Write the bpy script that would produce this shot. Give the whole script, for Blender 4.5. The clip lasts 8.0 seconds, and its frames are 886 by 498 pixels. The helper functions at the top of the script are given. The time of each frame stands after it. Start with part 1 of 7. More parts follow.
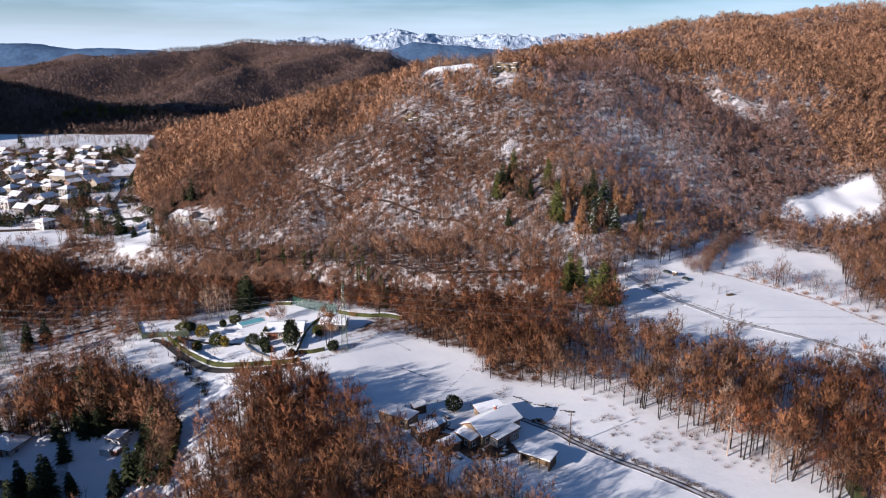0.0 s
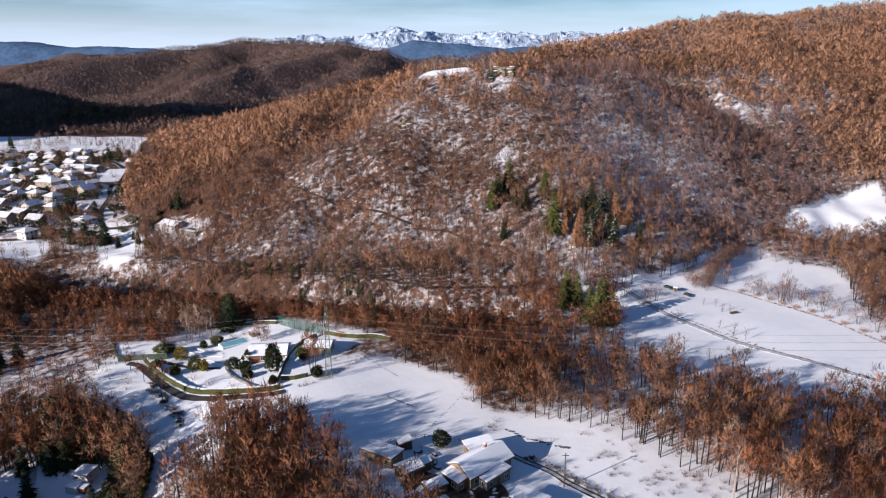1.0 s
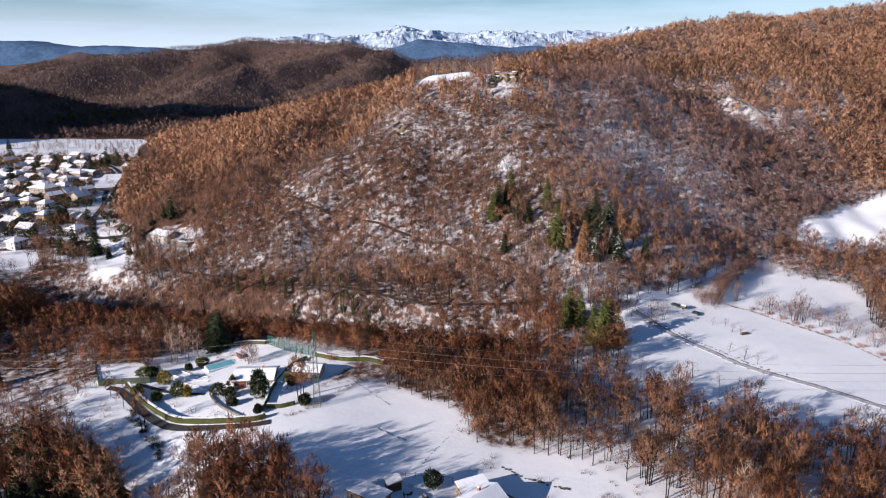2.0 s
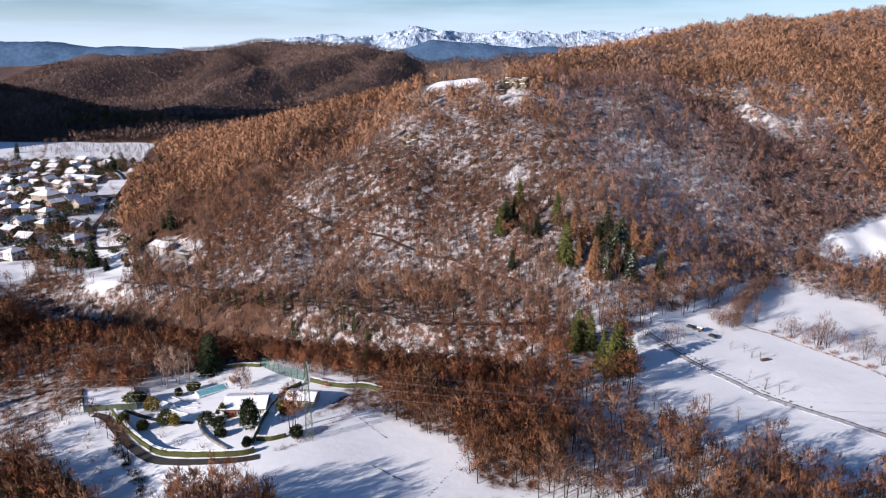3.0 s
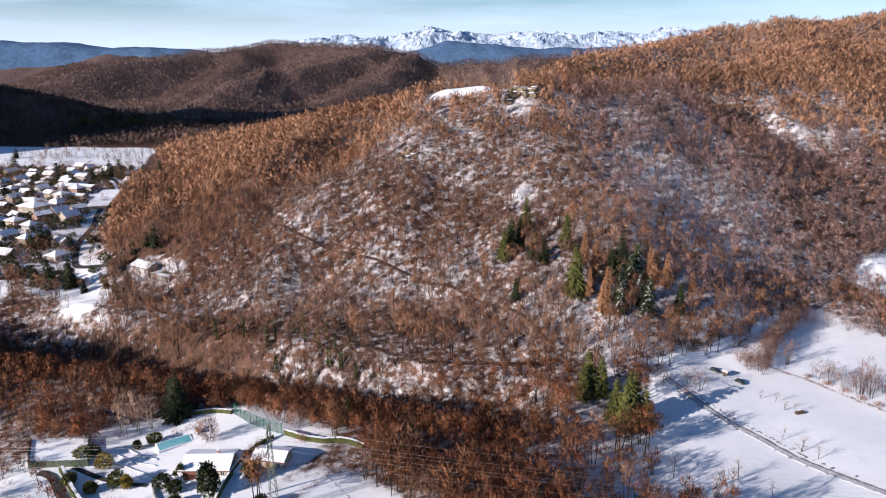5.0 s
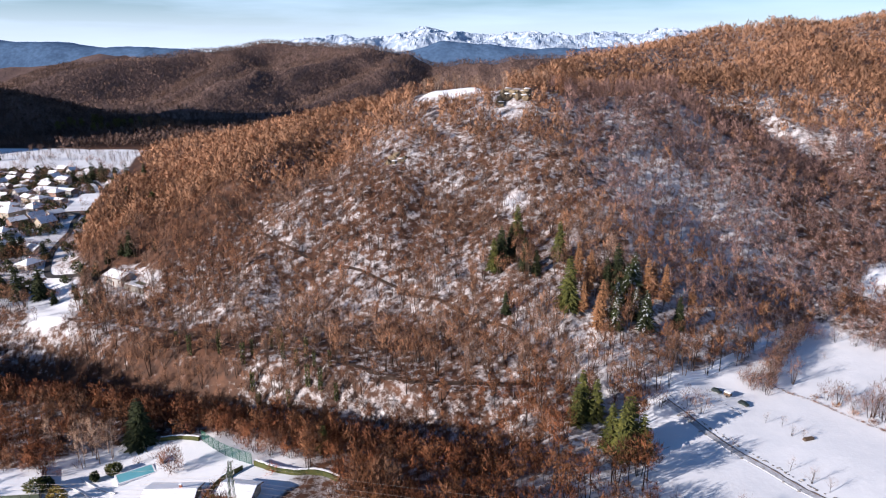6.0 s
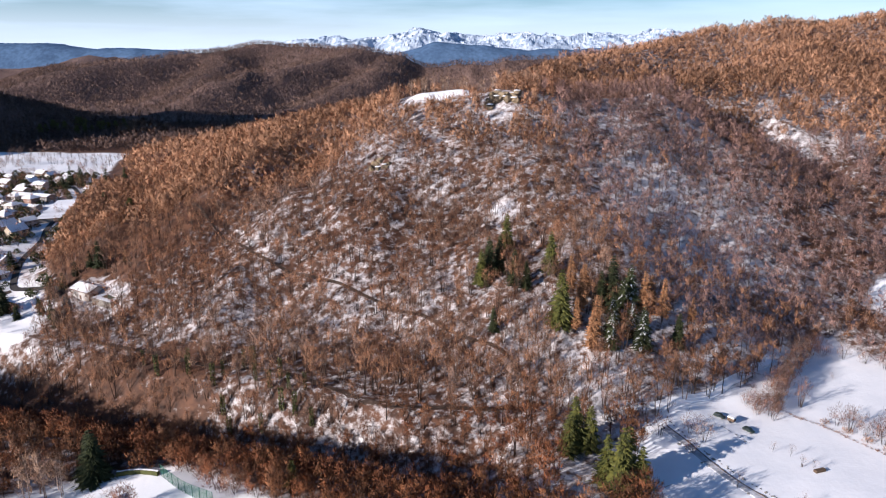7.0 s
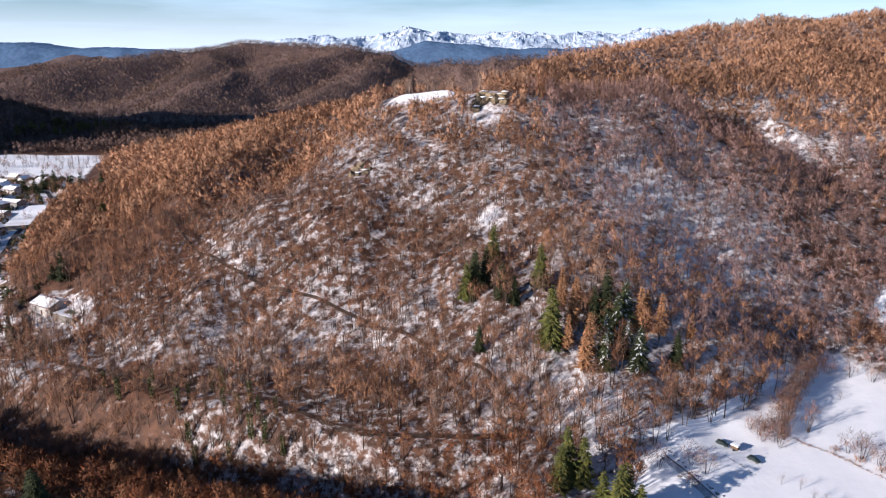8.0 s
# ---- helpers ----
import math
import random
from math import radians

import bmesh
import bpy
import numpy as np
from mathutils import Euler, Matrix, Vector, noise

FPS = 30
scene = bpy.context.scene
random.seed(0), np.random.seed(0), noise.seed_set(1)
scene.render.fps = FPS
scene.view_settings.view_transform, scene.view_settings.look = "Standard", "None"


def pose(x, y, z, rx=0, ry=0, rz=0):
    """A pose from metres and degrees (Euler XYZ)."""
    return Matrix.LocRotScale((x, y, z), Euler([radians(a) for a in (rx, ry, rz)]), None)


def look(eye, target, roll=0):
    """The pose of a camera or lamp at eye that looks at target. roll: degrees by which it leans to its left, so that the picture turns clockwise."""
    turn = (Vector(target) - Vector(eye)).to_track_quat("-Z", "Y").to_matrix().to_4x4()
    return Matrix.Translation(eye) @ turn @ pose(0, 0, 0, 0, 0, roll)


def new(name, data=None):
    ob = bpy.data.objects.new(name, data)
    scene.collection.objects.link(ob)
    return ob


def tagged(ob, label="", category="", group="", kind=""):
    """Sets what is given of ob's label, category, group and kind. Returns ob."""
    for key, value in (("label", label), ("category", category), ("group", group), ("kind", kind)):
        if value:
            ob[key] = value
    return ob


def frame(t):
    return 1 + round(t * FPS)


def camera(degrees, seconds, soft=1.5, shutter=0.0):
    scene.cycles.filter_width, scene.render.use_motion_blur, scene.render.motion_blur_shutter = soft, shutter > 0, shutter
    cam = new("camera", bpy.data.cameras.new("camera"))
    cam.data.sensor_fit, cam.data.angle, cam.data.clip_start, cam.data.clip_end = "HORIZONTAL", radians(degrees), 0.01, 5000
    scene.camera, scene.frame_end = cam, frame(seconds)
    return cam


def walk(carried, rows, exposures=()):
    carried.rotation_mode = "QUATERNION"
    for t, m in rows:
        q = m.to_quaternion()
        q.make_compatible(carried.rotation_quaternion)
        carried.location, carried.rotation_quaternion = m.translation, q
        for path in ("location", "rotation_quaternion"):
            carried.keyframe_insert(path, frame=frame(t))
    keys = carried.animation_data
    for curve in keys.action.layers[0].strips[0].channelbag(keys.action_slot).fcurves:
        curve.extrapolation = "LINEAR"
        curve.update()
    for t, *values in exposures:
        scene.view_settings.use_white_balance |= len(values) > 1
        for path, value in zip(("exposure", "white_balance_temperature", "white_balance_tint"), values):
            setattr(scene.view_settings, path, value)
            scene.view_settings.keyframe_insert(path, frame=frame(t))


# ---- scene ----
cam = camera(65.6, 8.0, soft=1.1)
METRES, EYE, TILT, LEAN, TURN = 120.0, 90.0, -15.8, 0.0, 0.0
KELVIN, TINT = 5520, 12
ROWS = [
    (0.0, 0.0, 0.0, 0.0, 0.0, 0.0, -0.0),
    (0.5, 0.014, 0.0461, 0.0289, -0.0, -0.05, 0.01),
    (1.0, 0.0284, 0.0944, 0.0596, 0.02, -0.2, 0.03),
    (1.5, 0.0418, 0.1413, 0.088, 0.1, -0.31, 0.01),
    (3.0, 0.0826, 0.2894, 0.1728, 1.57, -0.33, -0.38),
    (3.5, 0.0953, 0.3407, 0.2008, 2.04, -0.32, -0.52),
    (4.0, 0.1087, 0.3927, 0.2287, 2.86, -0.29, -0.74),
    (5.5, 0.1438, 0.5674, 0.2793, 2.74, -0.33, -0.83),
    (6.0, 0.1558, 0.6297, 0.2968, 2.47, -0.3, -0.76),
    (6.5, 0.1694, 0.6962, 0.3137, 2.26, -0.24, -0.68),
    (7.0, 0.1819, 0.7636, 0.3316, 2.03, -0.21, -0.58),
    (7.5, 0.1927, 0.8289, 0.3501, 1.73, -0.24, -0.49),
    (8.0, 0.2018, 0.8974, 0.3696, 1.29, -0.27, -0.34),
]
walk(cam, [(t, pose(0, 0, EYE, TILT, LEAN, TURN) @ pose(METRES * x, METRES * y, METRES * z, 90 + pitch, roll, yaw)) for t, x, y, z, yaw, pitch, roll in ROWS], exposures=[(0.0, 0.63, KELVIN, TINT), (2.0, 0.66, KELVIN, TINT), (5.5, 0.82, KELVIN, TINT), (8.0, 0.86, KELVIN, TINT)])

# ---------------------------------------------------------------- light
SUN_AZ, SUN_EL = 238.0, 19.5      # clockwise from +Y, degrees
world = bpy.data.worlds.new("winter_sky")
scene.world = world
world.use_nodes = True
wn, wl = world.node_tree.nodes, world.node_tree.links
wn.clear()
sky = wn.new("ShaderNodeTexSky")
sky.sky_type, sky.sun_disc = "NISHITA", False
sky.sun_elevation, sky.sun_rotation = radians(SUN_EL), radians(SUN_AZ)
sky.altitude, sky.air_density, sky.dust_density, sky.ozone_density = 400, 1.0, 0.1, 3.5
w_co = wn.new("ShaderNodeTexCoord")
w_map = wn.new("ShaderNodeMapping")
w_map.inputs["Scale"].default_value = (1.6, 1.6, 16.0)
w_noise = wn.new("ShaderNodeTexNoise")
w_noise.inputs["Scale"].default_value = 2.2
w_noise.inputs["Detail"].default_value = 6
w_ramp = wn.new("ShaderNodeMapRange")
w_ramp.inputs["From Min"].default_value, w_ramp.inputs["From Max"].default_value = 0.42, 0.72
w_ramp.inputs["To Min"].default_value, w_ramp.inputs["To Max"].default_value = 0.0, 0.55
w_mix = wn.new("ShaderNodeMixRGB")
w_mix.inputs[2].default_value = (9.3, 10.8, 11.7, 1)      # thin high cloud
w_sep = wn.new("ShaderNodeSeparateXYZ")
w_low = wn.new("ShaderNodeMapRange")                     # pale haze towards the horizon
w_low.inputs["From Min"].default_value, w_low.inputs["From Max"].default_value = 0.0, 0.07
w_low.inputs["To Min"].default_value, w_low.inputs["To Max"].default_value = 0.88, 0.0
w_haze = wn.new("ShaderNodeMixRGB")
w_haze.inputs[2].default_value = (9.8, 10.4, 11.3, 1)
wl.new(w_co.outputs["Generated"], w_sep.inputs[0])
wl.new(w_sep.outputs["Z"], w_low.inputs["Value"])
wl.new(w_low.outputs[0], w_haze.inputs[0])
wl.new(w_mix.outputs[0], w_haze.inputs[1])
w_bg = wn.new("ShaderNodeBackground")
w_bg.inputs["Strength"].default_value = 0.056
w_out = wn.new("ShaderNodeOutputWorld")
wl.new(w_co.outputs["Generated"], w_map.inputs["Vector"])
wl.new(w_map.outputs[0], w_noise.inputs["Vector"])
wl.new(w_noise.outputs[0], w_ramp.inputs["Value"])
w_high = wn.new("ShaderNodeMapRange")
w_high.inputs["From Min"].default_value, w_high.inputs["From Max"].default_value = 0.07, 0.14
w_high.inputs["To Min"].default_value, w_high.inputs["To Max"].default_value = 1.0, 0.0
w_mul = wn.new("ShaderNodeMath")
w_mul.operation = "MULTIPLY"
wl.new(w_sep.outputs["Z"], w_high.inputs["Value"])
wl.new(w_high.outputs[0], w_mul.inputs[0])
wl.new(w_ramp.outputs[0], w_mul.inputs[1])
wl.new(w_mul.outputs[0], w_mix.inputs[0])
wl.new(sky.outputs[0], w_mix.inputs[1])
wl.new(w_haze.outputs[0], w_bg.inputs["Color"])
wl.new(w_bg.outputs[0], w_out.inputs[0])

sun = new("sun", bpy.data.lights.new("sun", "SUN"))
sun.data.energy, sun.data.angle, sun.data.color = 5.0, radians(0.6), (1.0, 0.83, 0.67)
sun_to = Vector((math.sin(radians(SUN_AZ)) * math.cos(radians(SUN_EL)), math.cos(radians(SUN_AZ)) * math.cos(radians(SUN_EL)), math.sin(radians(SUN_EL))))
sun.matrix_world = look((sun_to * 400)[:], (0, 0, 0))


# ---------------------------------------------------------------- materials
def material(name, base, rough=0.85, second=None, scale=1.0, amount=0.5, bump=0.0, bump_scale=4.0, vary=0.0, metal=0.0, coarse=0.05, spec=0.3, tone=0.0, gaps=0.0):
    """Two-scale procedural surface: fine grain between two colours, a slow drift in value, relief, and a per-object drift."""
    m = bpy.data.materials.new(name)
    m.use_nodes = True
    n, l = m.node_tree.nodes, m.node_tree.links
    b = n["Principled BSDF"]
    b.inputs["Roughness"].default_value, b.inputs["Metallic"].default_value = rough, metal
    b.inputs["Specular IOR Level"].default_value = spec
    co = n.new("ShaderNodeTexCoord")
    geo = n.new("ShaderNodeNewGeometry")
    fine = n.new("ShaderNodeTexNoise")
    fine.inputs["Scale"].default_value, fine.inputs["Detail"].default_value = scale, 5
    slow = n.new("ShaderNodeTexNoise")
    slow.inputs["Scale"].default_value, slow.inputs["Detail"].default_value = coarse, 3
    l.new(geo.outputs["Position"], fine.inputs["Vector"])
    l.new(geo.outputs["Position"], slow.inputs["Vector"])
    mix = n.new("ShaderNodeMixRGB")
    mix.inputs[1].default_value = (*base, 1)
    mix.inputs[2].default_value = (*(second or [c * 0.6 for c in base]), 1)
    rng = n.new("ShaderNodeMapRange")
    rng.inputs["From Min"].default_value, rng.inputs["From Max"].default_value = 0.35, 0.65
    rng.inputs["To Max"].default_value = amount
    l.new(fine.outputs[0], rng.inputs["Value"])
    l.new(rng.outputs[0], mix.inputs[0])
    hsv = n.new("ShaderNodeHueSaturation")
    drift = n.new("ShaderNodeMapRange")
    drift.inputs["From Min"].default_value, drift.inputs["From Max"].default_value = 0.3, 0.7
    drift.inputs["To Min"].default_value, drift.inputs["To Max"].default_value = 0.8, 1.2
    l.new(slow.outputs[0], drift.inputs["Value"])
    if tone:
        own = n.new("ShaderNodeAttribute")
        own.attribute_name = "tone"
        per = n.new("ShaderNodeMapRange")
        per.inputs["To Min"].default_value, per.inputs["To Max"].default_value = 1 - tone, 1 + tone
        mul = n.new("ShaderNodeMath")
        mul.operation = "MULTIPLY"
        l.new(own.outputs["Fac"], per.inputs["Value"])
        l.new(per.outputs[0], mul.inputs[0])
        l.new(drift.outputs[0], mul.inputs[1])
        l.new(mul.outputs[0], hsv.inputs["Value"])
    elif vary:
        info = n.new("ShaderNodeObjectInfo")
        per = n.new("ShaderNodeMapRange")
        per.inputs["To Min"].default_value, per.inputs["To Max"].default_value = 1 - vary, 1 + vary
        mul = n.new("ShaderNodeMath")
        mul.operation = "MULTIPLY"
        l.new(info.outputs["Random"], per.inputs["Value"])
        l.new(per.outputs[0], mul.inputs[0])
        l.new(drift.outputs[0], mul.inputs[1])
        l.new(mul.outputs[0], hsv.inputs["Value"])
    else:
        l.new(drift.outputs[0], hsv.inputs["Value"])
    l.new(mix.outputs[0], hsv.inputs["Color"])
    l.new(hsv.outputs[0], b.inputs["Base Color"])
    if bump:
        bn = n.new("ShaderNodeTexNoise")
        bn.inputs["Scale"].default_value, bn.inputs["Detail"].default_value = bump_scale, 4
        l.new(geo.outputs["Position"], bn.inputs["Vector"])
        bp = n.new("ShaderNodeBump")
        bp.inputs["Strength"].default_value, bp.inputs["Distance"].default_value = bump, 0.3
        l.new(bn.outputs[0], bp.inputs["Height"])
        l.new(bp.outputs[0], b.inputs["Normal"])
    if gaps:
        fine_gap = n.new("ShaderNodeTexNoise")                # the air between the finest twigs of a spray
        fine_gap.inputs["Scale"].default_value, fine_gap.inputs["Detail"].default_value = 7.0, 1
        l.new(geo.outputs["Position"], fine_gap.inputs["Vector"])
        cut = n.new("ShaderNodeMapRange")
        cut.inputs["From Min"].default_value, cut.inputs["From Max"].default_value = gaps - 0.12, gaps + 0.12
        l.new(fine_gap.outputs[0], cut.inputs["Value"])
        l.new(cut.outputs[0], b.inputs["Alpha"])
    return m


BARK = material("grey_brown_bark", (0.034, 0.022, 0.016), 0.9, (0.013, 0.009, 0.007), 0.6, 0.8, vary=0.25)
BARK_PALE = material("pale_birch_bark", (0.40, 0.31, 0.25), 0.8, (0.16, 0.12, 0.10), 1.2, 0.6, vary=0.15)
# paler bark with the sunlight on hillside stems put into its colour
BARK_TAN_LIT = material("sunlit_tan_bark", (0.14, 0.092, 0.067), 0.9, (0.05, 0.033, 0.025), 0.5, 0.85, vary=0.25)
TWIG = material("brown_twigs", (0.34, 0.175, 0.097), 0.9, (0.245, 0.122, 0.066), 0.13, 0.9, tone=0.25, gaps=0.56, coarse=0.02)
TWIG_RED = material("russet_twigs", (0.30, 0.142, 0.074), 0.9, (0.20, 0.09, 0.046), 0.13, 0.9, tone=0.25, gaps=0.56, coarse=0.02)
TWIG_GREY = material("grey_twigs", (0.34, 0.212, 0.148), 0.9, (0.23, 0.142, 0.102), 0.13, 0.9, tone=0.27, gaps=0.56, coarse=0.02)
TWIG_RIDGE = material("tan_twigs", (0.41, 0.222, 0.128), 0.9, (0.33, 0.176, 0.098), 0.05, 0.9, tone=0.1, gaps=0.52, coarse=0.01)
# mauve cast: the right slope's bluish shade put into the twig colour
TWIG_SHADE = material("shade_tinted_grey_twigs", (0.33, 0.198, 0.162), 0.9, (0.21, 0.127, 0.11), 0.13, 0.9, tone=0.3, gaps=0.57, coarse=0.02)
TWIG_FAR = material("dark_brown_twigs", (0.18, 0.115, 0.09), 0.9, (0.11, 0.072, 0.06), 0.03, 0.9, tone=0.3, gaps=0.5, coarse=0.008)
TWIG_PALE = material("pale_twigs", (0.40, 0.26, 0.175), 0.9, (0.28, 0.175, 0.12), 0.16, 0.9, tone=0.2, gaps=0.55)
TWIG_NEAR = material("umber_twigs", (0.255, 0.112, 0.050), 0.9, (0.145, 0.063, 0.029), 0.13, 0.9, tone=0.32, gaps=0.53, coarse=0.02)
TWIG_NEAR_RED = material("rust_twigs", (0.25, 0.092, 0.037), 0.9, (0.14, 0.051, 0.022), 0.13, 0.9, tone=0.32, gaps=0.53, coarse=0.02)
TWIG_RIM = material("dense_rust_twigs", (0.25, 0.098, 0.043), 0.9, (0.15, 0.056, 0.026), 0.13, 0.9, tone=0.28, gaps=0.45, coarse=0.02)
TWIG_NEAR_GREY = material("dun_twigs", (0.26, 0.138, 0.078), 0.9, (0.15, 0.08, 0.048), 0.13, 0.9, tone=0.32, gaps=0.53, coarse=0.02)
LARCH = material("golden_larch_needles", (0.32, 0.165, 0.075), 0.9, (0.22, 0.105, 0.05), 0.5, 0.8, vary=0.15)
NEEDLE = material("dark_green_needles", (0.020, 0.028, 0.011), 0.8, (0.058, 0.064, 0.018), 0.9, 0.7, vary=0.25)
PINE = material("olive_green_needles", (0.13, 0.125, 0.024), 0.8, (0.028, 0.04, 0.014), 0.7, 0.8, vary=0.2)
IVY = material("ivy_leaves", (0.10, 0.11, 0.03), 0.7, (0.05, 0.06, 0.02), 1.0, 0.8, vary=0.2)
SNOW = material("settled_snow", (0.84, 0.84, 0.85), 0.6, (0.76, 0.77, 0.79), 0.35, 0.5, bump=0.25, bump_scale=1.2)


def ground_material():
    """Snow over leaf litter: the attribute 'litter' says how much of the ground is bare."""
    m = bpy.data.materials.new("snowy_ground")
    m.use_nodes = True
    n, l = m.node_tree.nodes, m.node_tree.links
    b = n["Principled BSDF"]
    b.inputs["Roughness"].default_value, b.inputs["Specular IOR Level"].default_value = 0.75, 0.2
    geo = n.new("ShaderNodeNewGeometry")
    att = n.new("ShaderNodeAttribute")
    att.attribute_name = "litter"

    def noise_at(scale, detail=4, rough=0.55):
        t = n.new("ShaderNodeTexNoise")
        t.inputs["Scale"].default_value, t.inputs["Detail"].default_value, t.inputs["Roughness"].default_value = scale, detail, rough
        l.new(geo.outputs["Position"], t.inputs["Vector"])
        return t.outputs[0]

    def mixed(fac, a, c):
        x = n.new("ShaderNodeMixRGB")
        l.new(fac, x.inputs[0])
        for k, v in ((1, a), (2, c)):
            if isinstance(v, tuple):
                x.inputs[k].default_value = (*v, 1)
            else:
                l.new(v, x.inputs[k])
        return x.outputs[0]

    def ranged(v, lo, hi, a=0.0, c=1.0):
        r = n.new("ShaderNodeMapRange")
        r.inputs["From Min"].default_value, r.inputs["From Max"].default_value = lo, hi
        r.inputs["To Min"].default_value, r.inputs["To Max"].default_value = a, c
        l.new(v, r.inputs["Value"])
        return r.outputs[0]

    patch = n.new("ShaderNodeMath")
    patch.operation = "ADD"
    both = n.new("ShaderNodeMath")
    both.operation = "MULTIPLY_ADD"
    both.inputs[1].default_value = 0.95
    l.new(noise_at(0.34, 6, 0.72), both.inputs[0])
    l.new(ranged(noise_at(0.05, 4), 0.3, 0.7, 0.02, 0.08), both.inputs[2])
    l.new(both.outputs[0], patch.inputs[0])
    l.new(att.outputs["Fac"], patch.inputs[1])
    bare = ranged(patch.outputs[0], 0.90, 1.12)
    snow = mixed(ranged(noise_at(0.12, 5), 0.35, 0.7), (0.83, 0.83, 0.84), (0.75, 0.76, 0.78))
    thin = mixed(ranged(noise_at(1.6, 5), 0.3, 0.7), (0.68, 0.66, 0.67), (0.44, 0.39, 0.37))      # thin snow with leaves showing through
    snow = mixed(ranged(att.outputs["Fac"], 0.2, 0.5, 0.0, 0.7), snow, thin)
    litter = mixed(ranged(noise_at(0.25, 6), 0.35, 0.65), (0.125, 0.06, 0.034), (0.042, 0.023, 0.016))
    woods = mixed(ranged(noise_at(0.02, 6, 0.7), 0.35, 0.65), (0.175, 0.112, 0.09), (0.11, 0.074, 0.064))      # far woods as one surface
    litter = mixed(ranged(att.outputs["Fac"], 0.85, 1.1), litter, woods)
    l.new(mixed(bare, snow, litter), b.inputs["Base Color"])
    bump = n.new("ShaderNodeBump")
    bump.inputs["Strength"].default_value, bump.inputs["Distance"].default_value = 0.16, 0.6
    l.new(noise_at(0.45, 6, 0.6), bump.inputs["Height"])
    crowns = n.new("ShaderNodeBump")                          # the far woods' canopy
    crowns.inputs["Distance"].default_value = 7.0
    l.new(ranged(att.outputs["Fac"], 0.85, 1.1, 0.0, 0.8), crowns.inputs["Strength"])
    l.new(noise_at(0.14, 3, 0.6), crowns.inputs["Height"])
    l.new(bump.outputs[0], crowns.inputs["Normal"])
    l.new(crowns.outputs[0], b.inputs["Normal"])
    return m


GROUND = ground_material()


# ---------------------------------------------------------------- the lie of the land
def ridge(x, y, line, fall, soft=14.0, reach=None):
    """Height of a ridge that follows a line of (x, y, crest height) and falls by `fall` metres a metre to both sides."""
    best = np.full(np.shape(x), -1e4)
    for (ax, ay, az), (bx, by, bz) in zip(line[:-1], line[1:]):
        ex, ey = bx - ax, by - ay
        s = np.clip(((x - ax) * ex + (y - ay) * ey) / (ex * ex + ey * ey), 0, 1)
        d = np.hypot(x - ax - s * ex, y - ay - s * ey)
        z = az + s * (bz - az) - fall * (np.sqrt(d * d + soft * soft) - soft)
        best = np.maximum(best, z)
    return best


def softmax(a, b, k):
    h = np.clip(0.5 + 0.5 * (a - b) / k, 0, 1)
    return b + (a - b) * h + k * h * (1 - h)


def step(v, lo, hi):
    s = np.clip((v - lo) / (hi - lo), 0, 1)
    return s * s * (3 - 2 * s)


def waves(x, y, size, seed):
    """Smooth uneven waves of about that size, from -1 to 1."""
    r = np.random.RandomState(seed)
    out = np.zeros(np.shape(x))
    for i in range(7):
        a, p, f = r.uniform(0, 6.28), r.uniform(0, 6.28), r.uniform(0.6, 1.7) * 6.28 / size
        out = out + np.sin((x * math.cos(a) + y * math.sin(a)) * f + p)
    return out / 4.0


# crest lines: x, y, height
MAIN = [(-330, 800, -4), (-252, 728, 18), (-165, 645, 37), (-70, 545, 61), (10, 477, 84), (42, 459, 82), (61, 520, 82), (93, 640, 90), (157, 755, 100), (188, 779, 106), (222, 807, 109), (267, 843, 116)]
SPUR = [(41, 454, 81), (57, 429, 62), (68, 366, 37), (71, 319, 15)]
FLANK = [(0, 474, 79), (-14, 428, 63), (-22, 410, 53), (-50, 405, 42), (-72, 373, 18)]
SHOULDER = [(44, 458, 80), (95, 474, 80), (122, 488, 78)]
PLATEAU = [(110, 540, 80), (150, 552, 82), (200, 574, 85), (262, 590, 88)]
EAST = [(122, 488, 77), (150, 458, 53), (180, 425, 25), (196, 400, 10)]
LEFT_FLANK = [(-70, 545, 60), (-89, 440, 47), (-142, 421, 21)]
SKYLINE = [(267, 843, 116), (299, 857, 123), (323, 852, 125), (352, 851, 130), (367, 845, 127), (385, 838, 124), (411, 841, 130), (433, 828, 136), (472, 805, 137), (560, 780, 150), (700, 760, 165), (1100, 700, 190)]
GULLY = [(138, 528, 4), (158, 516, 13), (180, 505, 15), (200, 486, 10), (212, 455, 5)]      # depth below the slopes
RIGHT = [(355, 851, 124), (300, 700, 104), (262, 590, 86), (262, 520, 58), (280, 440, 24)]
RIGHT_B = [(472, 805, 130), (400, 640, 100), (370, 560, 78), (380, 470, 36)]
LEFT_BACK = [(-1900, 2250, 20), (-1500, 2280, 44), (-1380, 2400, 72), (-1240, 2480, 92), (-1090, 2480, 88), (-1000, 2450, 66), (-700, 2450, 70)]
LEFT_FAR = [(-1200, 1330, -4), (-930, 1440, 26), (-885, 1580, 52), (-810, 1750, 78), (-730, 1920, 93), (-650, 2040, 108), (-588, 2150, 128), (-497, 2140, 119), (-400, 2030, 116), (-330, 1960, 108), (-259, 1885, 111), (-175, 1898, 94), (-120, 1927, 64), (-60, 1850, 66), (40, 1780, 73), (110, 1750, 79), (250, 1800, 84), (400, 1900, 90)]
LEFT_B = [(-660, 2010, 104), (-590, 1830, 76), (-580, 1640, 50), (-585, 1480, 22), (-610, 1370, -4)]
LEFT_C = [(-259, 1885, 109), (-262, 1790, 98), (-325, 1680, 76), (-430, 1540, 60), (-470, 1430, 44), (-490, 1330, 18), (-500, 1260, -4)]
LEFT_D = [(-180, 1890, 92), (-190, 1640, 58), (-260, 1400, 20), (-300, 1260, -4)]
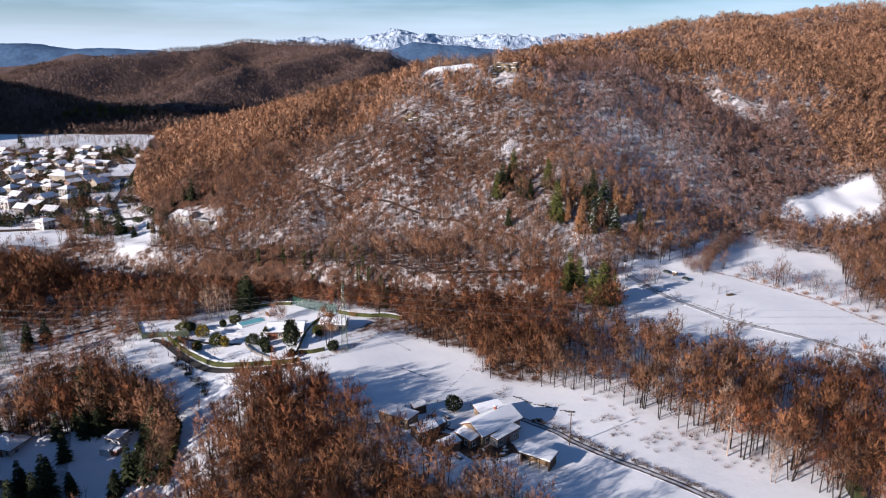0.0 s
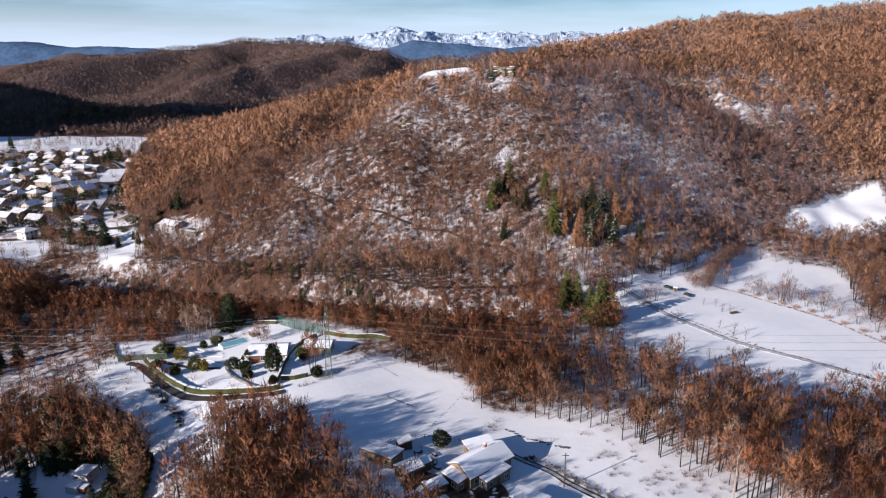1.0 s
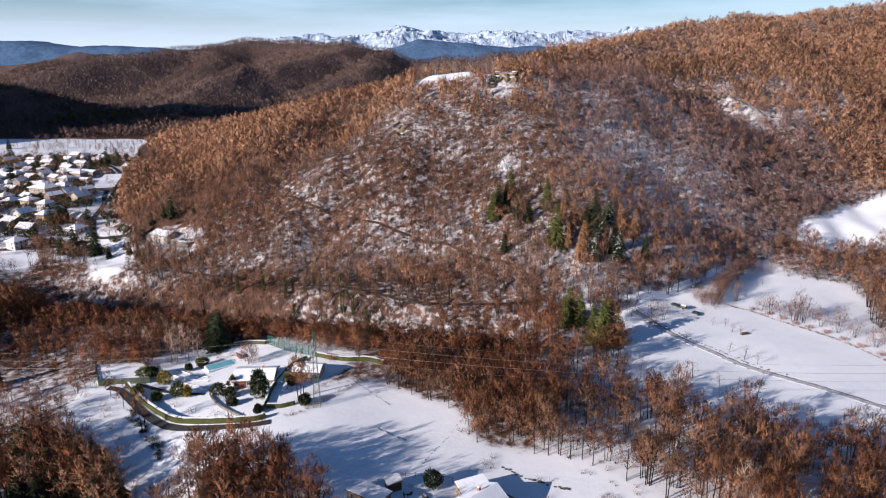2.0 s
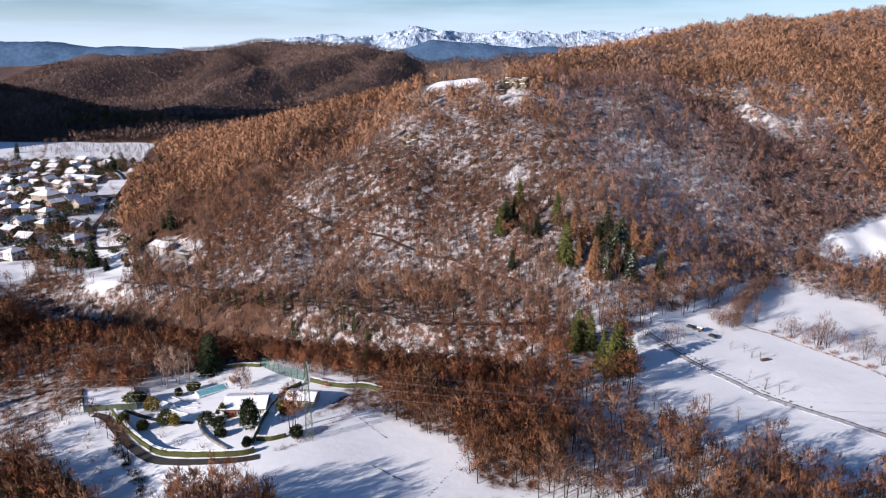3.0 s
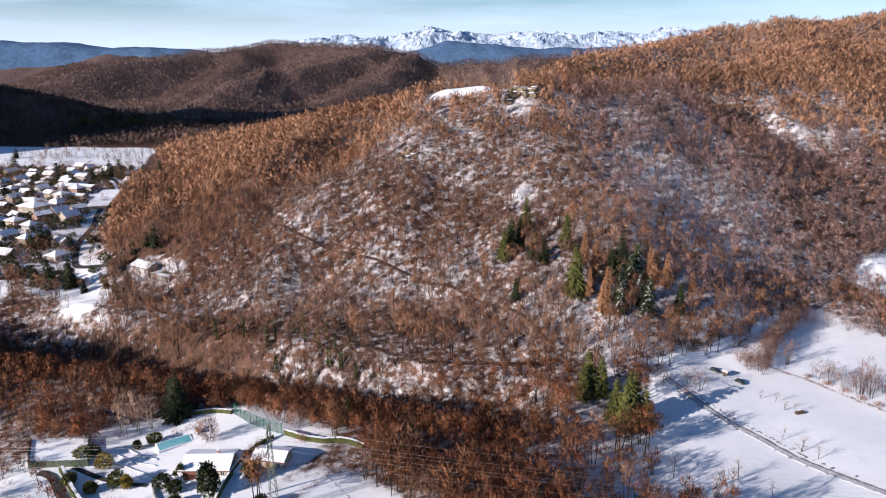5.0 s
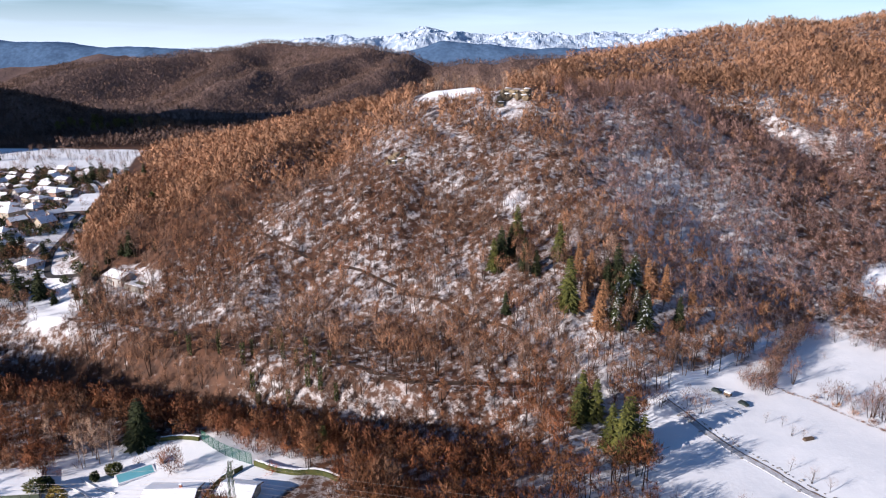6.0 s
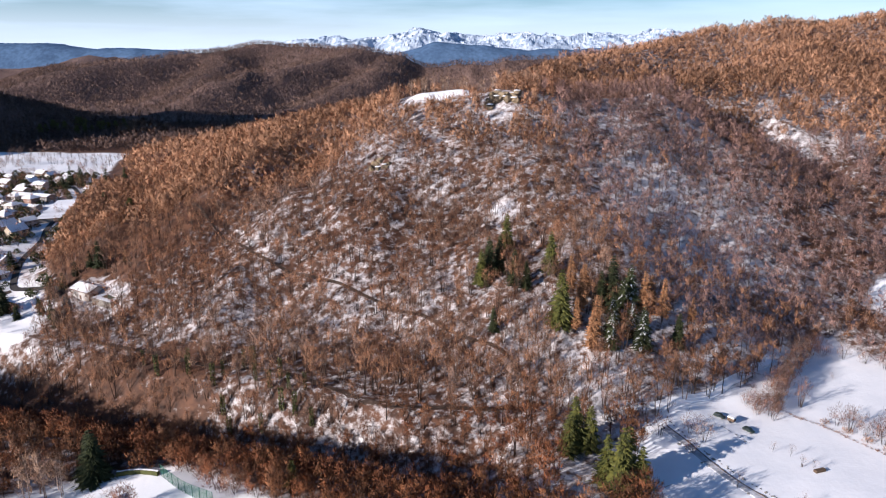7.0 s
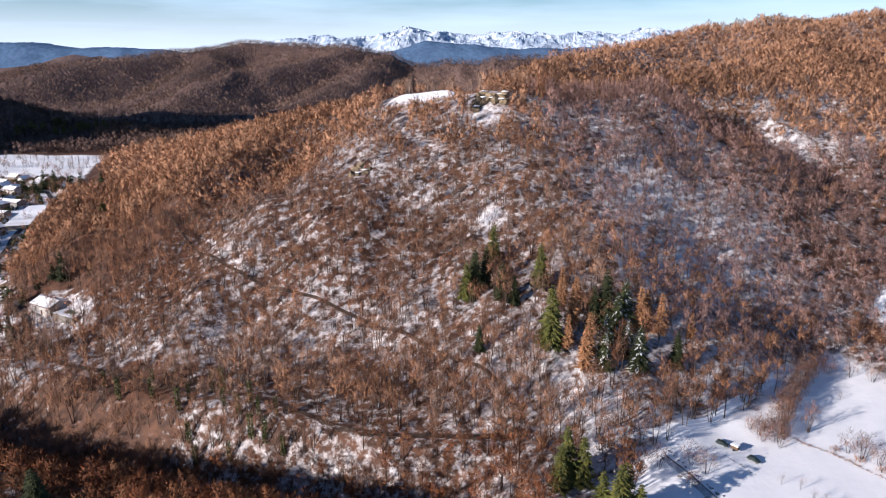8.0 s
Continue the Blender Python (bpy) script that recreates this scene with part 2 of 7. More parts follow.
LEFT_E = [(-1240, 2480, 82), (-1180, 2080, 52), (-1120, 1780, 12)]
DARK = [(-860, 1060, 70), (-664, 1050, 44), (-556, 1005, 16), (-430, 1000, 10), (-380, 1000, -4)]
# unseen hill added off to the left, to cast shade on the DARK hill
UNSEEN_SHADE_HILL = [(-1500, 420, 340), (-1120, 640, 345), (-960, 790, 338), (-900, 930, 262)]


def height(x, y):
    base = -3.5 + 2.5 * step(x, 60, 220) * step(y, 230, 380)
    base = base - 4.0 * step(-x, 30, 90) * (1 - step(y, 330, 460))                       # the villa's shelf
    base = base - 10.0 * step(-x, 45, 90) * (1 - step(y, 165, 215))                      # falls to the lower houses
    base = base - 5.0 * step(-x, 100, 150) * (1 - step(y, 250, 330))
    base = base + 3.0 * step(-x, 150, 260) * step(y, 380, 480) * (1 - step(y, 560, 700))
    u = y - 274 + 0.28 * np.minimum(x, 20)
    base = base - 27.0 * step(u, -26, -2) * (1 - step(u, 7, 17 + 0.1 * np.maximum(-x, 0))) * step(-x, -48, 0) * (1 - step(-x, 150, 230))   # wooded ravine behind the garden
    base = base + 0.35 * waves(x, y, 60, 3)
    hills = ridge(x, y, MAIN, 0.65)
    for line, fall in ((SPUR, 0.56), (FLANK, 0.88), (EAST, 0.60), (SHOULDER, 0.68), (PLATEAU, 0.44), (LEFT_FLANK, 0.65), (SKYLINE, 0.30), (RIGHT, 0.42), (RIGHT_B, 0.42)):
        hills = softmax(hills, ridge(x, y, line, fall), 10.0)
    hills = np.maximum(hills, -60.0)
    hills = hills - np.clip(ridge(x, y, GULLY, 0.62, 5.0), 0.0, 40.0)
    hills = hills + 2.4 * waves(x, y, 75, 5) + 1.0 * waves(x, y, 28, 6)
    far = ridge(x, y, LEFT_FAR, 0.47, 20)
    for line, fall in ((LEFT_BACK, 0.3), (LEFT_B, 0.56), (LEFT_C, 0.58), (LEFT_D, 0.50), (LEFT_E, 0.34), (DARK, 0.32), (UNSEEN_SHADE_HILL, 0.95)):
        far = softmax(far, ridge(x, y, line, fall, 16), 6.0)
    far = far + (9.0 * (0.45 - np.abs(waves(x, y, 330, 8))) + 8.0 * (0.45 - np.abs(waves(x, y, 150, 9)))) * step(far, -10, 60) * (1 - 0.8 * step(far, 88, 112)) + 1.5 * waves(x, y, 70, 10)
    z = softmax(base, hills, 7.0)
    z = softmax(z, far, 14.0)
    return z


def spaced(parts):
    out = []
    for a, b, d in parts:
        out += list(np.arange(a, b, d))
    return np.array(out + [parts[-1][1]], float)


GX = spaced([(-4600, -1500, 200), (-1500, -450, 30), (-450, -240, 5), (-240, 240, 3), (240, 480, 7), (480, 1200, 30), (1200, 4600, 200)])
GY = spaced([(-2000, -100, 200), (-100, 110, 15), (110, 480, 3), (480, 880, 6), (880, 2300, 25), (2300, 4700, 160)])
MX, MY = np.meshgrid(GX, GY)
GZ = height(MX, MY)


def ground_z(x, y):
    """The ground's height at (x, y), as the sheet has it."""
    x, y = np.asarray(x, float), np.asarray(y, float)
    i = np.clip(np.searchsorted(GX, x) - 1, 0, len(GX) - 2)
    j = np.clip(np.searchsorted(GY, y) - 1, 0, len(GY) - 2)
    u = (x - GX[i]) / (GX[i + 1] - GX[i])
    v = (y - GY[j]) / (GY[j + 1] - GY[j])
    z = (GZ[j, i] * (1 - u) + GZ[j, i + 1] * u) * (1 - v) + (GZ[j + 1, i] * (1 - u) + GZ[j + 1, i + 1] * u) * v
    return float(z) if z.ndim == 0 else z


def inside(x, y, poly):
    """Which points lie inside the outline."""
    hit = np.zeros(np.shape(x), bool)
    for (ax, ay), (bx, by) in zip(poly, poly[1:] + poly[:1]):
        cross = ((ay > y) != (by > y)) & (x < (bx - ax) * (y - ay) / ((by - ay) if by != ay else 1e-9) + ax)
        hit ^= cross
    return hit


FIELD_R = [(66, 232), (70, 273), (90, 290), (119, 302), (130, 287), (141, 273), (151, 252), (157, 228), (260, 180), (260, 140), (142, 184), (110, 186), (92, 190), (78, 200), (68, 214)]
FIELD_R2 = [(119, 304), (131, 326), (157, 343), (172, 320), (150, 296), (141, 277), (131, 289)]
FIELD_TOP = [(182, 360), (190, 374), (207, 385), (231, 403), (259, 412), (252, 385), (236, 364), (211, 357), (195, 356)]
FIELD_C = [(-29, 222), (-16, 223), (10, 204), (14, 186), (37, 181), (56, 165), (68, 151), (80, 134), (95, 112), (30, 100), (22, 116), (12, 128), (-4, 140), (-18, 150), (-34, 172), (-46, 180), (-76, 182), (-70, 196), (-44, 196), (-38, 208)]
GARDEN = [(-112, 229), (-97, 218), (-82, 203), (-68, 196), (-46, 195), (-40, 210), (-33, 224), (-26, 243), (-44, 254), (-56, 258), (-70, 257), (-86, 253), (-99, 244)]
STRIP = [(-112, 226), (-97, 216), (-82, 202), (-60, 195), (-56, 170), (-58, 150), (-60, 125), (-74, 125), (-70, 150), (-74, 170), (-78, 180), (-98, 196), (-110, 210)]
LOW_LEFT = [(-175, 246), (-120, 238), (-112, 226), (-118, 205), (-130, 180), (-160, 160), (-220, 190)]
YARDS = [(-100, 178), (-86, 176), (-74, 158), (-72, 130), (-140, 130), (-140, 178), (-120, 176)]
TOWN = [(-196, 366), (-178, 362), (-168, 374), (-158, 372), (-172, 396), (-190, 420), (-212, 470), (-235, 520), (-262, 600), (-300, 690), (-330, 770), (-345, 838), (-800, 850), (-800, 342), (-246, 342), (-240, 366), (-214, 380)]
HOUSE_PLOT = [(-158, 388), (-138, 386), (-122, 374), (-118, 362), (-128, 357), (-142, 362), (-156, 374)]
KNOLL = [(-10, 470), (4, 478), (18, 485), (37, 483), (37, 467), (22, 464), (6, 465)]
FIELD_R3 = [(141, 277), (150, 296), (170, 322), (182, 312), (178, 292), (168, 276), (163, 250), (170, 225), (157, 228), (151, 252)]
TOWN_MEADOW = [(-280, 384), (-222, 383), (-208, 367), (-209, 354), (-250, 350), (-280, 358)]
HEDGE_MEADOW = [(-184, 388), (-163, 380), (-157, 368), (-156, 352), (-162, 347), (-172, 353), (-180, 366)]
OPEN = [TOWN_MEADOW, HEDGE_MEADOW, FIELD_R, FIELD_R2, FIELD_R3, FIELD_TOP, FIELD_C, GARDEN, STRIP, KNOLL, YARDS, TOWN]


def open_ground(x, y):
    hit = np.zeros(np.shape(x), bool)
    for p in OPEN:
        hit |= inside(x, y, p)
    hit |= ((x - 36) / 4.6) ** 2 + ((y - 378) / 3.6) ** 2 + 0.9 * waves(x, y, 9, 19) < 0.55
    return hit


def litter(x, y):
    """How bare of snow the ground is: about 0 in the fields, 0.5 in the woods, more on the sunny slope."""
    v = 0.48 + 0.035 * waves(x, y, 60, 12) + 0.08 * step(y, 320, 370)
    v = v - 0.05 * step(y, 400, 420) * (1 - step(y, 470, 490)) * step(x, -60, -30) * (1 - step(x, 60, 90))
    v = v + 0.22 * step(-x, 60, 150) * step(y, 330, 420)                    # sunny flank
    v = v + 0.015 * step(x, -110, -80) * (1 - step(x, 45, 75)) * step(y, 292, 304) * (1 - step(y, 400, 450))      # snow lies in the open coppice
    v = v + 0.75 * step(y, 880, 1000)
    v = v + 0.09 * step(x, 230, 300) * step(y, 430, 520) * (1 - step(y, 700, 820))
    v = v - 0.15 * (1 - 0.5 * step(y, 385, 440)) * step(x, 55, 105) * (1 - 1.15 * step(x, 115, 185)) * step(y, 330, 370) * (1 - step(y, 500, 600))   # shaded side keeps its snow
    # litter raised over the ravine and its bank, darkening in place of shade
    v = v + (0.075 + 0.02 * step(-x, 50, 90)) * step(-x, -50, -20) * step(y, 240, 255) * (1 - step(y, 325, 345))
    v = v + (0.12 - 0.26 * step(x, 15, 55)) * (1 - step(y, 225, 260))                          # snow lies under the low wood
    v = v - 0.09 * step(x, 185, 205) * (1 - step(x, 290, 330)) * step(y, 470, 490) * (1 - step(y, 575, 600))      # bright face beyond the gully
    # left part of that bank, darkened further with litter in place of shade
    v = v + 0.12 * step(-x, 60, 90) * step(y, 280, 292) * (1 - step(y, 330, 345))
    v = np.where(inside(x, y, LOW_LEFT), 0.47, v)
    v = np.where(inside(x, y, HOUSE_PLOT), 0.47, v)
    clear = np.zeros(np.shape(x))
    for a, b in ((0, 0), (3, 0), (-3, 0), (0, 3), (0, -3), (2, 2), (-2, -2), (2, -2), (-2, 2)):
        clear = clear + open_ground(x + a, y + b) / 9.0
    town = inside(x, y, TOWN) & (y < 700) & (y > 372) & ~inside(x, y, TOWN_MEADOW) & ~inside(x, y, HEDGE_MEADOW)
    return v * (1 - clear) + np.where(town, 0.34 + 0.12 * waves(x, y, 22, 13) + 0.08 * waves(x, y, 9, 14), 0.0)


def sheet(name, xs, ys, zs, mat):
    me = bpy.data.meshes.new(name)
    ny, nx = zs.shape
    gx, gy = np.meshgrid(xs, ys)
    co = np.stack([gx, gy, zs], -1).reshape(-1, 3)
    a = (np.arange(ny - 1)[:, None] * nx + np.arange(nx - 1)[None, :]).reshape(-1)
    quads = np.stack([a, a + 1, a + nx + 1, a + nx], 1)
    fill(me, co, quads)
    me.materials.append(mat)
    return me


def fill(me, co, faces, mats=None, smooth=True):
    """Load a mesh from arrays of places and of equal-sided faces."""
    k = faces.shape[1]
    me.vertices.add(len(co))
    me.vertices.foreach_set("co", np.asarray(co, np.float32).ravel())
    me.loops.add(faces.size)
    me.loops.foreach_set("vertex_index", faces.ravel().astype(np.int32))
    me.polygons.add(len(faces))
    me.polygons.foreach_set("loop_start", (np.arange(len(faces)) * k).astype(np.int32))
    me.polygons.foreach_set("use_smooth", np.full(len(faces), smooth))
    if mats is not None:
        me.polygons.foreach_set("material_index", np.asarray(mats, np.int32))
    me.update(calc_edges=True)
    return me


ground_mesh = sheet("ground", GX, GY, GZ, GROUND)
att = ground_mesh.attributes.new("litter", "FLOAT", "POINT")
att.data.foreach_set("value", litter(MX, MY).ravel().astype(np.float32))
ground = tagged(new("ground", ground_mesh), "rolling valley ground with snow and brown leaf litter", "ground", kind="structure")


# ---------------------------------------------------------------- trees as arrays
class Plant:
    """Collects triangles with a material number each."""

    def __init__(self):
        self.co, self.tri, self.mat, self.soft, self.n = [], [], [], [], 0

    def add(self, co, tri, mat, soft=None):
        """soft: the way the foliage as a whole faces at each corner; by default the face's own normal."""
        co, tri = np.asarray(co, float), np.asarray(tri, int)
        self.co.append(co)
        if soft is None:
            f = np.cross(co[tri[:, 1]] - co[tri[:, 0]], co[tri[:, 2]] - co[tri[:, 0]])
            soft = np.zeros_like(co)
            for k in range(3):
                np.add.at(soft, tri[:, k], f)
        self.soft.append(soft / (np.linalg.norm(soft, axis=1)[:, None] + 1e-9))
        self.tri.append(tri + self.n)
        self.mat.append(np.full(len(tri), mat))
        self.n += len(co)

    def cone(self, a, b, ra, rb, mat, sides=3):
        a, b = np.asarray(a, float), np.asarray(b, float)
        d = (b - a) / (np.linalg.norm(b - a) + 1e-9)
        u = np.cross(d, (0.3, 0.9, 0.2))
        u /= np.linalg.norm(u) + 1e-9
        v = np.cross(d, u)
        ang = np.arange(sides) * 2 * math.pi / sides
        ring = np.cos(ang)[:, None] * u + np.sin(ang)[:, None] * v
        i = np.arange(sides)
        j = (i + 1) % sides
        if rb > 0:
            co = np.vstack([a + ra * ring, b + rb * ring])
            tri = np.vstack([np.stack([i, j, j + sides], 1), np.stack([i, j + sides, i + sides], 1)])
        else:
            co = np.vstack([a + ra * ring, b[None]])
            tri = np.stack([i, j, np.full(sides, sides)], 1)
        self.add(co, tri, mat)

    def slivers(self, at, way, length, width, rng, mat):
        """Thin pointed blades: twigs."""
        n = len(at)
        side = np.cross(way, rng.normal(size=(n, 3)))
        side /= np.linalg.norm(side, axis=1)[:, None] + 1e-9
        w = (width / 2)[:, None] * side
        co = np.stack([at - w, at + w, at + way * length[:, None]], 1).reshape(-1, 3)
        self.add(co, np.arange(3 * n).reshape(n, 3), mat)

    def done(self):
        return np.vstack(self.co), np.vstack(self.tri), np.concatenate(self.mat), np.vstack(self.soft)


def bare_tree(seed, tall=11.0, wide=3.0, limbs=9, twigs=110, width=0.17, low=0.35, stems=1, fine=1.0):
    """Leafless broadleaf: a bent tapered trunk, rising limbs with forks and a haze of twigs. 0 bark, 1 twigs."""
    rng = np.random.RandomState(seed)
    p = Plant()
    starts, ways, lens = [], [], []
    for s in range(stems):
        foot = np.array([rng.normal() * 0.4, rng.normal() * 0.4, -0.6]) * (1 if stems > 1 else 0) + np.array([0, 0, -0.5])
        lean = rng.normal(size=2) * 0.06 * tall * (1.6 if stems > 1 else 1)
        pts = [foot, foot + np.array([lean[0] * 0.2, lean[1] * 0.2, tall * 0.36]), foot + np.array([lean[0] * 0.6, lean[1] * 0.6, tall * 0.7]), foot + np.array([lean[0], lean[1], tall * 0.96])]
        rad = [0.017 * tall, 0.012 * tall, 0.007 * tall, 0.0]
        for k in range(3):
            p.cone(pts[k], pts[k + 1], rad[k], rad[k + 1], 0, 4 if k < 2 else 3)
        n = max(3, limbs // stems)
        for i in range(n):
            f = low + (0.9 - low) * (i + rng.uniform(0, 1)) / n
            k = 0 if f < 0.36 else 1 if f < 0.7 else 2
            lo, hi = ((0, 0.36), (0.36, 0.7), (0.7, 0.96))[k]
            a = pts[k] + (pts[k + 1] - pts[k]) * (f - lo) / (hi - lo)
            az, up = i * 2.4 + rng.uniform(-0.6, 0.6), radians(rng.uniform(28, 58) + 14 * (f - low))
            d = np.array([math.cos(az) * math.cos(up), math.sin(az) * math.cos(up), math.sin(up)])
            ln = wide * (1.2 - 0.55 * (f - low) / (0.9 - low)) * rng.uniform(0.75, 1.2)
            p.cone(a, a + d * ln, 0.006 * tall, 0, 0)
            starts.append(a), ways.append(d), lens.append(ln)
            for q in range(2):
                e = d + rng.normal(size=3) * 0.5 + np.array([0, 0, 0.25])
                e /= np.linalg.norm(e)
                b = a + d * ln * rng.uniform(0.3, 0.7)
                p.slivers(b[None], e[None], np.array([ln * 0.6]), np.array([0.006 * tall]), rng, 0)
                starts.append(b), ways.append(e), lens.append(ln * 0.6)
        starts.append(pts[2]), ways.append((pts[3] - pts[2]) / np.linalg.norm(pts[3] - pts[2])), lens.append(tall * 0.26)
    starts, ways, lens = np.array(starts), np.array(ways), np.array(lens)
    pick = rng.choice(len(starts), twigs, p=lens / lens.sum())
    u = rng.uniform(0.2, 1.1, twigs)
    at = starts[pick] + ways[pick] * (lens[pick] * u)[:, None] + rng.normal(size=(twigs, 3)) * 0.055 * tall * np.array([1, 1, 0.7])
    way = ways[pick] * 0.7 + rng.normal(size=(twigs, 3)) * 0.5 + np.array([0, 0, 0.28])
    way /= np.linalg.norm(way, axis=1)[:, None]
    p.slivers(at, way, rng.uniform(0.09, 0.19, twigs) * tall * 0.95 * fine, np.full(twigs, width) * rng.uniform(0.7, 1.4, twigs), rng, 1)
    return p.done()


def wood_tree(seed, tall, wide, stems, sprays, size, low=0.35, puffs=7, spread=0.4):
    """Leafless woodland tree: leaning stems from one stool, limbs to rounded puffs of fine twigs. size: width and length of a spray. 0 bark, 1 twigs."""
    rng = np.random.RandomState(seed)
    p = Plant()
    forks = []
    for k in range(stems):
        az = k * 6.28 / stems + rng.uniform(-0.5, 0.5)
        out = np.array([math.cos(az), math.sin(az), 0.0]) * (1 if stems > 1 else 0.3)
        foot = out * 0.35 + np.array([0, 0, -0.6])
        mid = foot + out * wide * 0.22 + np.array([rng.normal() * 0.15, rng.normal() * 0.15, tall * 0.5])
        tip = mid + out * wide * 0.3 + np.array([rng.normal() * 0.3, rng.normal() * 0.3, tall * rng.uniform(0.36, 0.46)])
        thick = (0.0145 if stems == 1 else 0.0125) * tall
        p.cone(foot, mid, thick, thick * 0.62, 0, 3)
        p.cone(mid, tip, thick * 0.62, 0, 0, 3)
        forks.append((mid, tip))
    centre, radius = [], []
    for i in range(puffs):
        f = low + (0.9 - low) * (i + rng.uniform(0.2, 0.8)) / puffs
        g = (f - low) / (1.0 - low)
        r = wide * math.sqrt(max(0.06, 1 - (2 * g - 0.85) ** 2 / 1.4))
        az = i * 2.4 + rng.uniform(-0.5, 0.5)
        c = np.array([math.cos(az) * r * 0.62, math.sin(az) * r * 0.62, tall * f])
        mid, tip = forks[i % stems]
        at = mid + (tip - mid) * max(0.0, (f - 0.55) * 1.6)
        d = c - at
        p.slivers(at[None], d[None] / np.linalg.norm(d), np.array([np.linalg.norm(d) * 1.2]), np.array([0.012 * tall]), rng, 0)
        centre.append(c), radius.append(wide * spread * rng.uniform(0.8, 1.25))
    centre, radius = np.array(centre), np.array(radius)
    pick = rng.choice(puffs, sprays, p=radius ** 2 / (radius ** 2).sum())
    d = rng.normal(size=(sprays, 3)) + np.array([0, 0, 0.25])
    d /= np.linalg.norm(d, axis=1)[:, None]
    at = centre[pick] + d * (radius[pick] * np.sqrt(rng.uniform(0.05, 1.0, sprays)))[:, None] * np.array([1, 1, 1.15])
    way = d * 0.5 + rng.normal(size=(sprays, 3)) * 0.33 + np.array([0, 0, 0.75])
    way /= np.linalg.norm(way, axis=1)[:, None]
    side = np.cross(way, d + rng.normal(size=(sprays, 3)) * 0.3)
    side /= np.linalg.norm(side, axis=1)[:, None] + 1e-9
    w = (size[0] / 2 * rng.uniform(0.55, 1.45, sprays))[:, None] * side
    tip = at + way * (size[1] * rng.uniform(0.6, 1.4, sprays))[:, None]
    body = np.array([0, 0, tall * (low + 0.9) * 0.48])
    soft = (at - body) / np.array([wide, wide, tall * 0.32]) + d * 0.35
    co = np.stack([at - w, at + w, tip], 1)
    turned = np.einsum("ij,ij->i", np.cross(co[:, 1] - co[:, 0], co[:, 2] - co[:, 0]), soft) < 0
    co[turned] = co[turned][:, [1, 0, 2]]
    p.add(co.reshape(-1, 3), np.arange(3 * sprays).reshape(sprays, 3), 1, np.repeat(soft, 3, 0))
    return p.done()


def thicket(seed, tall=2.0, wide=1.6, twigs=40, width=0.12):
    """Low leafless bush: many stems from one foot. 0 bark, 1 twigs."""
    rng = np.random.RandomState(seed)
    p = Plant()
    for i in range(6):
        az = rng.uniform(0, 6.28)
        p.cone((0, 0, -0.2), (math.cos(az) * wide * 0.6, math.sin(az) * wide * 0.6, tall * rng.uniform(0.6, 0.9)), 0.05, 0, 0)
    az, r = rng.uniform(0, 6.28, twigs), wide * np.sqrt(rng.uniform(0, 1, twigs)) * 0.8
    at = np.stack([np.cos(az) * r, np.sin(az) * r, rng.uniform(0.05, 0.7, twigs) * tall], 1)
    way = np.stack([np.cos(az) * 0.5, np.sin(az) * 0.5, np.full(twigs, 0.8)], 1) + rng.normal(size=(twigs, 3)) * 0.45
    way /= np.linalg.norm(way, axis=1)[:, None]
    p.slivers(at, way, rng.uniform(0.3, 0.6, twigs) * tall, np.full(twigs, width), rng, 1)
    return p.done()


def conifer(seed, tall=14.0, wide=2.6, rows=15, each=8, droop=0.25, bare=0.1, snow=0.0, blade=0.5, open_=0.0):
    """Spruce or fir: whorls of drooping boughs, each a bent fan with side sprays. 0 bark, 1 needles, 2 snow."""
    rng = np.random.RandomState(seed)
    p = Plant()
    p.cone((0, 0, -0.5), (0, 0, tall * 0.98), 0.016 * tall, 0.02, 0, 5)
    for r in range(rows):
        f = bare + (0.99 - bare) * (r + rng.uniform(-0.2, 0.2)) / rows
        z, ln = tall * f, wide * (1 - f) ** 0.8 * 1.05 + 0.15
        for i in range(each):
            if rng.uniform() < open_:
                continue
            az = (i + 0.5 * (r % 2)) * 2 * math.pi / each + rng.uniform(-0.3, 0.3)
            l2 = ln * rng.uniform(0.7, 1.2)
            out, side = np.array([math.cos(az), math.sin(az), 0]), np.array([-math.sin(az), math.cos(az), 0])
            w = blade * l2 * rng.uniform(0.6, 0.95)
            dz = droop * l2
            a = np.array([0, 0, z])
            m = a + out * l2 * 0.55 - np.array([0, 0, dz * 0.25])
            t = a + out * l2 - np.array([0, 0, dz])
            lo = np.array([0, 0, -0.28 * l2])
            co = [a, m + side * w * 0.5 + lo * 0.7, m, m - side * w * 0.5 + lo * 0.7, t]
            p.add(co, [(0, 1, 2), (0, 2, 3), (1, 4, 2), (2, 4, 3)], 1)
            n = 3
            at = m + (t - m) * rng.uniform(-0.6, 0.8, (n, 1)) + side * rng.uniform(-0.5, 0.5, (n, 1)) * w
            way = out * 0.7 + side * rng.uniform(-0.8, 0.8, (n, 1)) + np.array([0, 0, -0.3])
            p.slivers(at, way / np.linalg.norm(way, axis=1)[:, None], np.full(n, 0.45 * l2 + 0.25), np.full(n, 0.3), rng, 1)
            if snow and rng.uniform() < snow:
                up = np.array([0, 0, 0.07])
                p.add([m + side * w * 0.3 + up + lo * 0.3, t * 0.85 + m * 0.15 + up, m - side * w * 0.3 + up + lo * 0.3, a * 0.4 + m * 0.6 + up], [(0, 1, 3), (1, 2, 3)], 2)
    return p.done()


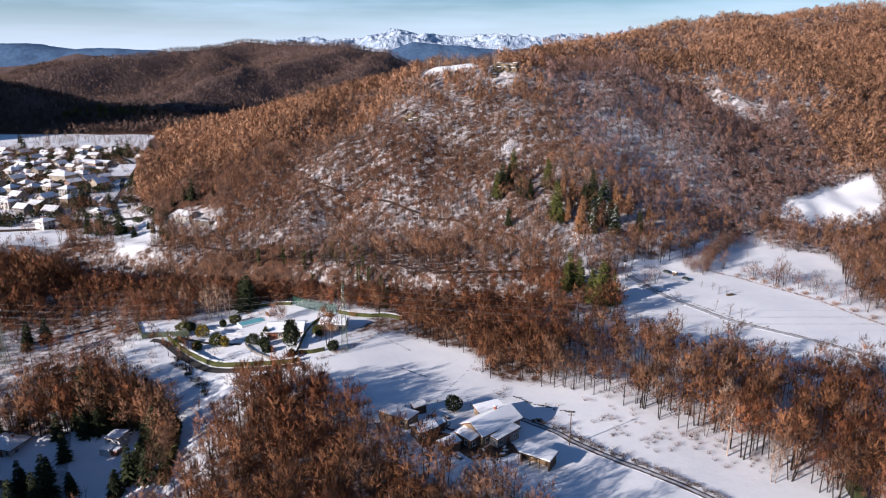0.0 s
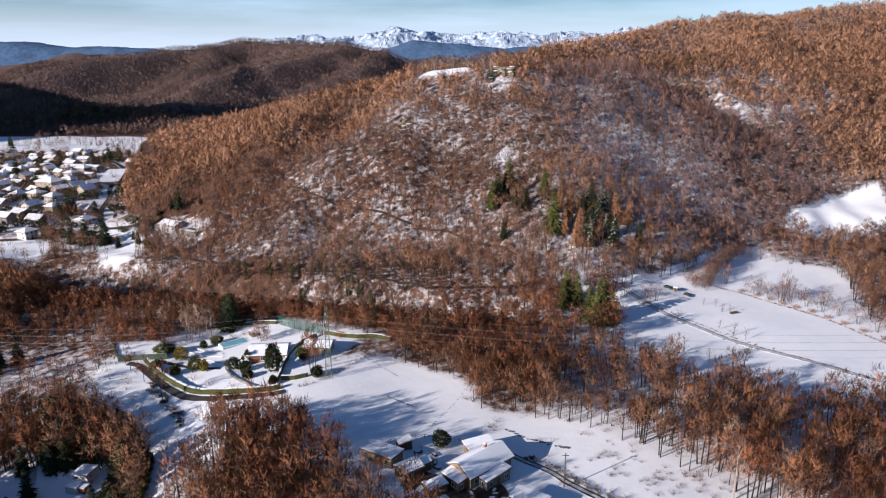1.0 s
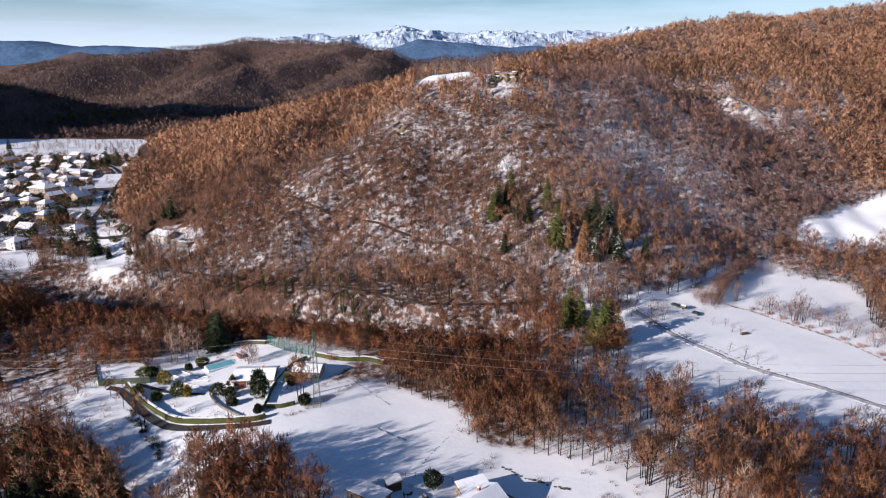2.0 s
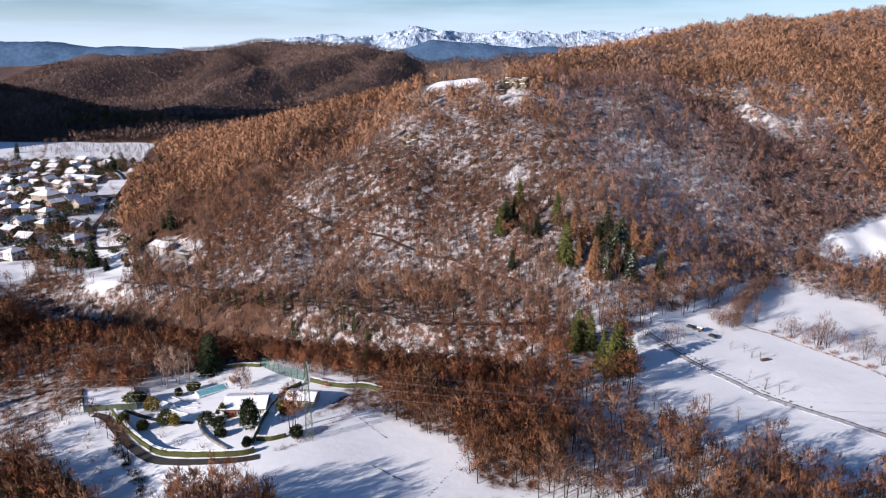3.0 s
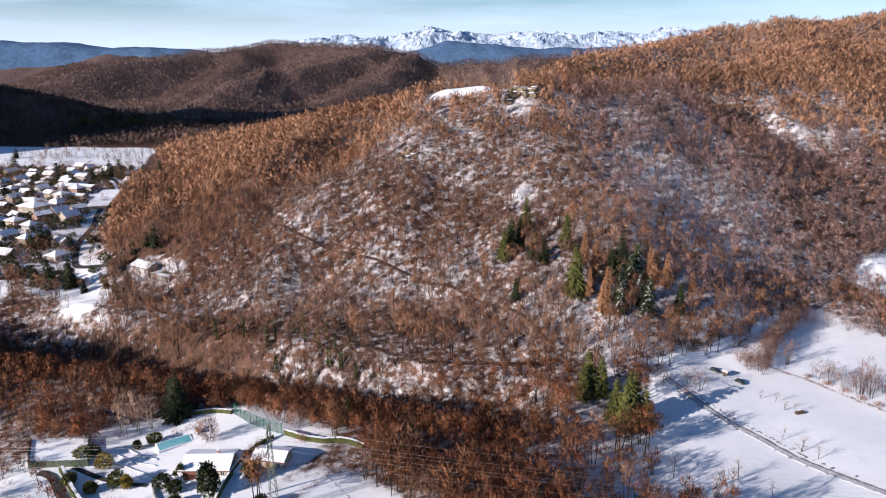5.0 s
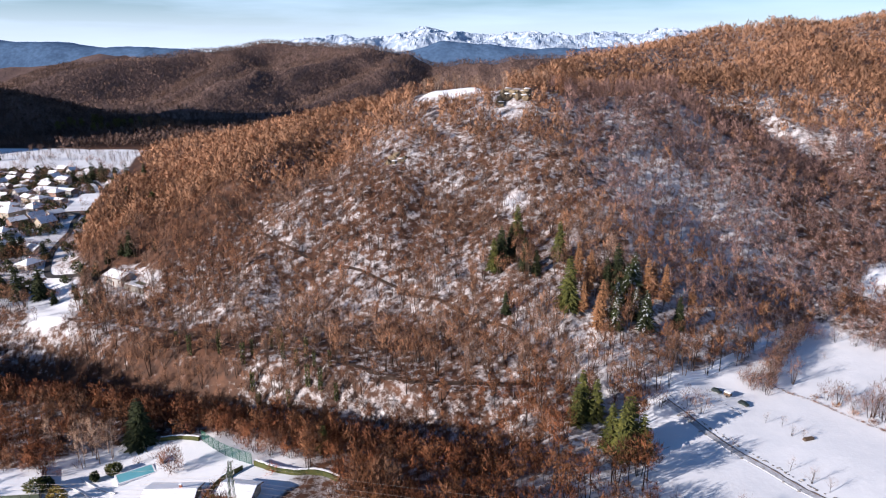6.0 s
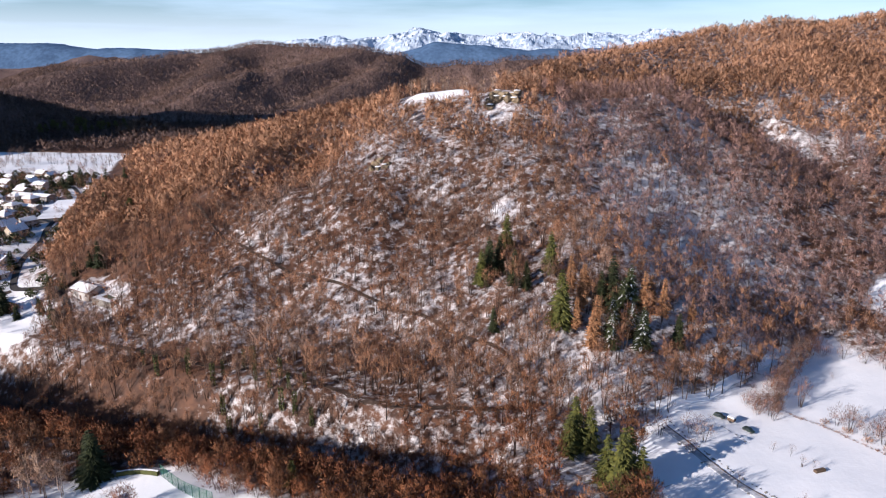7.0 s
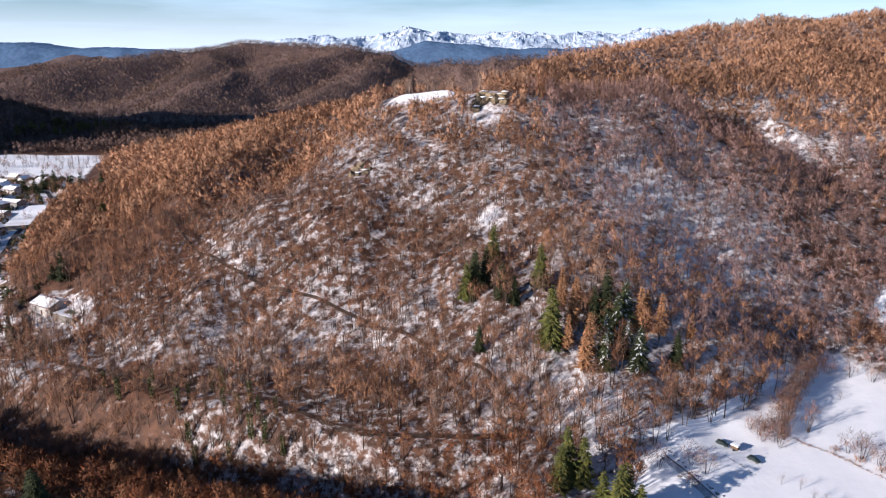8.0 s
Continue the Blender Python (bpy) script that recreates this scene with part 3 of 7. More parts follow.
def pine(seed, tall=15.0, wide=3.4, clumps=46):
    """Pine or broad evergreen: bare trunk below, an uneven crown of needle tufts. 0 bark, 1 needles."""
    rng = np.random.RandomState(seed)
    p = Plant()
    p.cone((0, 0, -0.5), (0.2, 0.1, tall * 0.9), 0.018 * tall, 0.04, 0, 5)
    for i in range(clumps):
        f = rng.uniform(0.28, 1.0)
        az, r = rng.uniform(0, 6.28), wide * math.sqrt(max(0.03, 1 - ((f - 0.5) / 0.55) ** 2)) * rng.uniform(0.25, 1.0)
        c = np.array([math.cos(az) * r, math.sin(az) * r, tall * f])
        if i % 3 == 0:
            p.cone((0, 0, tall * (f - 0.08)), c, 0.07, 0, 0)
        n = 22
        way = rng.normal(size=(n, 3)) + np.array([0, 0, 0.35])
        way /= np.linalg.norm(way, axis=1)[:, None]
        p.slivers(c + way * 0.15, way, rng.uniform(0.8, 1.5, n) * wide * 0.33, rng.uniform(0.3, 0.55, n), rng, 1)
    return p.done()


def grove(name, spots, kinds, mats, label, category="woodland"):
    """Many plants joined into one mesh. spots: x, y, z, turn, size, kind."""
    co, tri, idx, soft, tone, base = [], [], [], [], [], 0
    spots = np.asarray(spots, float)
    dice = np.random.RandomState(len(spots))
    for k, (tc, tt, tm, ts) in enumerate(kinds):
        s = spots[spots[:, 5].astype(int) == k]
        if not len(s):
            continue
        c, q = np.cos(s[:, 3]), np.sin(s[:, 3])
        x = (tc[None, :, 0] * c[:, None] - tc[None, :, 1] * q[:, None]) * s[:, 4:5] + s[:, 0:1]
        y = (tc[None, :, 0] * q[:, None] + tc[None, :, 1] * c[:, None]) * s[:, 4:5] + s[:, 1:2]
        z = tc[None, :, 2] * s[:, 4:5] + s[:, 2:3]
        co.append(np.stack([x, y, z], -1).reshape(-1, 3))
        off = base + np.arange(len(s)) * len(tc)
        tri.append((tt[None] + off[:, None, None]).reshape(-1, 3))
        idx.append(np.tile(tm, len(s)))
        soft.append(np.stack([ts[None, :, 0] * c[:, None] - ts[None, :, 1] * q[:, None], ts[None, :, 0] * q[:, None] + ts[None, :, 1] * c[:, None], np.tile(ts[:, 2], (len(s), 1))], -1).reshape(-1, 3))
        tone.append(np.repeat(dice.uniform(0, 1, len(s)), len(tc)))
        base += len(s) * len(tc)
    me = bpy.data.meshes.new(name)
    for m in mats:
        me.materials.append(m)
    fill(me, np.vstack(co), np.vstack(tri), np.concatenate(idx))
    leafy(me, np.vstack(soft), np.concatenate(tone))
    return tagged(new(name, me), label, category, kind="stuff")


def leafy(me, soft, tone):
    """Foliage normals, and a tone of its own for each plant."""
    me.attributes.new("custom_normal", "FLOAT_VECTOR", "POINT").data.foreach_set("vector", np.asarray(soft, np.float32).ravel())
    me.attributes.new("tone", "FLOAT", "POINT").data.foreach_set("value", np.asarray(tone, np.float32))


def piece(name, data, which, mat):
    """The part of a plant that has one material, as a mesh."""
    co, tri, idx, soft = data
    t = tri[idx == which]
    used, inv = np.unique(t, return_inverse=True)
    me = bpy.data.meshes.new(name)
    fill(me, co[used], inv.reshape(-1, 3))
    leafy(me, soft[used], np.full(len(used), 0.5))
    me.materials.append(mat)
    return me


def tree_meshes(data, names, mats):
    return [(nm, piece(nm, data, k, m)) for k, (nm, m) in enumerate(zip(names, mats)) if (data[2] == k).any()]


def stand(kind, meshes, x, y, size=1.0, turn=0.0, label="", category="tree", group="", z=None, lean=0.0):
    """One plant as a thing of its own, with its parts."""
    root = new(kind)
    root.empty_display_size = 0.5
    root.matrix_world = pose(x, y, ground_z(x, y) if z is None else z, lean, 0, turn) @ Matrix.Diagonal((size, size, size, 1))
    for nm, me in meshes:
        ob = new(nm, me)
        ob.parent = root
        if nm == "snow_cover":
            tagged(ob, "snow lying on the boughs", kind="stuff")
    return tagged(root, label, category, group)


def scatter(x0, x1, y0, y1, gap, seed):
    r = np.random.RandomState(seed)
    gx, gy = np.meshgrid(np.arange(x0, x1, gap), np.arange(y0, y1, gap))
    gx, gy = gx.ravel() + r.uniform(-0.48, 0.48, gx.size) * gap, gy.ravel() + r.uniform(-0.48, 0.48, gx.size) * gap
    return gx, gy, r


# ---------------------------------------------------------------- the woods
def wooded(x, y):
    """Where the woods stand and how thick, from 0 to 1."""
    d = np.where(open_ground(x, y), 0.0, 1.0)
    d = np.where(inside(x, y, LOW_LEFT), 0.32, d)
    d = np.where(inside(x, y, HOUSE_PLOT), 0.3, d)
    d = np.where((x > -16) & (x < 38) & (y > 452) & (y < 486), 0.0, d)
    u = y - 274 + 0.28 * np.minimum(x, 20)
    d = np.where((u > -26) & (u < -2) & (x > -170) & (x < 30), 0.32 * d, d)
    d = np.where((y > 318) & (y < 354) & (x > -260) & (x < -206) | (y > 320) & (y < 352) & (x > -185) & (x < -150), 0.5 * d, d)
    d = np.where(inside(x, y, [(46, 238), (60, 240), (72, 246), (72, 260), (60, 272), (46, 274)]), 0.0, d)
    d = np.where(inside(x, y, [(24, 326), (56, 324), (58, 342), (26, 342)]) | inside(x, y, [(48, 292), (92, 296), (92, 318), (60, 318), (50, 310)]), 0.3 * d, d)
    d = np.where((x > -50) & (x < 66) & (y >= 484) & (y < 506), 0.2 * d, d)
    d = np.where((x - 38) ** 2 / 130 + (y - 440) ** 2 / 150 < 1, 0.0, d)
    d = np.where((x + 18) ** 2 / 80 + (y - 403) ** 2 / 60 < 1, 0.0, d)
    d = np.where((x > 31) & (x < 42) & (y > 362) & (y < 376), 0.35 * d, d)
    road = (y > hill_road(x) - 3.2) & (y < hill_road(x) + 1.8)
    d = np.where((y <= hill_road(x) - 5.5) & (y > hill_road(x) - 22) & (x > -105) & (x < 32), 1.15 * d, d)
    path = np.interp(x, [-118, -96, -80, -68, -55, -43, -30, -19, 3, 15, 33, 42], [425, 401, 386, 375, 368, 362, 355, 349, 336, 326, 310, 298])
    d = np.where((y > path - 3.4) & (y < path + 1.3) & (x > -118) & (x < 42), 0.0, d)
    d = np.where(road & (x > -125) & (x < 32), 0.0, d)
    # thin trees on the snow beside the stream meadow
    thin = inside(x, y, [(36, 182), (58, 172), (90, 150), (150, 150), (150, 198), (94, 203), (76, 212), (64, 232), (50, 236), (40, 215)])
    d = np.where(thin & (d > 0), 0.45, d)
    d = np.where((x > -78) & (x < -30) & (y > 180) & (y < 206), 0.0, d)
    d = np.where((x > -36) & (x < -13) & (y > 200) & (y < 237), 0.0, d)
    d = d * (0.92 + 0.2 * waves(x, y, 40, 21))
    d = np.where((x > 190) & (x < 310) & (y > 478) & (y < 585), 0.8 * d, d)
    d = d * (1 - 0.24 * step(x, -100, -70) * (1 - step(x, 40, 75)) * step(y, 308, 325) * (1 - step(y, 430, 470)))      # open coppice on the sunny face
    return d


def hill_road(x):
    """The line of the woodland road along the foot of the hill."""
    return np.interp(x, [-140, -110, -85, -62, -43, -24, -4, 26, 40], [355, 341, 330, 320, 315, 304, 293, 290, 290])


KINDS = [wood_tree(s, t, w, st, 230, (0.27, 1.8), lo, 8, 0.37) for s, t, w, st, lo in ((1, 12, 2.8, 2, 0.45), (2, 13, 3.0, 3, 0.43), (3, 11, 3.2, 4, 0.38), (4, 13.5, 2.5, 2, 0.48), (5, 10.5, 3.0, 5, 0.34), (6, 12.5, 2.9, 3, 0.4))]
KINDS_SHADE = [wood_tree(s, t, w, st, 150, (0.5, 1.6), lo, 6, 0.42) for s, t, w, st, lo in ((71, 11, 2.5, 1, 0.35), (72, 12, 2.3, 1, 0.4), (73, 10, 2.7, 2, 0.3), (74, 9, 2.6, 1, 0.3))]
KINDS_LOW = [wood_tree(s, t, w, st, 270, (0.42, 1.4), lo, 9, 0.38) for s, t, w, st, lo in ((51, 12, 3.4, 1, 0.36), (52, 13, 3.0, 2, 0.4), (53, 10.5, 3.6, 3, 0.28), (54, 13, 3.2, 1, 0.4))]
KINDS_MID = [wood_tree(s, t, w * 1.2, st, 92, (1.0, 1.7), lo, 6, 0.46) for s, t, w, st, lo in ((7, 9, 2.7, 1, 0.3), (8, 9.5, 2.4, 2, 0.35), (9, 8, 2.9, 2, 0.25), (10, 8.5, 2.5, 1, 0.3))]
KINDS_FAR = [wood_tree(s, 9, 4.0, 1, 40, (1.7, 2.6), 0.25, 4, 0.55) for s in (11, 12, 13, 14)]
KINDS_NEAR = [wood_tree(s, t, w, st, 860, (0.12, 1.0), lo, 14, 0.36) for s, t, w, lo, st in ((21, 13, 3.9, 0.34, 1), (22, 14, 3.6, 0.38, 2), (23, 12, 4.1, 0.28, 2), (24, 13.5, 3.4, 0.4, 1), (25, 11, 3.8, 0.25, 3))]
TINTS = (("brown", TWIG), ("russet", TWIG_RED), ("grey", TWIG_GREY))

woods_x, woods_y, wr = scatter(-330, 470, 112, 412, 4.0, 31)
upper_x, upper_y, ur = scatter(-330, 470, 412, 640, 4.3, 32)
low_x, low_y, lr = scatter(-135, 130, 112, 216, 5.2, 34)
woods_x, woods_y = np.concatenate([woods_x, low_x, upper_x]), np.concatenate([woods_y, low_y, upper_y])
keep = wr.uniform(size=woods_x.size) < wooded(woods_x, woods_y)
keep &= (np.abs(woods_x) < 0.72 * woods_y + 25) | ((woods_x > -190) & (woods_x < 0) & (woods_y < 240))          # nothing stands far to the sides, save unseen trees at left, added for shade
woods_x, woods_y = woods_x[keep], woods_y[keep]
n = len(woods_x)
ravine_u = woods_y - 274 + 0.28 * np.minimum(woods_x, 20)
rim = (woods_y > 225) & (ravine_u < -4) & (woods_x < 40) & (woods_x > -170)
size = wr.uniform(0.68, 1.18, n) * np.where(woods_y < 300, 1.12, 1.0) * np.where(rim, 0.62, 1.0) * np.where((woods_y > 318) & (woods_y < 356) & (woods_x < -150), 0.62, 1.0) * np.where((woods_x < -95) & (woods_y > 195) & (woods_y < 250), 0.62, 1.0) * np.where((woods_y < hill_road(woods_x) - 5) & (woods_y > hill_road(woods_x) - 22) & (woods_x > -105) & (woods_x < 32), 0.82, 1.0) * np.where(np.abs(woods_y - 274 + 0.28 * np.minimum(woods_x, 20)) < 15, 0.8, 1.0) * (1 - 0.2 * step(woods_y, 300, 400) * (woods_y < 412)) * np.where((woods_x > 0) & (woods_x < 62) & (woods_y > 176) & (woods_y < 235), 0.82, 1.0)
tint = waves(woods_x, woods_y, 90, 41) + wr.normal(size=n) * 0.7
tint = tint - 1.9 * step(woods_x, 45, 100) * step(woods_y, 320, 370) * (1 - step(woods_y, 520, 620)) + 0.9 * ((woods_y > 225) & (woods_y < 262) & (woods_x < 20))
group_of = np.where(tint > 0.7, 1, np.where(tint < -0.75, 2, 0))
turn = wr.uniform(0, 6.28, n)
kind = wr.randint(0, 60, n)
spots = np.stack([woods_x, woods_y, ground_z(woods_x, woods_y), turn, size, kind], 1)
# the trees on the low ground before the garden and the farm stand as single things
near = np.flatnonzero((woods_y < 203) & (woods_x > -120) & (woods_x < 110))[:300]
single = np.zeros(n, bool)
single[near] = True
near_mesh = {}
NEAR_TINTS = (("brown", TWIG_NEAR), ("russet", TWIG_NEAR_RED), ("grey", TWIG_NEAR_GREY))
for i in near:
    g, k = group_of[i], int(kind[i]) % 5
    if (g, k) not in near_mesh:
        near_mesh[g, k] = tree_meshes(KINDS_NEAR[k], ("trunk", "crown"), (BARK, NEAR_TINTS[g][1]))
    stand("bare_tree", near_mesh[g, k], woods_x[i], woods_y[i], size[i] * (0.56 if -48 < woods_x[i] < 24 and woods_y[i] > 116 else 0.8), math.degrees(turn[i]), "leafless " + TINTS[g][0] + " broadleaf tree standing in snow", "tree", "trees of the low wood")
shady = (woods_x > 62 + 0.14 * (412 - woods_y)) & (woods_x < 240) & (woods_y > 296) & (woods_y < 500) & ~single
mid = (woods_y >= 412) & ~single & ~shady
low_part = (woods_y < 290 - 0.2 * woods_x) & ~single & ~shady
for g, (nm, tw) in enumerate(TINTS):
    for where, part_of, kinds, twig, lab in (("_woodland", ~mid & ~single & ~low_part & ~shady, KINDS, tw, "woodland on the snowy hillside"), ("_shaded_woodland", shady, KINDS_SHADE, (TWIG, TWIG_RED, TWIG_SHADE)[g], "woodland on the shaded hillside"), ("_hilltop_woodland", mid, KINDS_MID, (TWIG_RIDGE, TWIG, TWIG_RIDGE)[g], "woodland on the upper hill"), ("_valley_woodland", low_part, KINDS_LOW, NEAR_TINTS[g][1], "woodland on the valley floor")):
        s = spots[(group_of == g) & part_of].copy()
        s[:, 5] = s[:, 5].astype(int) % len(kinds)
        grove(nm + where, s, kinds, [BARK if g == 1 or where == "_valley_woodland" else BARK_TAN_LIT, twig], "leafless " + nm + " broadleaf " + lab)

# a close belt of bushy trees along the garden side of the ravine
RIM_KINDS = [wood_tree(s, t, 4.0, 3, 360, (0.55, 1.2), 0.12, 11, 0.42) for s, t in ((61, 10), (62, 11), (63, 9))]
rx, ry, rg = scatter(-185, 36, 232, 300, 4.3, 43)
centre = 274 - 0.28 * np.minimum(rx, 20)
keep = (ry > centre - 31 + 3 * waves(rx, ry, 25, 44)) & (ry < centre - 20) & ~open_ground(rx, ry) & (np.abs(rx) < 0.72 * ry + 25)
rx, ry = rx[keep], ry[keep]
grove("ravine_edge_woodland", np.stack([rx, ry, ground_z(rx, ry), rg.uniform(0, 6.28, len(rx)), rg.uniform(0.5, 0.85, len(rx)), rg.randint(0, 3, len(rx))], 1), RIM_KINDS, [BARK, TWIG_RIM], "close russet leafless thicket along the ravine")

# low leafless scrub along the streams, meadow edges and slopes
sx, sy, sr = scatter(-180, 240, 125, 420, 6.5, 37)
keep = (sr.uniform(size=sx.size) < np.where(inside(sx, sy, LOW_LEFT), 0.85, 0.45)) & ~open_ground(sx, sy) & (np.abs(sx) < 0.72 * sy + 20) & (np.abs(sy - hill_road(sx)) > 3)
sx, sy = sx[keep], sy[keep]
grove("scrub", np.stack([sx, sy, ground_z(sx, sy), sr.uniform(0, 6.28, len(sx)), sr.uniform(0.6, 1.5, len(sx)), sr.randint(0, 3, len(sx))], 1), [thicket(s) for s in (1, 2, 3)], [BARK, TWIG], "low leafless brown scrub growing through snow", "scrub")

# the back of the hill and the long skyline ridge
bx, by, br = scatter(-420, 760, 640, 1010, 7.2, 33)
keep = ~open_ground(bx, by) & (np.abs(bx) < 0.76 * by + 30) & (height(bx, by) > -1)
bx, by = bx[keep], by[keep]
grove("ridge_woodland", np.stack([bx, by, ground_z(bx, by), br.uniform(0, 6.28, len(bx)), br.uniform(0.7, 1.15, len(bx)), br.randint(0, 4, len(bx))], 1), KINDS_FAR, [BARK, TWIG_RIDGE], "leafless woodland along the high ridge")

# woods at the far edge of the plain
px, py, pr = scatter(-760, 40, 842, 1130, 7.5, 39)
keep = (np.abs(px) < 0.70 * py) & (py > 852 + 12 * waves(px, py, 60, 71)) & (px < -0.2 * py - 40)
px, py = px[keep], py[keep]
grove("plain_edge_woodland", np.stack([px, py, ground_z(px, py), pr.uniform(0, 6.28, len(px)), pr.uniform(0.7, 1.2, len(px)), pr.randint(0, 4, len(px))], 1), KINDS_FAR, [BARK, TWIG_FAR], "leafless woodland at the far edge of the plain")

# woods on the hills across the valley
fx, fy, fr = scatter(-1300, 300, 850, 2260, 10, 35)
keep = (np.abs(fx) < 0.70 * fy) & ((height(fx, fy) > 2) | (fr.uniform(size=fx.size) < 0.5)) & (fy > 1120)
fx, fy = fx[keep], fy[keep]
KINDS_HILL = [wood_tree(s, 10, 6.0, 1, 14, (1.9, 3.8), 0.25, 4, 0.55) for s in (15, 16, 17)]
grove("distant_woodland", np.stack([fx, fy, ground_z(fx, fy), fr.uniform(0, 6.28, len(fx)), fr.uniform(0.8, 1.3, len(fx)), fr.randint(0, 3, len(fx))], 1), KINDS_HILL, [BARK, TWIG_FAR], "leafless woodland on the distant hills")


# ---------------------------------------------------------------- far mountains
def hazed_rock_snow():
    m = bpy.data.materials.new("hazed_alpine_snow_and_rock")
    m.use_nodes = True
    n, l = m.node_tree.nodes, m.node_tree.links
    b = n["Principled BSDF"]
    b.inputs["Roughness"].default_value = 0.9
    geo = n.new("ShaderNodeNewGeometry")
    t = n.new("ShaderNodeTexNoise")
    t.inputs["Scale"].default_value, t.inputs["Detail"].default_value = 0.022, 8
    l.new(geo.outputs["Position"], t.inputs["Vector"])
    r = n.new("ShaderNodeMapRange")
    r.inputs["From Min"].default_value, r.inputs["From Max"].default_value = 0.46, 0.56
    l.new(t.outputs[0], r.inputs["Value"])
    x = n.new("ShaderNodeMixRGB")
    # snow and rock both dulled and blued: distance haze put into the colours
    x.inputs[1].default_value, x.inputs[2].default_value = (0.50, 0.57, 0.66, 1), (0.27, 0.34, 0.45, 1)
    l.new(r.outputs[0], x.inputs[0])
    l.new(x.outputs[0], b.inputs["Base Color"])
    return m


def range_of(name, xs, y, crest, depth, mat, label, size, rough, rows=44, smooth=True):
    """A mountain chain across the distance: ridges and gullies that rise row by row to the crest."""
    zs, ys = np.zeros((rows, len(xs))), np.zeros((rows, len(xs)))
    for k in range(rows):
        f = k / (rows - 1)
        r = np.array([noise.ridged_multi_fractal(Vector((x / size, (y + depth * f) / size, 3.7)), 0.8, 2.1, 7, 1.0, 2.0) for x in xs])
        zs[k] = crest * (-0.35 + 1.35 * math.sin(math.pi / 2 * min(1.0, f * 1.25))) * (1 - rough + rough * np.clip(r / 2.0, 0, 1.15))
        ys[k] = y + depth * f
    me = bpy.data.meshes.new(name)
    co = np.stack([np.tile(xs, (rows, 1)), ys, zs], -1).reshape(-1, 3)
    nx = len(xs)
    a = (np.arange(rows - 1)[:, None] * nx + np.arange(nx - 1)[None, :]).reshape(-1)
    fill(me, co, np.stack([a, a + 1, a + nx + 1, a + nx], 1), smooth=smooth)
    me.materials.append(mat)
    return tagged(new(name, me), label, "mountains", kind="structure")


ax = np.arange(-1400, 2400, 7.0)
env = np.interp(ax, [-1400, -1273, -1050, -830, -600, -450, -330, -180, 80, 350, 590, 800, 1060, 1290, 1400, 2400], [145, 170, 194, 214, 192, 228, 262, 230, 212, 234, 212, 226, 214, 250, 232, 215])
range_of("backdrop_mountains", ax, 4250, env * 1.06, 900, hazed_rock_snow(), "snow-covered alpine mountain chain on the horizon", 260.0, 0.34, smooth=False)
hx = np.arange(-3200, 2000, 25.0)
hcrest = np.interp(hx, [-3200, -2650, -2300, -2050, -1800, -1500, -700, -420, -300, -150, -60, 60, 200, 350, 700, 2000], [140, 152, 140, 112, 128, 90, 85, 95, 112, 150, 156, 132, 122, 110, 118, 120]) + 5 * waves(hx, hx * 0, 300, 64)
# the blue is aerial haze put into the base colour of wooded hills
HAZE_BLUE = material("hazy_blue_wooded_hills", (0.085, 0.14, 0.235), 1.0, (0.06, 0.10, 0.175), 0.012, 0.8, spec=0.0)
range_of("backdrop_hills", hx, 3750, hcrest * 1.08, 300, HAZE_BLUE, "haze-blue wooded foothills before the mountains", 260.0, 0.16, 20)


# ---------------------------------------------------------------- building kit
PLASTER = [material(nm, c, 0.85, [v * 0.8 for v in c], 0.8, 0.5, bump=0.1, vary=0.06) for nm, c in (("cream_plaster", (0.42, 0.35, 0.26)), ("white_plaster", (0.56, 0.53, 0.49)), ("ochre_plaster", (0.30, 0.22, 0.14)), ("salmon_plaster", (0.32, 0.20, 0.15)), ("grey_plaster", (0.22, 0.21, 0.20)))]
BRICK = material("red_brick_wall", (0.33, 0.13, 0.08), 0.9, (0.22, 0.09, 0.06), 3.0, 0.8, bump=0.3, bump_scale=8)
STONE = material("rough_grey_stone", (0.28, 0.26, 0.23), 0.9, (0.12, 0.11, 0.10), 0.9, 0.9, bump=0.6, bump_scale=1.5)
ROCK = material("ochre_rock_face", (0.25, 0.19, 0.115), 0.9, (0.06, 0.048, 0.037), 0.35, 0.95, bump=0.9, bump_scale=0.7)
TILE = material("brown_roof_tiles", (0.20, 0.10, 0.07), 0.85, (0.12, 0.07, 0.05), 1.5, 0.8, bump=0.3, bump_scale=5)
WOOD = material("weathered_timber", (0.15, 0.10, 0.065), 0.85, (0.07, 0.05, 0.035), 2.0, 0.8, bump=0.2)
WOOD_PALE = material("pale_cut_timber", (0.40, 0.27, 0.15), 0.85, (0.25, 0.16, 0.09), 2.0, 0.8)
GLASS = material("dark_window_glass", (0.03, 0.035, 0.045), 0.12, (0.02, 0.025, 0.03), 0.6, 0.5, spec=0.6)
FRAME = material("white_window_frame", (0.70, 0.68, 0.64), 0.6, (0.55, 0.53, 0.5), 3.0, 0.4)
SHUTTER = material("brown_shutter", (0.16, 0.08, 0.045), 0.7, (0.10, 0.05, 0.03), 3.0, 0.5)
ASPHALT = material("wet_dark_asphalt", (0.032, 0.03, 0.03), 0.9, (0.05, 0.046, 0.044), 0.7, 0.7, bump=0.15)
MUD = material("brown_leaf_strewn_track", (0.04, 0.025, 0.017), 0.9, (0.085, 0.058, 0.045), 0.5, 0.7, bump=0.3)
RUT = material("grey_thawed_track", (0.55, 0.56, 0.59), 0.85, (0.30, 0.29, 0.29), 0.8, 0.8, bump=0.3)
STEEL = material("green_painted_steel", (0.10, 0.13, 0.08), 0.55, (0.16, 0.16, 0.13), 1.5, 0.5, metal=0.3)
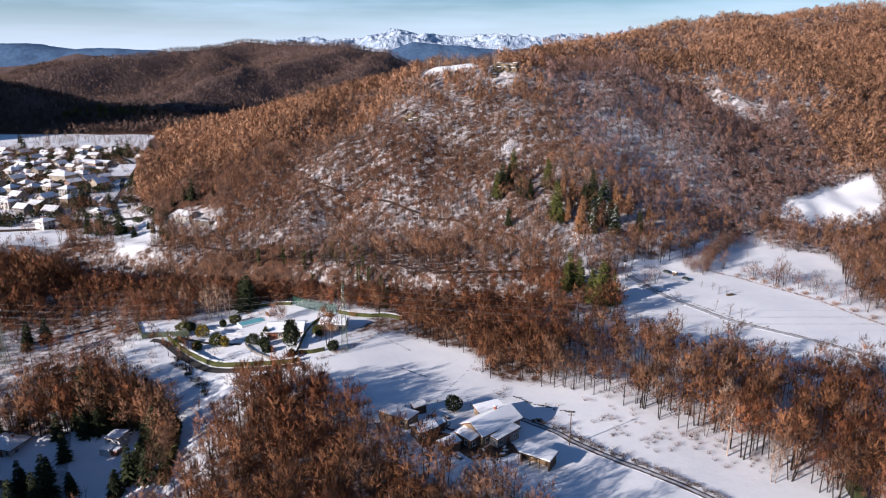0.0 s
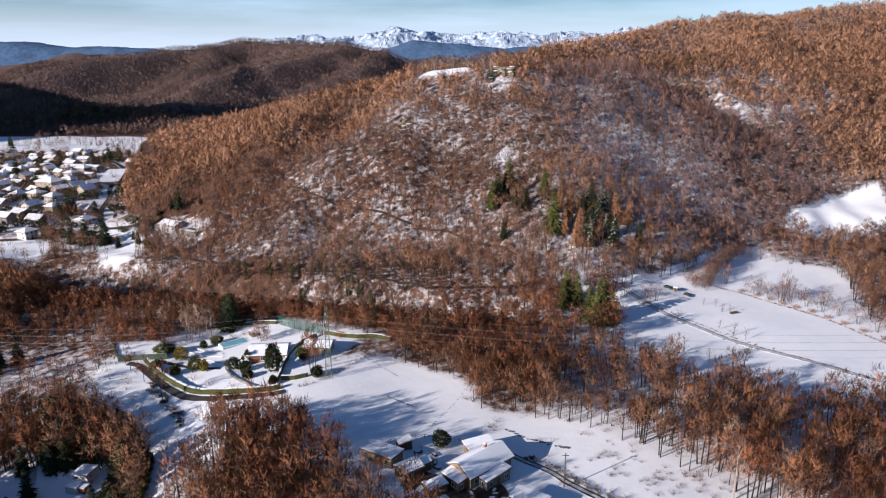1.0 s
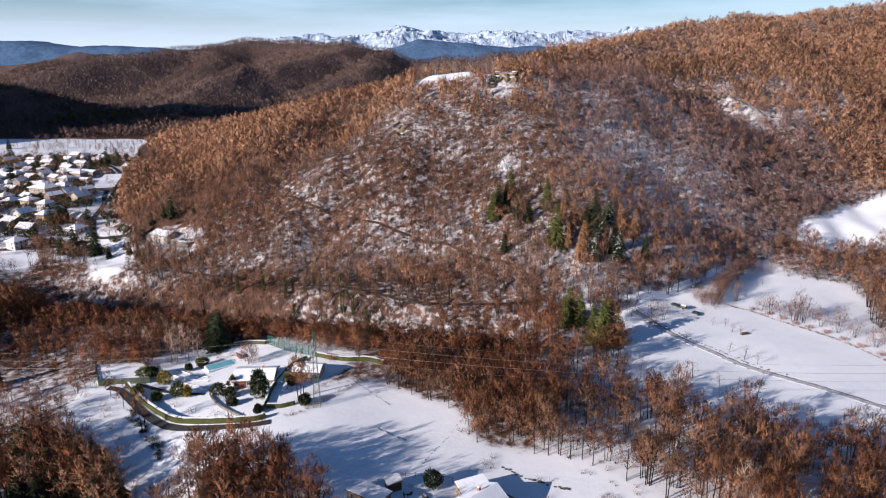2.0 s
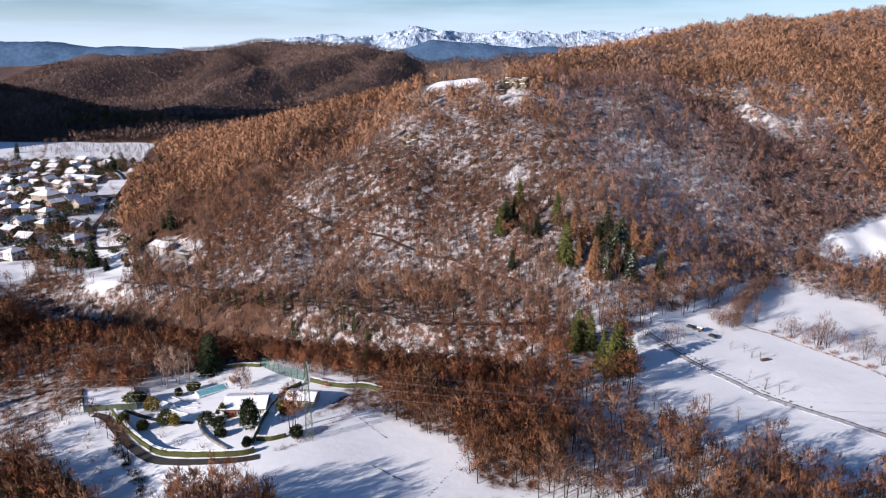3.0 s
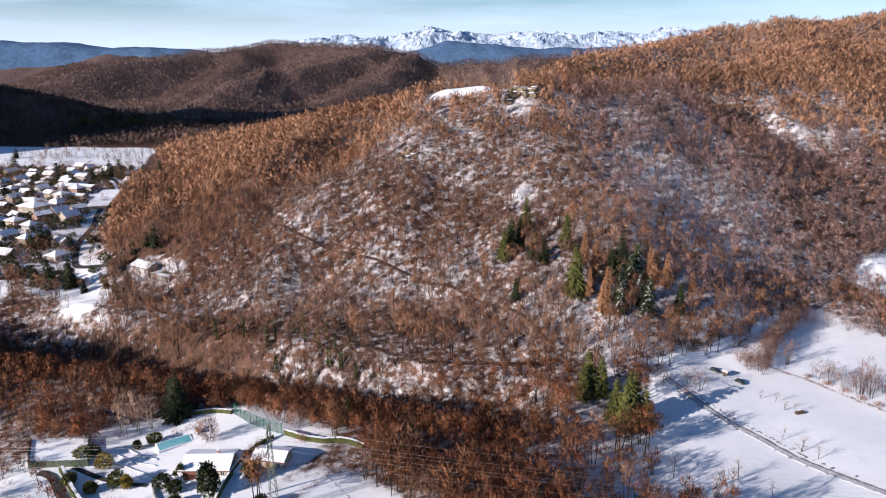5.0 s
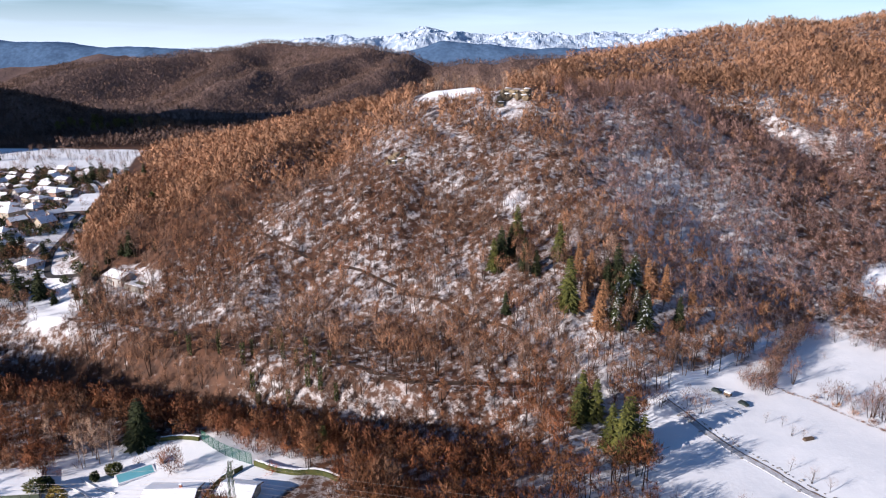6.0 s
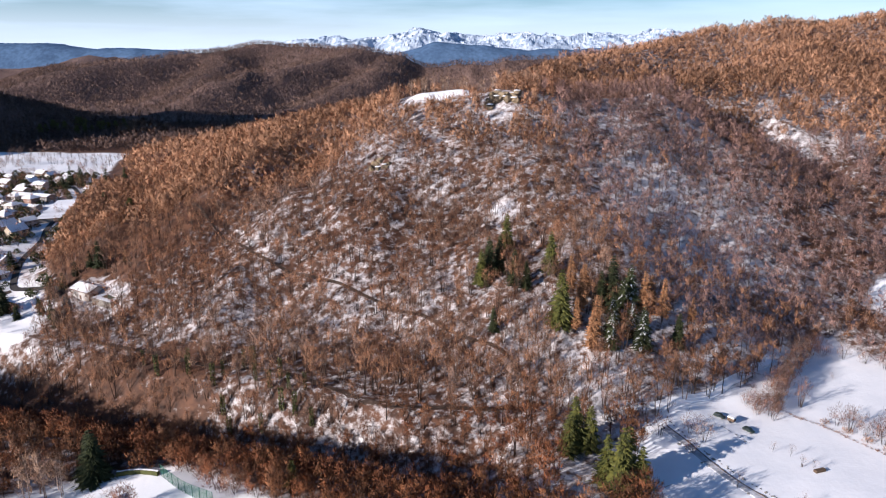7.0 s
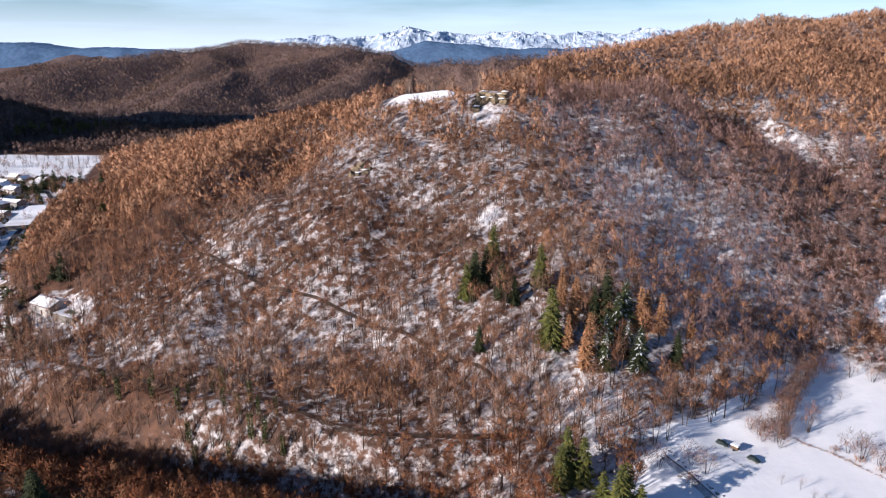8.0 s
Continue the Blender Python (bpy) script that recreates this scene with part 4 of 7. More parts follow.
NET = material("green_sports_net", (0.02, 0.11, 0.07), 0.7, (0.015, 0.075, 0.05), 1.0, 0.6)
CABLE = material("dull_aluminium_cable", (0.30, 0.26, 0.22), 0.45, (0.34, 0.31, 0.28), 1.0, 0.4, metal=0.6)
POOL = material("turquoise_pool_water", (0.16, 0.44, 0.50), 0.3, (0.22, 0.52, 0.57), 0.4, 0.6, spec=0.6)
HEDGE = material("clipped_green_hedge", (0.085, 0.085, 0.022), 0.85, (0.04, 0.055, 0.018), 1.2, 0.8, bump=0.6, bump_scale=3)
YELLOW = material("yellow_green_leaves", (0.34, 0.23, 0.03), 0.8, (0.12, 0.11, 0.03), 0.8, 0.8)
RUSSET = material("orange_autumn_leaves", (0.36, 0.11, 0.05), 0.85, (0.24, 0.08, 0.04), 0.8, 0.7)
TWIG_WARM = material("reddish_ornamental_twigs", (0.30, 0.155, 0.105), 0.9, (0.22, 0.11, 0.08), 0.4, 0.7, tone=0.2, gaps=0.52)
PAINT_DARK = material("dark_car_paint", (0.03, 0.045, 0.035), 0.3, (0.02, 0.03, 0.025), 1.0, 0.3, spec=0.5)
PAINT_RED = material("red_plastic", (0.45, 0.05, 0.05), 0.4, (0.35, 0.04, 0.04), 1.0, 0.3)
RUBBER = material("black_rubber", (0.02, 0.02, 0.02), 0.8, (0.03, 0.03, 0.03), 2.0, 0.4)


def part(name, bm, mat, parent, label=""):
    me = bpy.data.meshes.new(name)
    bm.to_mesh(me)
    bm.free()
    me.materials.append(mat)
    ob = new(name, me)
    ob.parent = parent
    if label:
        ob["label"] = label
    return ob


def root_of(kind, x, y, turn=0.0, z=None, label="", category="", group="", struct=""):
    e = new(kind)
    e.empty_display_size = 0.5
    e.matrix_world = pose(x, y, ground_z(x, y) if z is None else z, 0, 0, turn)
    return tagged(e, label, category, group, struct)


def block(bm, x0, x1, y0, y1, z0, z1, tilt=None):
    """A box, or with tilt (dz at x1) a sloping slab."""
    k = tilt or 0.0
    v = [bm.verts.new(p) for p in ((x0, y0, z0), (x1, y0, z0 + k), (x1, y1, z0 + k), (x0, y1, z0), (x0, y0, z1), (x1, y0, z1 + k), (x1, y1, z1 + k), (x0, y1, z1))]
    for f in ((3, 2, 1, 0), (4, 5, 6, 7), (0, 1, 5, 4), (1, 2, 6, 5), (2, 3, 7, 6), (3, 0, 4, 7)):
        bm.faces.new([v[i] for i in f])


def boxed(*args, bevel=0.0, **kw):
    bm = bmesh.new()
    block(bm, *args, **kw)
    if bevel:
        bmesh.ops.bevel(bm, geom=bm.edges[:], offset=bevel, segments=2, affect="EDGES", profile=0.6)
    return bm


def prism(outline, y0, y1):
    """An outline in x, z pushed along y."""
    bm = bmesh.new()
    a = [bm.verts.new((x, y0, z)) for x, z in outline]
    b = [bm.verts.new((x, y1, z)) for x, z in outline]
    bm.faces.new(a)
    bm.faces.new(b[::-1])
    for i in range(len(a)):
        j = (i + 1) % len(a)
        bm.faces.new((a[j], a[i], b[i], b[j]))
    bmesh.ops.recalc_face_normals(bm, faces=bm.faces[:])
    return bm


def hip(w, d, z, h, over, thick):
    """A hipped roof over w by d, with thickness."""
    bm = bmesh.new()
    for sx in (1,):
        a, b, r = w / 2 + over, d / 2 + over, max(0.3, (w - d) / 2)
        lo = [bm.verts.new(p) for p in ((-a, -b, z), (a, -b, z), (a, b, z), (-a, b, z))]
        mi = [bm.verts.new(p) for p in ((-a, -b, z + thick), (a, -b, z + thick), (a, b, z + thick), (-a, b, z + thick))]
        to = [bm.verts.new((-r, 0, z + h + thick)), bm.verts.new((r, 0, z + h + thick))]
        bm.faces.new(lo[::-1])
        for i in range(4):
            j = (i + 1) % 4
            bm.faces.new((lo[i], lo[j], mi[j], mi[i]))
        bm.faces.new((mi[0], mi[1], to[1], to[0]))
        bm.faces.new((mi[1], mi[2], to[1]))
        bm.faces.new((mi[2], mi[3], to[0], to[1]))
        bm.faces.new((mi[3], mi[0], to[0]))
    return bm


def window_on(parent, x, y, z, w, h, face, shut=False):
    """A framed window set in a wall. face: the degrees that its outside looks to, -90 for the front."""
    e = bmesh.new()
    m = pose(x, y, z, 0, 0, face + 90)
    for b in ((-w / 2 - 0.08, w / 2 + 0.08, -0.06, 0.05, h / 2, h / 2 + 0.09), (-w / 2 - 0.08, w / 2 + 0.08, -0.12, 0.05, -h / 2 - 0.1, -h / 2), (-w / 2 - 0.08, -w / 2, -0.06, 0.05, -h / 2, h / 2), (w / 2, w / 2 + 0.08, -0.06, 0.05, -h / 2, h / 2), (-0.035, 0.035, -0.04, 0.05, -h / 2, h / 2)):
        block(e, *b)
    bmesh.ops.transform(e, matrix=m, verts=e.verts)
    fr = part("window", e, FRAME, parent)
    g = boxed(-w / 2, w / 2, -0.015, 0.03, -h / 2, h / 2)
    bmesh.ops.transform(g, matrix=m, verts=g.verts)
    part("pane", g, GLASS, fr, "dark glass pane")
    if shut:
        for s in (-1, 1):
            q = boxed(s * (w / 2 + 0.1) if s > 0 else -w - 0.1, w + 0.1 if s > 0 else -(w / 2 + 0.1), -0.07, -0.02, -h / 2, h / 2)
            bmesh.ops.transform(q, matrix=m, verts=q.verts)
            part("shutter", q, SHUTTER, fr, "brown wooden shutter")


def house(x, y, turn, w, d, h, rise, wall, style="gable", label="", group="", kind="house", z=None, wins=3, floors=1, chimney=True, over=0.5, shut=False, base=None, door=True, cat="house"):
    """A house: rendered walls, snow-laden roof, windows with frames and panes, door and chimney. Its ridge runs along its local x."""
    zg = (min(ground_z(x + a, y + b) for a in (-w / 3, w / 3) for b in (-d / 3, d / 3)) if z is None else z)
    r = root_of(kind, x, y, turn, zg, label, cat, group)
    if style == "gable":
        b = prism([(-d / 2, -2.5), (d / 2, -2.5), (d / 2, h), (0, h + rise), (-d / 2, h)], -w / 2, w / 2)
        bmesh.ops.rotate(b, cent=(0, 0, 0), matrix=Matrix.Rotation(radians(90), 3, "Z"), verts=b.verts)
    else:
        b = boxed(-w / 2, w / 2, -d / 2, d / 2, -2.5, h)
    part("wall", b, wall, r)
    if style == "gable":
        k, e = rise / (d / 2), d / 2 + over
        lo = [(-e, h - over * k), (0, h + rise), (e, h - over * k)]
        outline = lambda t0, t1, inset: [(lo[0][0] + inset, lo[0][1] + t0 + inset * k), (0, lo[1][1] + t0), (lo[2][0] - inset, lo[2][1] + t0 + inset * k), (lo[2][0] - inset, lo[2][1] + t1 + inset * k), (0, lo[1][1] + t1), (lo[0][0] + inset, lo[0][1] + t1 + inset * k)]
        rot = Matrix.Rotation(radians(90), 3, "Z")
        b = prism(outline(0.01, 0.16, 0), -w / 2 - over, w / 2 + over)
        bmesh.ops.rotate(b, cent=(0, 0, 0), matrix=rot, verts=b.verts)
        rf = part("roof", b, TILE, r)
        b = prism(outline(0.165, 0.40, 0.12), -w / 2 - over + 0.1, w / 2 + over - 0.1)
        bmesh.ops.bevel(b, geom=b.edges[:], offset=0.08, segments=1, affect="EDGES")
        bmesh.ops.rotate(b, cent=(0, 0, 0), matrix=rot, verts=b.verts)
        part("snow_cover", b, SNOW, rf, "thick snow lying on the roof")
        top = h + rise
    elif style == "hip":
        rf = part("roof", hip(w, d, h, rise, over, 0.15), TILE, r)
        part("snow_cover", hip(w - 0.2, d - 0.2, h + 0.155, rise, over, 0.25), SNOW, rf, "thick snow lying on the roof")
        top = h + rise
    else:
        rf = part("roof", boxed(-w / 2 - over, w / 2 + over, -d / 2 - over, d / 2 + over, h + 0.005, h + 0.2, tilt=rise), TILE, r)
        part("snow_cover", boxed(-w / 2 - over + 0.1, w / 2 + over - 0.1, -d / 2 - over + 0.1, d / 2 + over - 0.1, h + 0.205, h + 0.42, tilt=rise, bevel=0.07), SNOW, rf, "thick snow lying on the roof")
        top = h + 0.3
    for f in range(floors):
        zz = (f + 0.55) * h / floors
        for i in range(wins):
            px = -w / 2 + (i + 0.5) * w / wins
            if door and f == 0 and i == wins // 2:
                q = part("door", boxed(px - 0.5, px + 0.5, -d / 2 - 0.06, -d / 2 + 0.05, 0.02, 2.05), SHUTTER, r, "brown wooden door")
                part("handle", boxed(px + 0.34, px + 0.42, -d / 2 - 0.12, -d / 2 - 0.061, 1.0, 1.06), STEEL, q)
            else:
                window_on(r, px, -d / 2, zz, 1.05, 1.15, -90, shut)
        for s in (-1, 1):
            window_on(r, s * w / 2, -d * 0.18, zz, 0.95, 1.1, 0 if s > 0 else 180, shut)
    if chimney:
        c = part("chimney", boxed(w * 0.18 - 0.3, w * 0.18 + 0.3, d * 0.12 - 0.3, d * 0.12 + 0.3, h, top + 0.9), BRICK, r)
        part("chimney_cap", boxed(w * 0.18 - 0.4, w * 0.18 + 0.4, d * 0.12 - 0.4, d * 0.12 + 0.4, top + 0.905, top + 1.1, bevel=0.05), SNOW, c, "snow-covered chimney cap")
    return r


# ---------------------------------------------------------------- lines on the ground
def along(points, gap):
    """Evenly spaced places on a smooth line through the points, with its direction."""
    p = np.array(points, float)
    q = []
    for i in range(len(p) - 1):
        a, b, c, d = p[max(i - 1, 0)], p[i], p[i + 1], p[min(i + 2, len(p) - 1)]
        n = max(2, int(np.linalg.norm(c - b) / gap))
        for t in np.arange(n) / n:
            q.append(0.5 * (2 * b + (c - a) * t + (2 * a - 5 * b + 4 * c - d) * t * t + (3 * b - a - 3 * c + d) * t ** 3))
    q.append(p[-1])
    q = np.array(q)
    g = np.gradient(q, axis=0)
    g /= np.linalg.norm(g, axis=1)[:, None]
    return q, g


def ribbon(points, width, lift, thick, gap=2.0, wobble=0.0, seed=0, shift=0.0, level=False):
    """A strip that follows the ground: its top lies `lift` over it."""
    q, g = along(points, gap)
    r = np.random.RandomState(seed)
    bm = bmesh.new()
    rows = []
    for (x, y), (gx, gy) in zip(q, g):
        nx, ny = -gy, gx
        wl, wr2 = width / 2 * (1 + wobble * r.uniform(-1, 1)), width / 2 * (1 + wobble * r.uniform(-1, 1))
        a, b = (x + nx * (wl + shift), y + ny * (wl + shift)), (x - nx * (wr2 - shift), y - ny * (wr2 - shift))
        za, zb = ground_z(*a), ground_z(*b)
        if level:
            za = zb = max(za, zb)
        up = lift * (1 + wobble * r.uniform(-0.5, 0.5))
        rows.append([bm.verts.new(p) for p in ((*a, za + up - thick), (*a, za + up), (*b, zb + up), (*b, zb + up - thick))])
    for m, n2 in zip(rows[:-1], rows[1:]):
        for i in range(4):
            j = (i + 1) % 4
            bm.faces.new((m[i], m[j], n2[j], n2[i]))
    bm.faces.new(rows[0][::-1])
    bm.faces.new(rows[-1])
    bmesh.ops.recalc_face_normals(bm, faces=bm.faces[:])
    return bm


def road(name, points, width, mat, label, lift=0.22, wobble=0.06):
    ob = part(name, ribbon(points, width, lift, 0.8, wobble=wobble, seed=len(points)), mat, None)
    return tagged(ob, label, "road", kind="structure")


def hedge(points, width, tall, label, snow=True, mat=None):
    """A clipped hedge with leafy sides and a cap of snow."""
    e = root_of("hedge", *points[0], 0, 0, label, "hedge")
    e.matrix_world = Matrix.Identity(4)
    part("foliage", ribbon(points, width, tall, tall + 0.5, 0.8, 0.16, 5), mat or HEDGE, e)
    if snow:
        part("snow_cover", ribbon(points, width * 0.55, tall + 0.14, 0.16, 0.8, 0.14, 6, shift=width * 0.12), SNOW, e, "snow lying on the hedge")
    return e


def wall_line(points, width, tall, mat, label, snow=True, kind="garden_wall", cat="wall"):
    e = root_of(kind, *points[0], 0, 0, label, cat)
    e.matrix_world = Matrix.Identity(4)
    part("masonry", ribbon(points, width, tall, tall + 1.2, 1.2, 0.10, 9), mat, e)
    if snow:
        part("snow_cover", ribbon(points, width * 1.05, tall + 0.18, 0.16, 1.2, 0.10, 8), SNOW, e, "snow lying on the wall")
    return e


def shrub_data(seed, tall, wide, leaf=0.34, n=520):
    """A rounded evergreen shrub of many small leaf blades with an uneven outline."""
    r = np.random.RandomState(seed)
    p = Plant()
    for i in range(5):
        az = i * 1.26
        p.cone((0, 0, -0.3), (math.cos(az) * wide * 0.5, math.sin(az) * wide * 0.5, tall * 0.6), 0.07, 0, 0)
    lob = r.normal(size=(9, 3))
    lob /= np.linalg.norm(lob, axis=1)[:, None]
    d = r.normal(size=(n, 3))
    d /= np.linalg.norm(d, axis=1)[:, None]
    d[:, 2] = np.where(d[:, 2] < -0.85, -d[:, 2], d[:, 2])
    lump = 0.75 + 0.3 * np.max(np.clip(d @ lob.T, 0, 1) ** 4, axis=1)
    rad = lump * r.uniform(0.55, 1.0, n)
    at = d * rad[:, None] * np.array([wide, wide, tall * 0.55]) + np.array([0, 0, tall * 0.5])
    way = d * 0.7 + r.normal(size=(n, 3)) * 0.6
    way /= np.linalg.norm(way, axis=1)[:, None]
    p.slivers(at, way, r.uniform(0.7, 1.3, n) * leaf * 1.5, r.uniform(0.8, 1.3, n) * leaf, r, 1)
    return p.done()


def stone_data(seed, size, flat=0.7):
    """One angular boulder: a ball cut flat by a dozen planes."""
    r = np.random.RandomState(seed)
    bm = bmesh.new()
    bmesh.ops.create_icosphere(bm, subdivisions=2, radius=1.0)
    cut = r.normal(size=(12, 3))
    cut /= np.linalg.norm(cut, axis=1)[:, None]
    deep = r.uniform(0.45, 0.8, 12)
    for v in bm.verts:
        d = np.array(v.co)
        for c, k in zip(cut, deep):
            over = float(d @ c) - k
            if over > 0:
                d = d - c * over
        v.co = Vector(d * np.array([1.3, 1.0, flat * 1.2]) * size)
    return bm


# ---------------------------------------------------------------- roads and tracks
road("road_town", [(-300, 640), (-265, 586), (-238, 505), (-224, 473), (-214, 440), (-203, 416), (-192, 399), (-178, 393), (-167, 388), (-157, 380), (-146, 364)], 3.0, ASPHALT, "dark cleared asphalt road through the town")
road("road_woodland", [(-146, 364), (-130, 349), (-118, 342), (-103, 337), (-86, 330), (-67, 322), (-46, 316), (-26, 305), (-11, 296), (3, 292), (23, 290), (36, 289)], 1.7, MUD, "brown woodland road along the foot of the hill", wobble=0.2)
road("road_branch", [(-192, 396), (-205, 386), (-233, 380), (-290, 374), (-360, 372)], 4.2, MUD, "slushy brown side road in the town")
road("road_drive", [(-103, 225), (-98.8, 223.6), (-92.8, 217.6), (-87.2, 212), (-81.5, 207.2), (-74, 202.5), (-61.5, 199.4), (-50, 197.9), (-44, 198.8)], 2.4, ASPHALT, "dark cleared drive below the garden hedge", wobble=0.1)
road("road_lane", [(-150, 197), (-138, 200), (-127, 206), (-118, 212), (-113, 217.5)], 2.4, RUT, "narrow half-cleared lane between snowy banks", wobble=0.15)
road("road_lane_lower", [(-140, 212), (-132, 200), (-120, 189), (-110, 178), (-104, 165), (-98, 152), (-90, 140)], 2.6, RUT, "narrow half-cleared lane to the lower houses", wobble=0.15)
TRACK = [(79, 277), (84, 271), (91, 256), (98, 246), (104, 237), (113, 228), (121, 221), (139, 203), (165, 180)]
road("track_meadow", TRACK, 2.0, RUT, "half-thawed grey track across the snowy meadow", 0.14, 0.06)
for side in (1.25,):
    tagged(part("track_verge", ribbon(TRACK, 0.22, 0.16, 0.5, 1.1, 0.9, 4, shift=side), WOOD, None), "thin dark verge beside the meadow track", "verge", kind="structure")
FARM_TRACK = [(19, 166), (24, 162), (29, 158), (33, 153), (40, 146), (47, 140), (54, 134), (62, 126)]
road("track_farm", FARM_TRACK, 2.0, RUT, "half-thawed grey farm track between snowy banks", 0.09, 0.12)
for side in (-0.7, 0.7):
    tagged(part("track_rut", ribbon(FARM_TRACK, 0.4, 0.13, 0.4, 1.1, 0.5, 5, shift=side), MUD, None), "thawed wheel rut past the farm", "track", kind="structure")
VERGE_Q, VERGE_G = along(FARM_TRACK[1:], 0.8)
VERGE_TUFT = [tree_meshes(thicket(240 + k, 1.0, 0.9, 90, 0.09), ("stem", "crown"), (BARK, WOOD)) for k in range(3)]
for i, ((x, y), (gx, gy)) in enumerate(zip(VERGE_Q, VERGE_G)):
    if i % 7 == 5:
        continue
    o = 1.8 + 0.5 * math.sin(i * 1.7)
    stand("grass_tuft", VERGE_TUFT[i % 3], x - gy * o, y + gx * o, 0.8 + 0.35 * math.sin(i * 2.9), i * 97, "dark withered grass tuft beside the farm track", "grass", "verge tufts")
road("woodland_path", [(-118, 425), (-96, 401), (-80, 386), (-68, 375), (-55, 368), (-43, 362), (-30, 355), (-19, 349), (3, 336), (15, 326), (33, 310), (42, 298)], 0.9, MUD, "brown leaf-strewn footpath across the wooded slope", 0.25, 0.2)
road("snowy_track", [(66, 284), (75, 284.5), (85, 287), (99, 296), (108, 303), (121, 314), (128, 322), (138, 334)], 2.6, SNOW, "snow-covered track along the foot of the hill", 0.18, 0.15)

# ---------------------------------------------------------------- walls and hedges of the fields
BANK_Q, BANK_G = along([(-40, 201), (-35, 205), (-30, 211), (-26, 217), (-22, 223), (-16, 227), (-10, 228)], 1.3)
BANK_SHRUB = [tree_meshes(thicket(220 + k, 1.5, 1.2, 110, 0.07), ("stem", "crown"), (BARK, TWIG)) for k in range(3)]
for i, (x, y) in enumerate(BANK_Q):
    stand("bare_shrub", BANK_SHRUB[i % 3], x + 0.4 * math.sin(i * 2.1), y + 0.4 * math.cos(i * 1.3), 0.8 + 0.25 * math.sin(i * 3.7), i * 77, "low brown leafless bush on the garden bank", "shrub", "bank bushes")

# ---------------------------------------------------------------- the villa and its garden
villa = house(-55.4, 226.6, 4, 12.0, 9.0, 2.9, 1.5, PLASTER[0], "gable", "low cream villa with broad snow-covered roof in the garden", wins=4, over=0.8)
part("porch", boxed(-5.8, -2.6, -4.7, -4.52, 0.0, 2.6, bevel=0.04), BRICK, villa, "terracotta wall panel beside the door")
part("side_wing", boxed(6.9, 8.9, -4.2, 3.6, -2.0, 1.9, bevel=0.05), SNOW, villa, "snow-covered side canopy")
house(-38.6, 228.0, -6, 8.6, 6.2, 2.7, 1.1, PLASTER[0], "gable", "small cream garden house with snowy pitched roof", wins=3, over=0.6, chimney=False, kind="garden_house")

pool_z = ground_z(-71.5, 241)
pool = root_of("swimming_pool", -71.5, 240.2, 37, pool_z + 0.35, "narrow rectangular swimming pool with turquoise water", "pool")
rim = bmesh.new()
for b in ((-4.9, 4.9, -2.5, -2.1, -1.2, 0.2), (-4.9, 4.9, 2.1, 2.5, -1.2, 0.2), (-4.9, -4.5, -2.1, 2.1, -1.2, 0.2), (4.5, 4.9, -2.1, 2.1, -1.2, 0.2)):
    block(rim, *b)
part("rim", rim, SNOW, pool, "snow-covered stone rim")
part("water", boxed(-4.499, 4.499, -2.099, 2.099, -0.9, 0.17), POOL, pool)
sc = root_of("privacy_screen", -67.0, 246, 130, None, "dark brown timber screen by the pool", "screen")
for i in range(7):
    part("board", boxed(-1.8 + i * 0.52, -1.8 + i * 0.52 + 0.48, -0.05, 0.05, -0.2, 1.5), SHUTTER, sc)

# parking deck with a fenced retaining wall
deck = root_of("parking_deck", 0, 0, 0, 0, "raised parking deck with green-clad retaining wall", "deck")
corners = [(-114, 239), (-107, 227), (-91, 229), (-98, 242)]
deck_top = max(ground_z(a, b) for a, b in corners) + 1.3
bm = bmesh.new()
lo = [bm.verts.new((a, b, deck_top - 5)) for a, b in corners]
hi = [bm.verts.new((a, b, deck_top)) for a, b in corners]
bm.faces.new(hi)
for i in range(4):
    bm.faces.new((lo[i], lo[(i + 1) % 4], hi[(i + 1) % 4], hi[i]))
bmesh.ops.recalc_face_normals(bm, faces=bm.faces[:])
part("deck_base", bm, STONE, deck)
bm = bmesh.new()
hi = [bm.verts.new((-102.5 + (a + 102.5) * 0.96, 234.2 + (b - 234.2) * 0.96, deck_top + 0.15)) for a, b in corners]
lo = [bm.verts.new((v.co.x, v.co.y, deck_top + 0.01)) for v in hi]
bm.faces.new(hi)
for i in range(4):
    bm.faces.new((lo[i], lo[(i + 1) % 4], hi[(i + 1) % 4], hi[i]))
bmesh.ops.recalc_face_normals(bm, faces=bm.faces[:])
part("snow_cover", bm, SNOW, deck)
